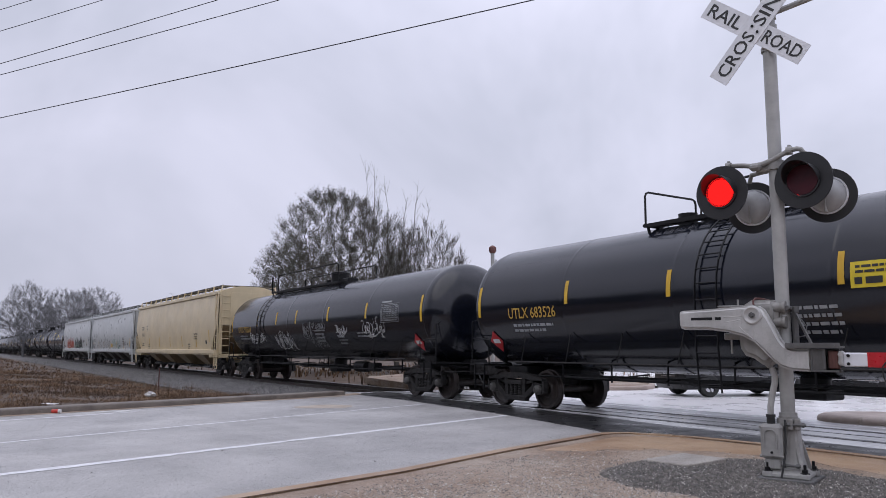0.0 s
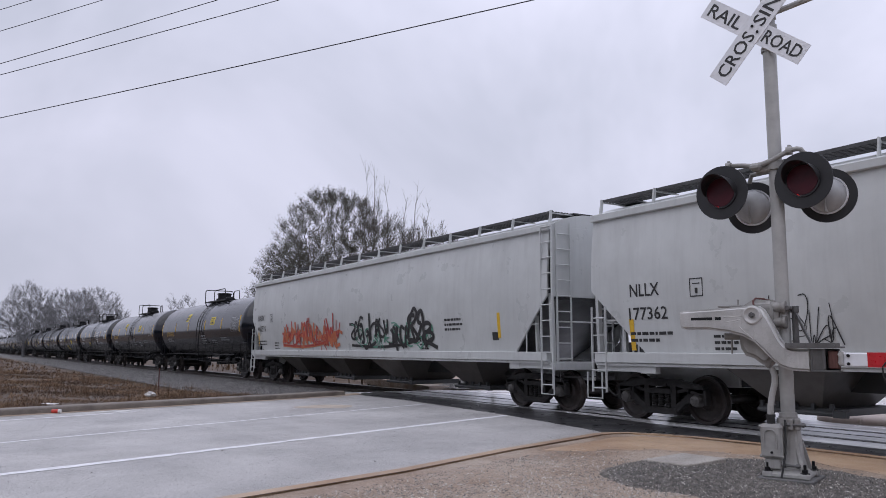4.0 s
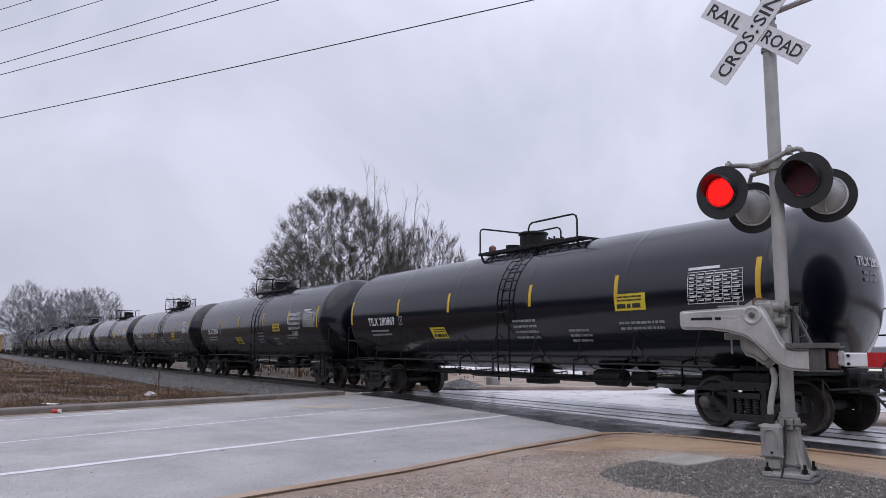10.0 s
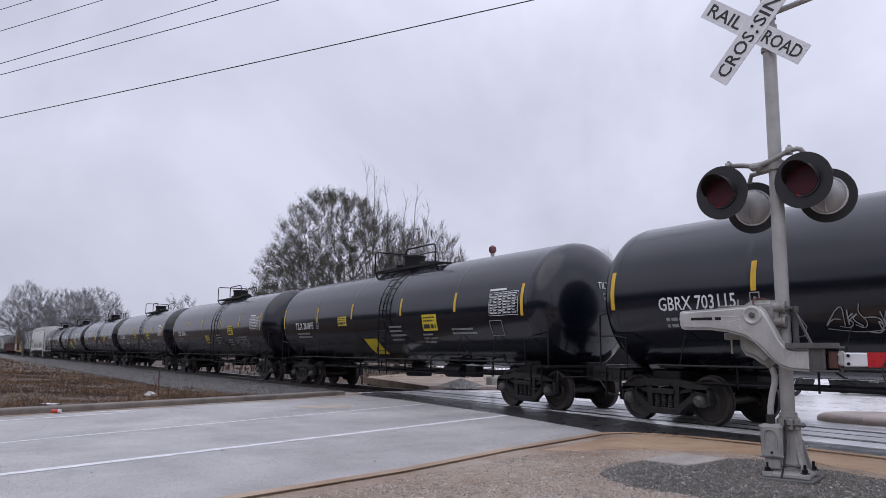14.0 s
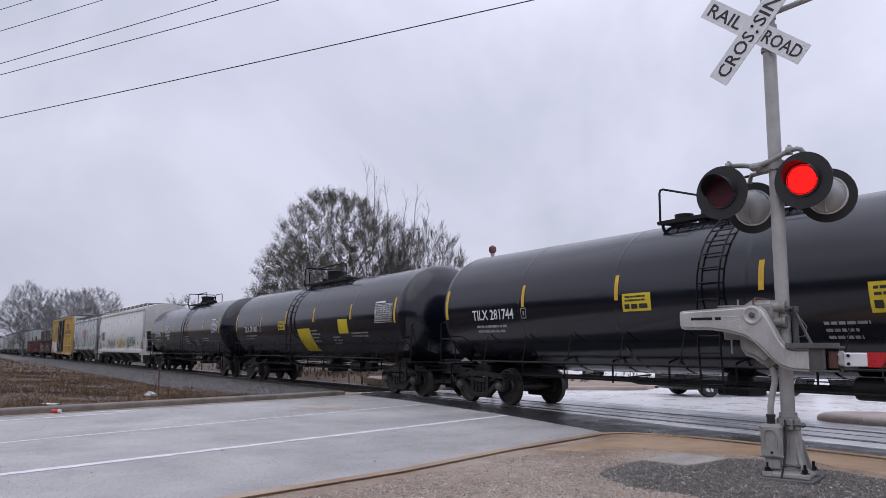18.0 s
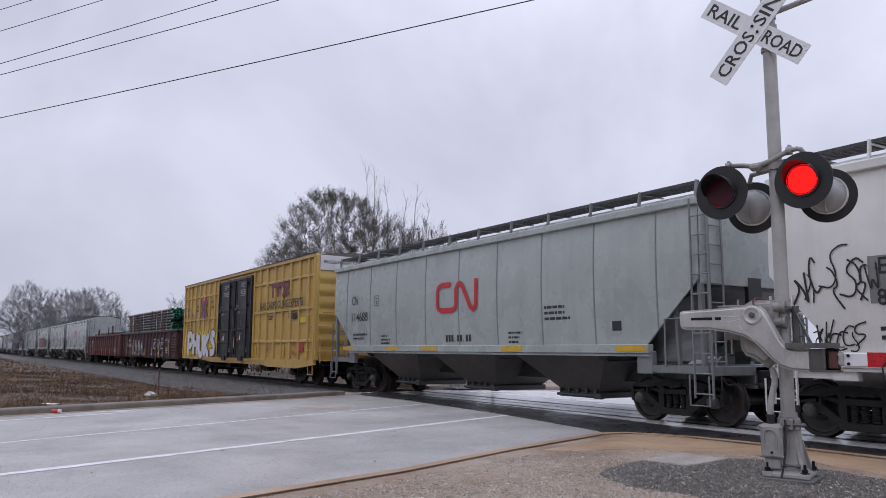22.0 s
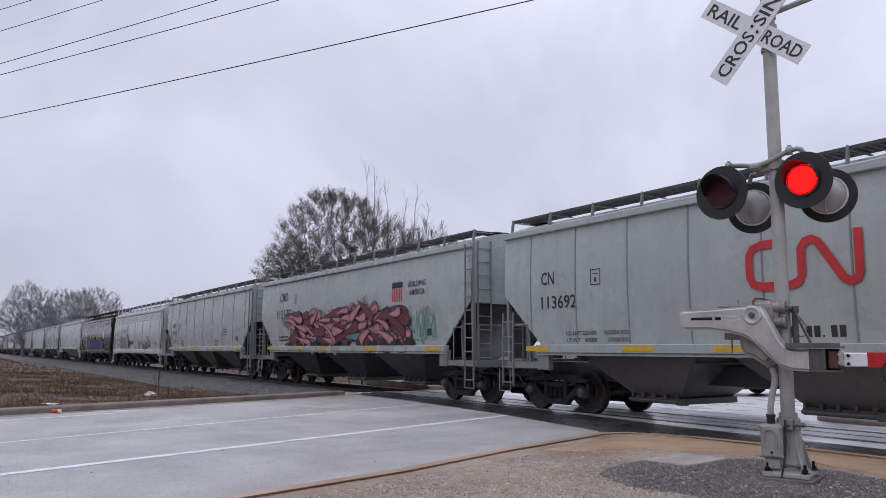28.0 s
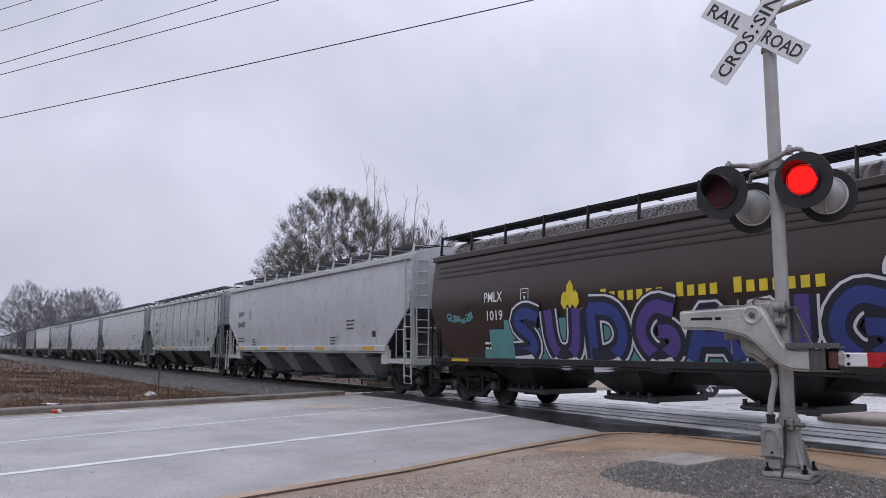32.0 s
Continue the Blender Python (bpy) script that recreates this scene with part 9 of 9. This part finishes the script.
for k, (word, x, w) in enumerate((("LD LMT 225500", -5.3, 0.95), ("LT WT   60500", -5.3, 0.95), ("102250 KG", -4.25, 0.68), ("27450 KG", -4.2, 0.62))):
    letters("capacity_lettering", word, x, 1.77 - 0.15 * (k % 2), w, 0.09, near, "stencil_black", car)
car, near = hopper_car("112175", "CMO", -503.2, 8.84, 16.25, "hopper_grey", "grey covered hopper car with a long pink graffiti piece", sill="hopper_grey", post="hopper_dull", end_dark="soot", bays=3, ribs=0, grooves=0, accents=SILLS, under="shadow_grey", mark_pos=(-5.45, 3.15), mark_h=0.38)


def wild_fn(grow, lift, kinds, lines=False):
    """Interlocked pointed strokes of a long graffiti piece, four rows deep."""
    def fn(bm):
        rnd = random.Random(81)
        for k in range(130):
            x = -4.75 + 9.7 * ((k * 0.618) % 1.0) + rnd.uniform(-0.15, 0.15)
            z = 1.60 + (k % 5) * 0.26 + rnd.uniform(-0.1, 0.1) + 0.14 * math.sin(x * 1.3)
            ln, w, tilt, bend = rnd.uniform(0.7, 1.5), rnd.uniform(0.2, 0.34), rnd.uniform(2.5, 3.5), rnd.uniform(-0.6, 0.6)
            if rnd.random() < 0.16:
                tilt -= 2.6
            kind = rnd.random()
            hue = 0 if kind < 0.70 else 1 if kind < 0.74 else 2
            z = min(z, 2.72)
            if hue in kinds:
                shard(bm, x, z, ln + grow, w + grow, tilt, bend, near, 0.008 + 0.0006 * k + lift)
    return fn


for name, grow, lift, kinds, mat, label in (("edge", 0.07, 0.0, (0, 1, 2), "stencil_black", "black outlines of a long wild-style graffiti piece"), ("pink", 0.0, 0.0002, (0,), "graffiti_rose", "dusty rose graffiti strokes"),
                                            ("shine", -0.11, 0.0004, (0,), "graffiti_pink", "deeper pink graffiti strokes"), ("teal", 0.0, 0.0002, (1,), "graffiti_teal", "teal graffiti strokes"), ("deep", 0.0, 0.0002, (2,), "graffiti_maroon", "maroon graffiti strokes")):
    tagged(piece("graffiti", ("wild", name), wild_fn(grow, lift, kinds), mat, car), label=label, kind="stuff")
scrawl(car, near, 5.0, 6.2, 1.6, 2.9, "graffiti_green", 0.03, 84, 6)
scrawl(car, near, -5.5, -4.7, 2.2, 2.6, "stencil_black", 0.018, 85, 4)
decal("shield_emblem", [(3.8 + 0.11 * k, 3.86 + 0.11 * k, 2.85, 3.25) for k in range(6)], near, "stencil_red", car, "red and white striped shield emblem")
decal("shield_emblem", [(3.78, 4.44, 3.27, 3.45)], near, "graffiti_navy", car)
for k, word in enumerate(("BUILDING", "AMERICA")):
    letters("slogan", word, 5.3, 3.34 - 0.25 * k, 1.0 - 0.1 * k, 0.17, near, "stencil_black", car, "black slogan lettering", lean=0.15)
hopper_car("54012", "IARX", -520.7, 8.7, 16.05, "hopper_grey", "plain grey ribbed covered hopper car", sill="hopper_grey", post="hopper_dull", end_dark="soot", bays=3, ribs=9, accents=SILLS, mark_pos=(-6.1, 2.55))
car, near = hopper_car("59463", "ACFX", -538.57, 9.17, 16.9, "hopper_silver", "silver-grey round-sided hopper car with graffiti along the sill", bays=4, ribs=7, bulge=0.12, eave=3.93, rise=0.58, sill_z=(1.12, 1.34), cut=0.9, grooves=1, under="shadow_grey", mark_pos=(-6.6, 2.32), accents=[("stripe", x, 1.42) for x in (-7.0, -4.8, -1.75, 6.2)])
ROUND = ([[(0.1, 0.5), (0.85, 0.52), (0.78, 0.9), (0.42, 1.02), (0.05, 0.7), (0.12, 0.22), (0.45, 0.0), (0.9, 0.15)]], [[(0.8, 0.85), (0.4, 1.0), (0.1, 0.72), (0.72, 0.4), (0.6, 0.03), (0.1, 0.1)]],
         [[(0.45, 1.0), (0.02, 0.8), (0.08, 0.15), (0.47, 0.0)], [(0.43, 0.0), (0.88, 0.18), (0.88, 0.78), (0.43, 1.0)]], [[(0.1, 1.05), (0.1, -0.08)], [(0.08, 1.1), (0.6, 1.16), (0.88, 0.8), (0.6, 0.48), (0.25, 0.44), (0.6, 0.3), (0.95, -0.08)]])


def round_fn(width, off):
    def fn(bm):
        for k, letter in enumerate(ROUND):
            for q, st in enumerate(letter):
                ribbon(bm, smooth_line([(-5.75 + k * 0.93 + u * 0.86, 1.22 + v * 0.92) for u, v in st]), width, near, off + 0.0015 * q + 0.0004 * k)
    return fn


for name, width, off, mat in (("edge", 0.42, 0.058, "graffiti_navy"), ("fill", 0.325, 0.064, "graffiti_mauve")):
    tagged(piece("graffiti", ("round", name), round_fn(width, off), mat, car), label="rounded mauve graffiti letters with a dark outline", kind="stuff")
scrawl(car, near, 1.2, 5.0, 1.3, 2.1, "stencil_black", 0.05, 92, 7)
scrawl(car, near, -5.0, -2.6, 2.55, 3.1, "graffiti_green", 0.03, 93, 8)
scrawl(car, near, -2.4, -0.6, 1.7, 2.0, "stencil_black", 0.03, 94, 9)
car, near = hopper_car("1019", "PMLX", -556.83, 9.09, 16.8, "hopper_brown", "dark brown round-sided hopper car with blue bubble graffiti", sill="brown_dark", bays=4, ribs=0, bulge=0.14, eave=3.94, rise=0.60, sill_z=(1.06, 1.18), cut=0.7, grooves=1, under="brown_dark", post="brown_dark", end_dark="brown_dark", letter="stencil_white", board="black_steel", mark_pos=(-5.4, 2.48), accents=[("sill", -7.0, 0), ("sill", 6.6, 0)])
BARS = []
for k in range(20):
    if k not in (7, 12):
        BARS.append((-1.65 + k * 0.252, -1.49 + k * 0.252, 2.40, 2.67 if k in (0, 8, 13) else 2.60))
tagged(decal("company_lettering", BARS, near, "graffiti_yellow", car), label="line of yellow company lettering", kind="stuff")


def sheaf_fn(bm):
    for cx, w, h in ((-2.6, 0.15, 0.66), (-2.78, 0.12, 0.42), (-2.42, 0.12, 0.42)):
        bm.faces.new([bm.verts.new(near(cx + u * w, 2.28 + v * h, 0.012)) for u, v in ((0, 0), (1, 0.35), (0.7, 0.8), (0, 1), (-0.7, 0.8), (-1, 0.35))])


piece("emblem", "sheaf", sheaf_fn, "graffiti_yellow", car, label="yellow grain-ear emblem")


def disc_fn(bm):
    bm.faces.new([bm.verts.new(near(4.6 + 0.42 * math.cos(k * math.tau / 24), 2.58 + 0.38 * math.sin(k * math.tau / 24), 0.012)) for k in range(24)])


piece("emblem", "disc_emblem", disc_fn, "stencil_white", car, label="round white painted emblem")
tagged(decal("graffiti_ground", [(-5.6 + k * 0.62, -4.85 + k * 0.62, 1.15, 1.9 + 0.25 * math.sin(k * 2.1)) for k in range(15)] + [(-5.9, 5.6, 1.12, 1.40)], near, "graffiti_teal", car, off=0.052), label="teal sprayed ground of the graffiti", kind="stuff")
BUBBLE = {"S": [[(0.75, 0.85), (0.4, 1), (0.08, 0.78), (0.62, 0.42), (0.6, 0.12), (0.05, 0.08)]], "U": [[(0.05, 1), (0.1, 0.2), (0.4, 0), (0.7, 0.2), (0.75, 1)]],
          "D": [[(0.1, 0), (0.1, 1)], [(0.05, 0.98), (0.6, 0.95), (0.80, 0.45), (0.55, 0.05), (0.05, 0.02)]], "G": [[(0.75, 0.85), (0.35, 1), (0.05, 0.5), (0.35, 0), (0.75, 0.2), (0.72, 0.5), (0.45, 0.5)]],
          "A": [[(0.0, 0), (0.35, 1), (0.78, 0)], [(0.2, 0.35), (0.6, 0.35)]], "N": [[(0.08, 0), (0.1, 1), (0.68, 0.05), (0.72, 1)]]}


def bubble_fn(width, off, keep=None):
    def fn(bm):
        for k, ch in enumerate("SUDGANG"):
            if keep is not None and k % 2 != keep:
                continue
            for q, st in enumerate(BUBBLE[ch]):
                pts = smooth_line(st)
                ribbon(bm, [(-4.7 + k * 1.33 + u * 1.35, 1.22 + v * 1.08) for u, v in pts], width, near, off + 0.001 * q)
    return fn


tagged(piece("graffiti", "bubble_shadow", bubble_fn(0.68, 0.055), "graffiti_navy", car), label="white bubble graffiti lettering with navy and blue insides", kind="stuff")
tagged(piece("graffiti", "bubble_edge", bubble_fn(0.60, 0.059), "graffiti_white", car), label="white bubble graffiti lettering with navy and blue insides", kind="stuff")
tagged(piece("graffiti", "bubble_navy", bubble_fn(0.50, 0.063), "graffiti_navy", car), label="white bubble graffiti lettering with navy and blue insides", kind="stuff")
tagged(piece("graffiti", "bubble_blue", bubble_fn(0.26, 0.067, 0), "graffiti_blue", car), label="white bubble graffiti lettering with navy and blue insides", kind="stuff")
tagged(piece("graffiti", "bubble_purple", bubble_fn(0.26, 0.067, 1), "graffiti_purple", car), label="white bubble graffiti lettering with navy and blue insides", kind="stuff")
scrawl(car, near, -7.4, -6.3, 2.1, 2.4, "graffiti_teal", 0.06, 95, 5)
scrawl(car, near, 5.2, 7.2, 3.45, 3.75, "graffiti_teal", 0.06, 96, 6)
hopper_car("104625", "JCKT", -575.5, 9.6, 17.8, "hopper_silver", "clean pale silver covered hopper car", sill="hopper_pale", bays=4, ribs=0, cut=1.6, accents=SILLS, under="hopper_dim")
REST = ((-594.0, 8.88, "hopper_grey", "grey ribbed covered hopper car", 9), (-612.75, 9.85, "hopper_pale", "pale rust-streaked covered hopper car", 0), (-633.15, 10.55, "hopper_silver", "silver covered hopper car", 0),
        (-653.75, 10.05, "hopper_grey", "grey covered hopper car", 9), (-674.65, 10.85, "hopper_white", "white covered hopper car", 0), (-695.0, 9.5, "hopper_dim", "dull grey covered hopper car", 9),
        (-713.6, 9.1, "hopper_brown", "brown covered hopper car", 0), (-731.9, 9.2, "hopper_dim", "dull grey covered hopper car", 9), (-750.4, 9.3, "hopper_dim", "dull grey covered hopper car", 0),
        (-769.0, 9.3, "hopper_dim", "dull grey covered hopper car", 9), (-787.6, 9.3, "hopper_grey", "grey covered hopper car", 0), (-806.2, 9.3, "hopper_dim", "dull grey covered hopper car", 9))
for k, (mid, half, body, label, ribs) in enumerate(REST):
    hopper_car(str(50200 + 37 * k), "CMO", mid, half, 2 * half - 1.55, body, label, sill="hopper_grey", post="hopper_dull", end_dark="soot", bays=3, ribs=ribs, accents=SILLS[1:3])


# ---- what moves: the train rolls through, the wheels turn, the flashing lamps swing ----
def motions():
    middles = dict((c.name, mid) for c, mid in CARS)
    for c, mid in CARS:
        walk(c, [(t, pose(mid + SPEED * t, TRACK_Y, 0)) for t in (0.0, 16.0, 32.0)])
    # wheels: turned at every picture while their car is near the crossing
    for axle, car in ROLLING:
        mid = middles[car.name]
        here = axle.matrix_basis.translation
        a, b = (-70 - here.x - mid) / SPEED, (14 - here.x - mid) / SPEED
        k0, k1 = max(0, int(a * FPS)), min(960, int(b * FPS))
        if k1 - k0 < 2:
            continue
        rows = []
        ks = list(range(k0, k1 + 1))
        if k0 > 0:
            ks = [0] + ks
        if k1 < 960:
            ks = ks + [960]
        for k in ks:
            turn = (min(max(k, k0), k1) - k0) / FPS * SPEED / WHEEL_R
            rows.append((k / FPS, pose(here.x, here.y, here.z, 0, math.degrees(turn), 0)))
        walk(axle, rows)
    # crossing lamps: each lit board turns its glowing face out for five eighths of a second, by turns
    for board, first in LAMP_BOARDS:
        base = board.matrix_basis.copy()

        def lit(k):
            phase = ((k / FPS - 1.5) % 1.25) / 1.25
            return 0.03 < phase < 0.47 if first else 0.53 < phase < 0.97
        rows, last = [(0, 0.0 if lit(0) else 180.0)], lit(0)
        for k in range(1, 961):
            if lit(k) != last:
                last = lit(k)
                a, b = (180.0, 0.0) if last else (0.0, 180.0)
                rows += [(q, v) for q, v in ((k - 2, a), (k - 1, a + (b - a) / 3), (k, a + (b - a) * 2 / 3), (k + 1, b)) if q > rows[-1][0]]
        if rows[-1][0] < 960:
            rows.append((960, 0.0 if last else 180.0))
        walk(board, [(k / FPS, base @ pose(0, 0, 0, 0, 0, a)) for k, a in rows])


motions()
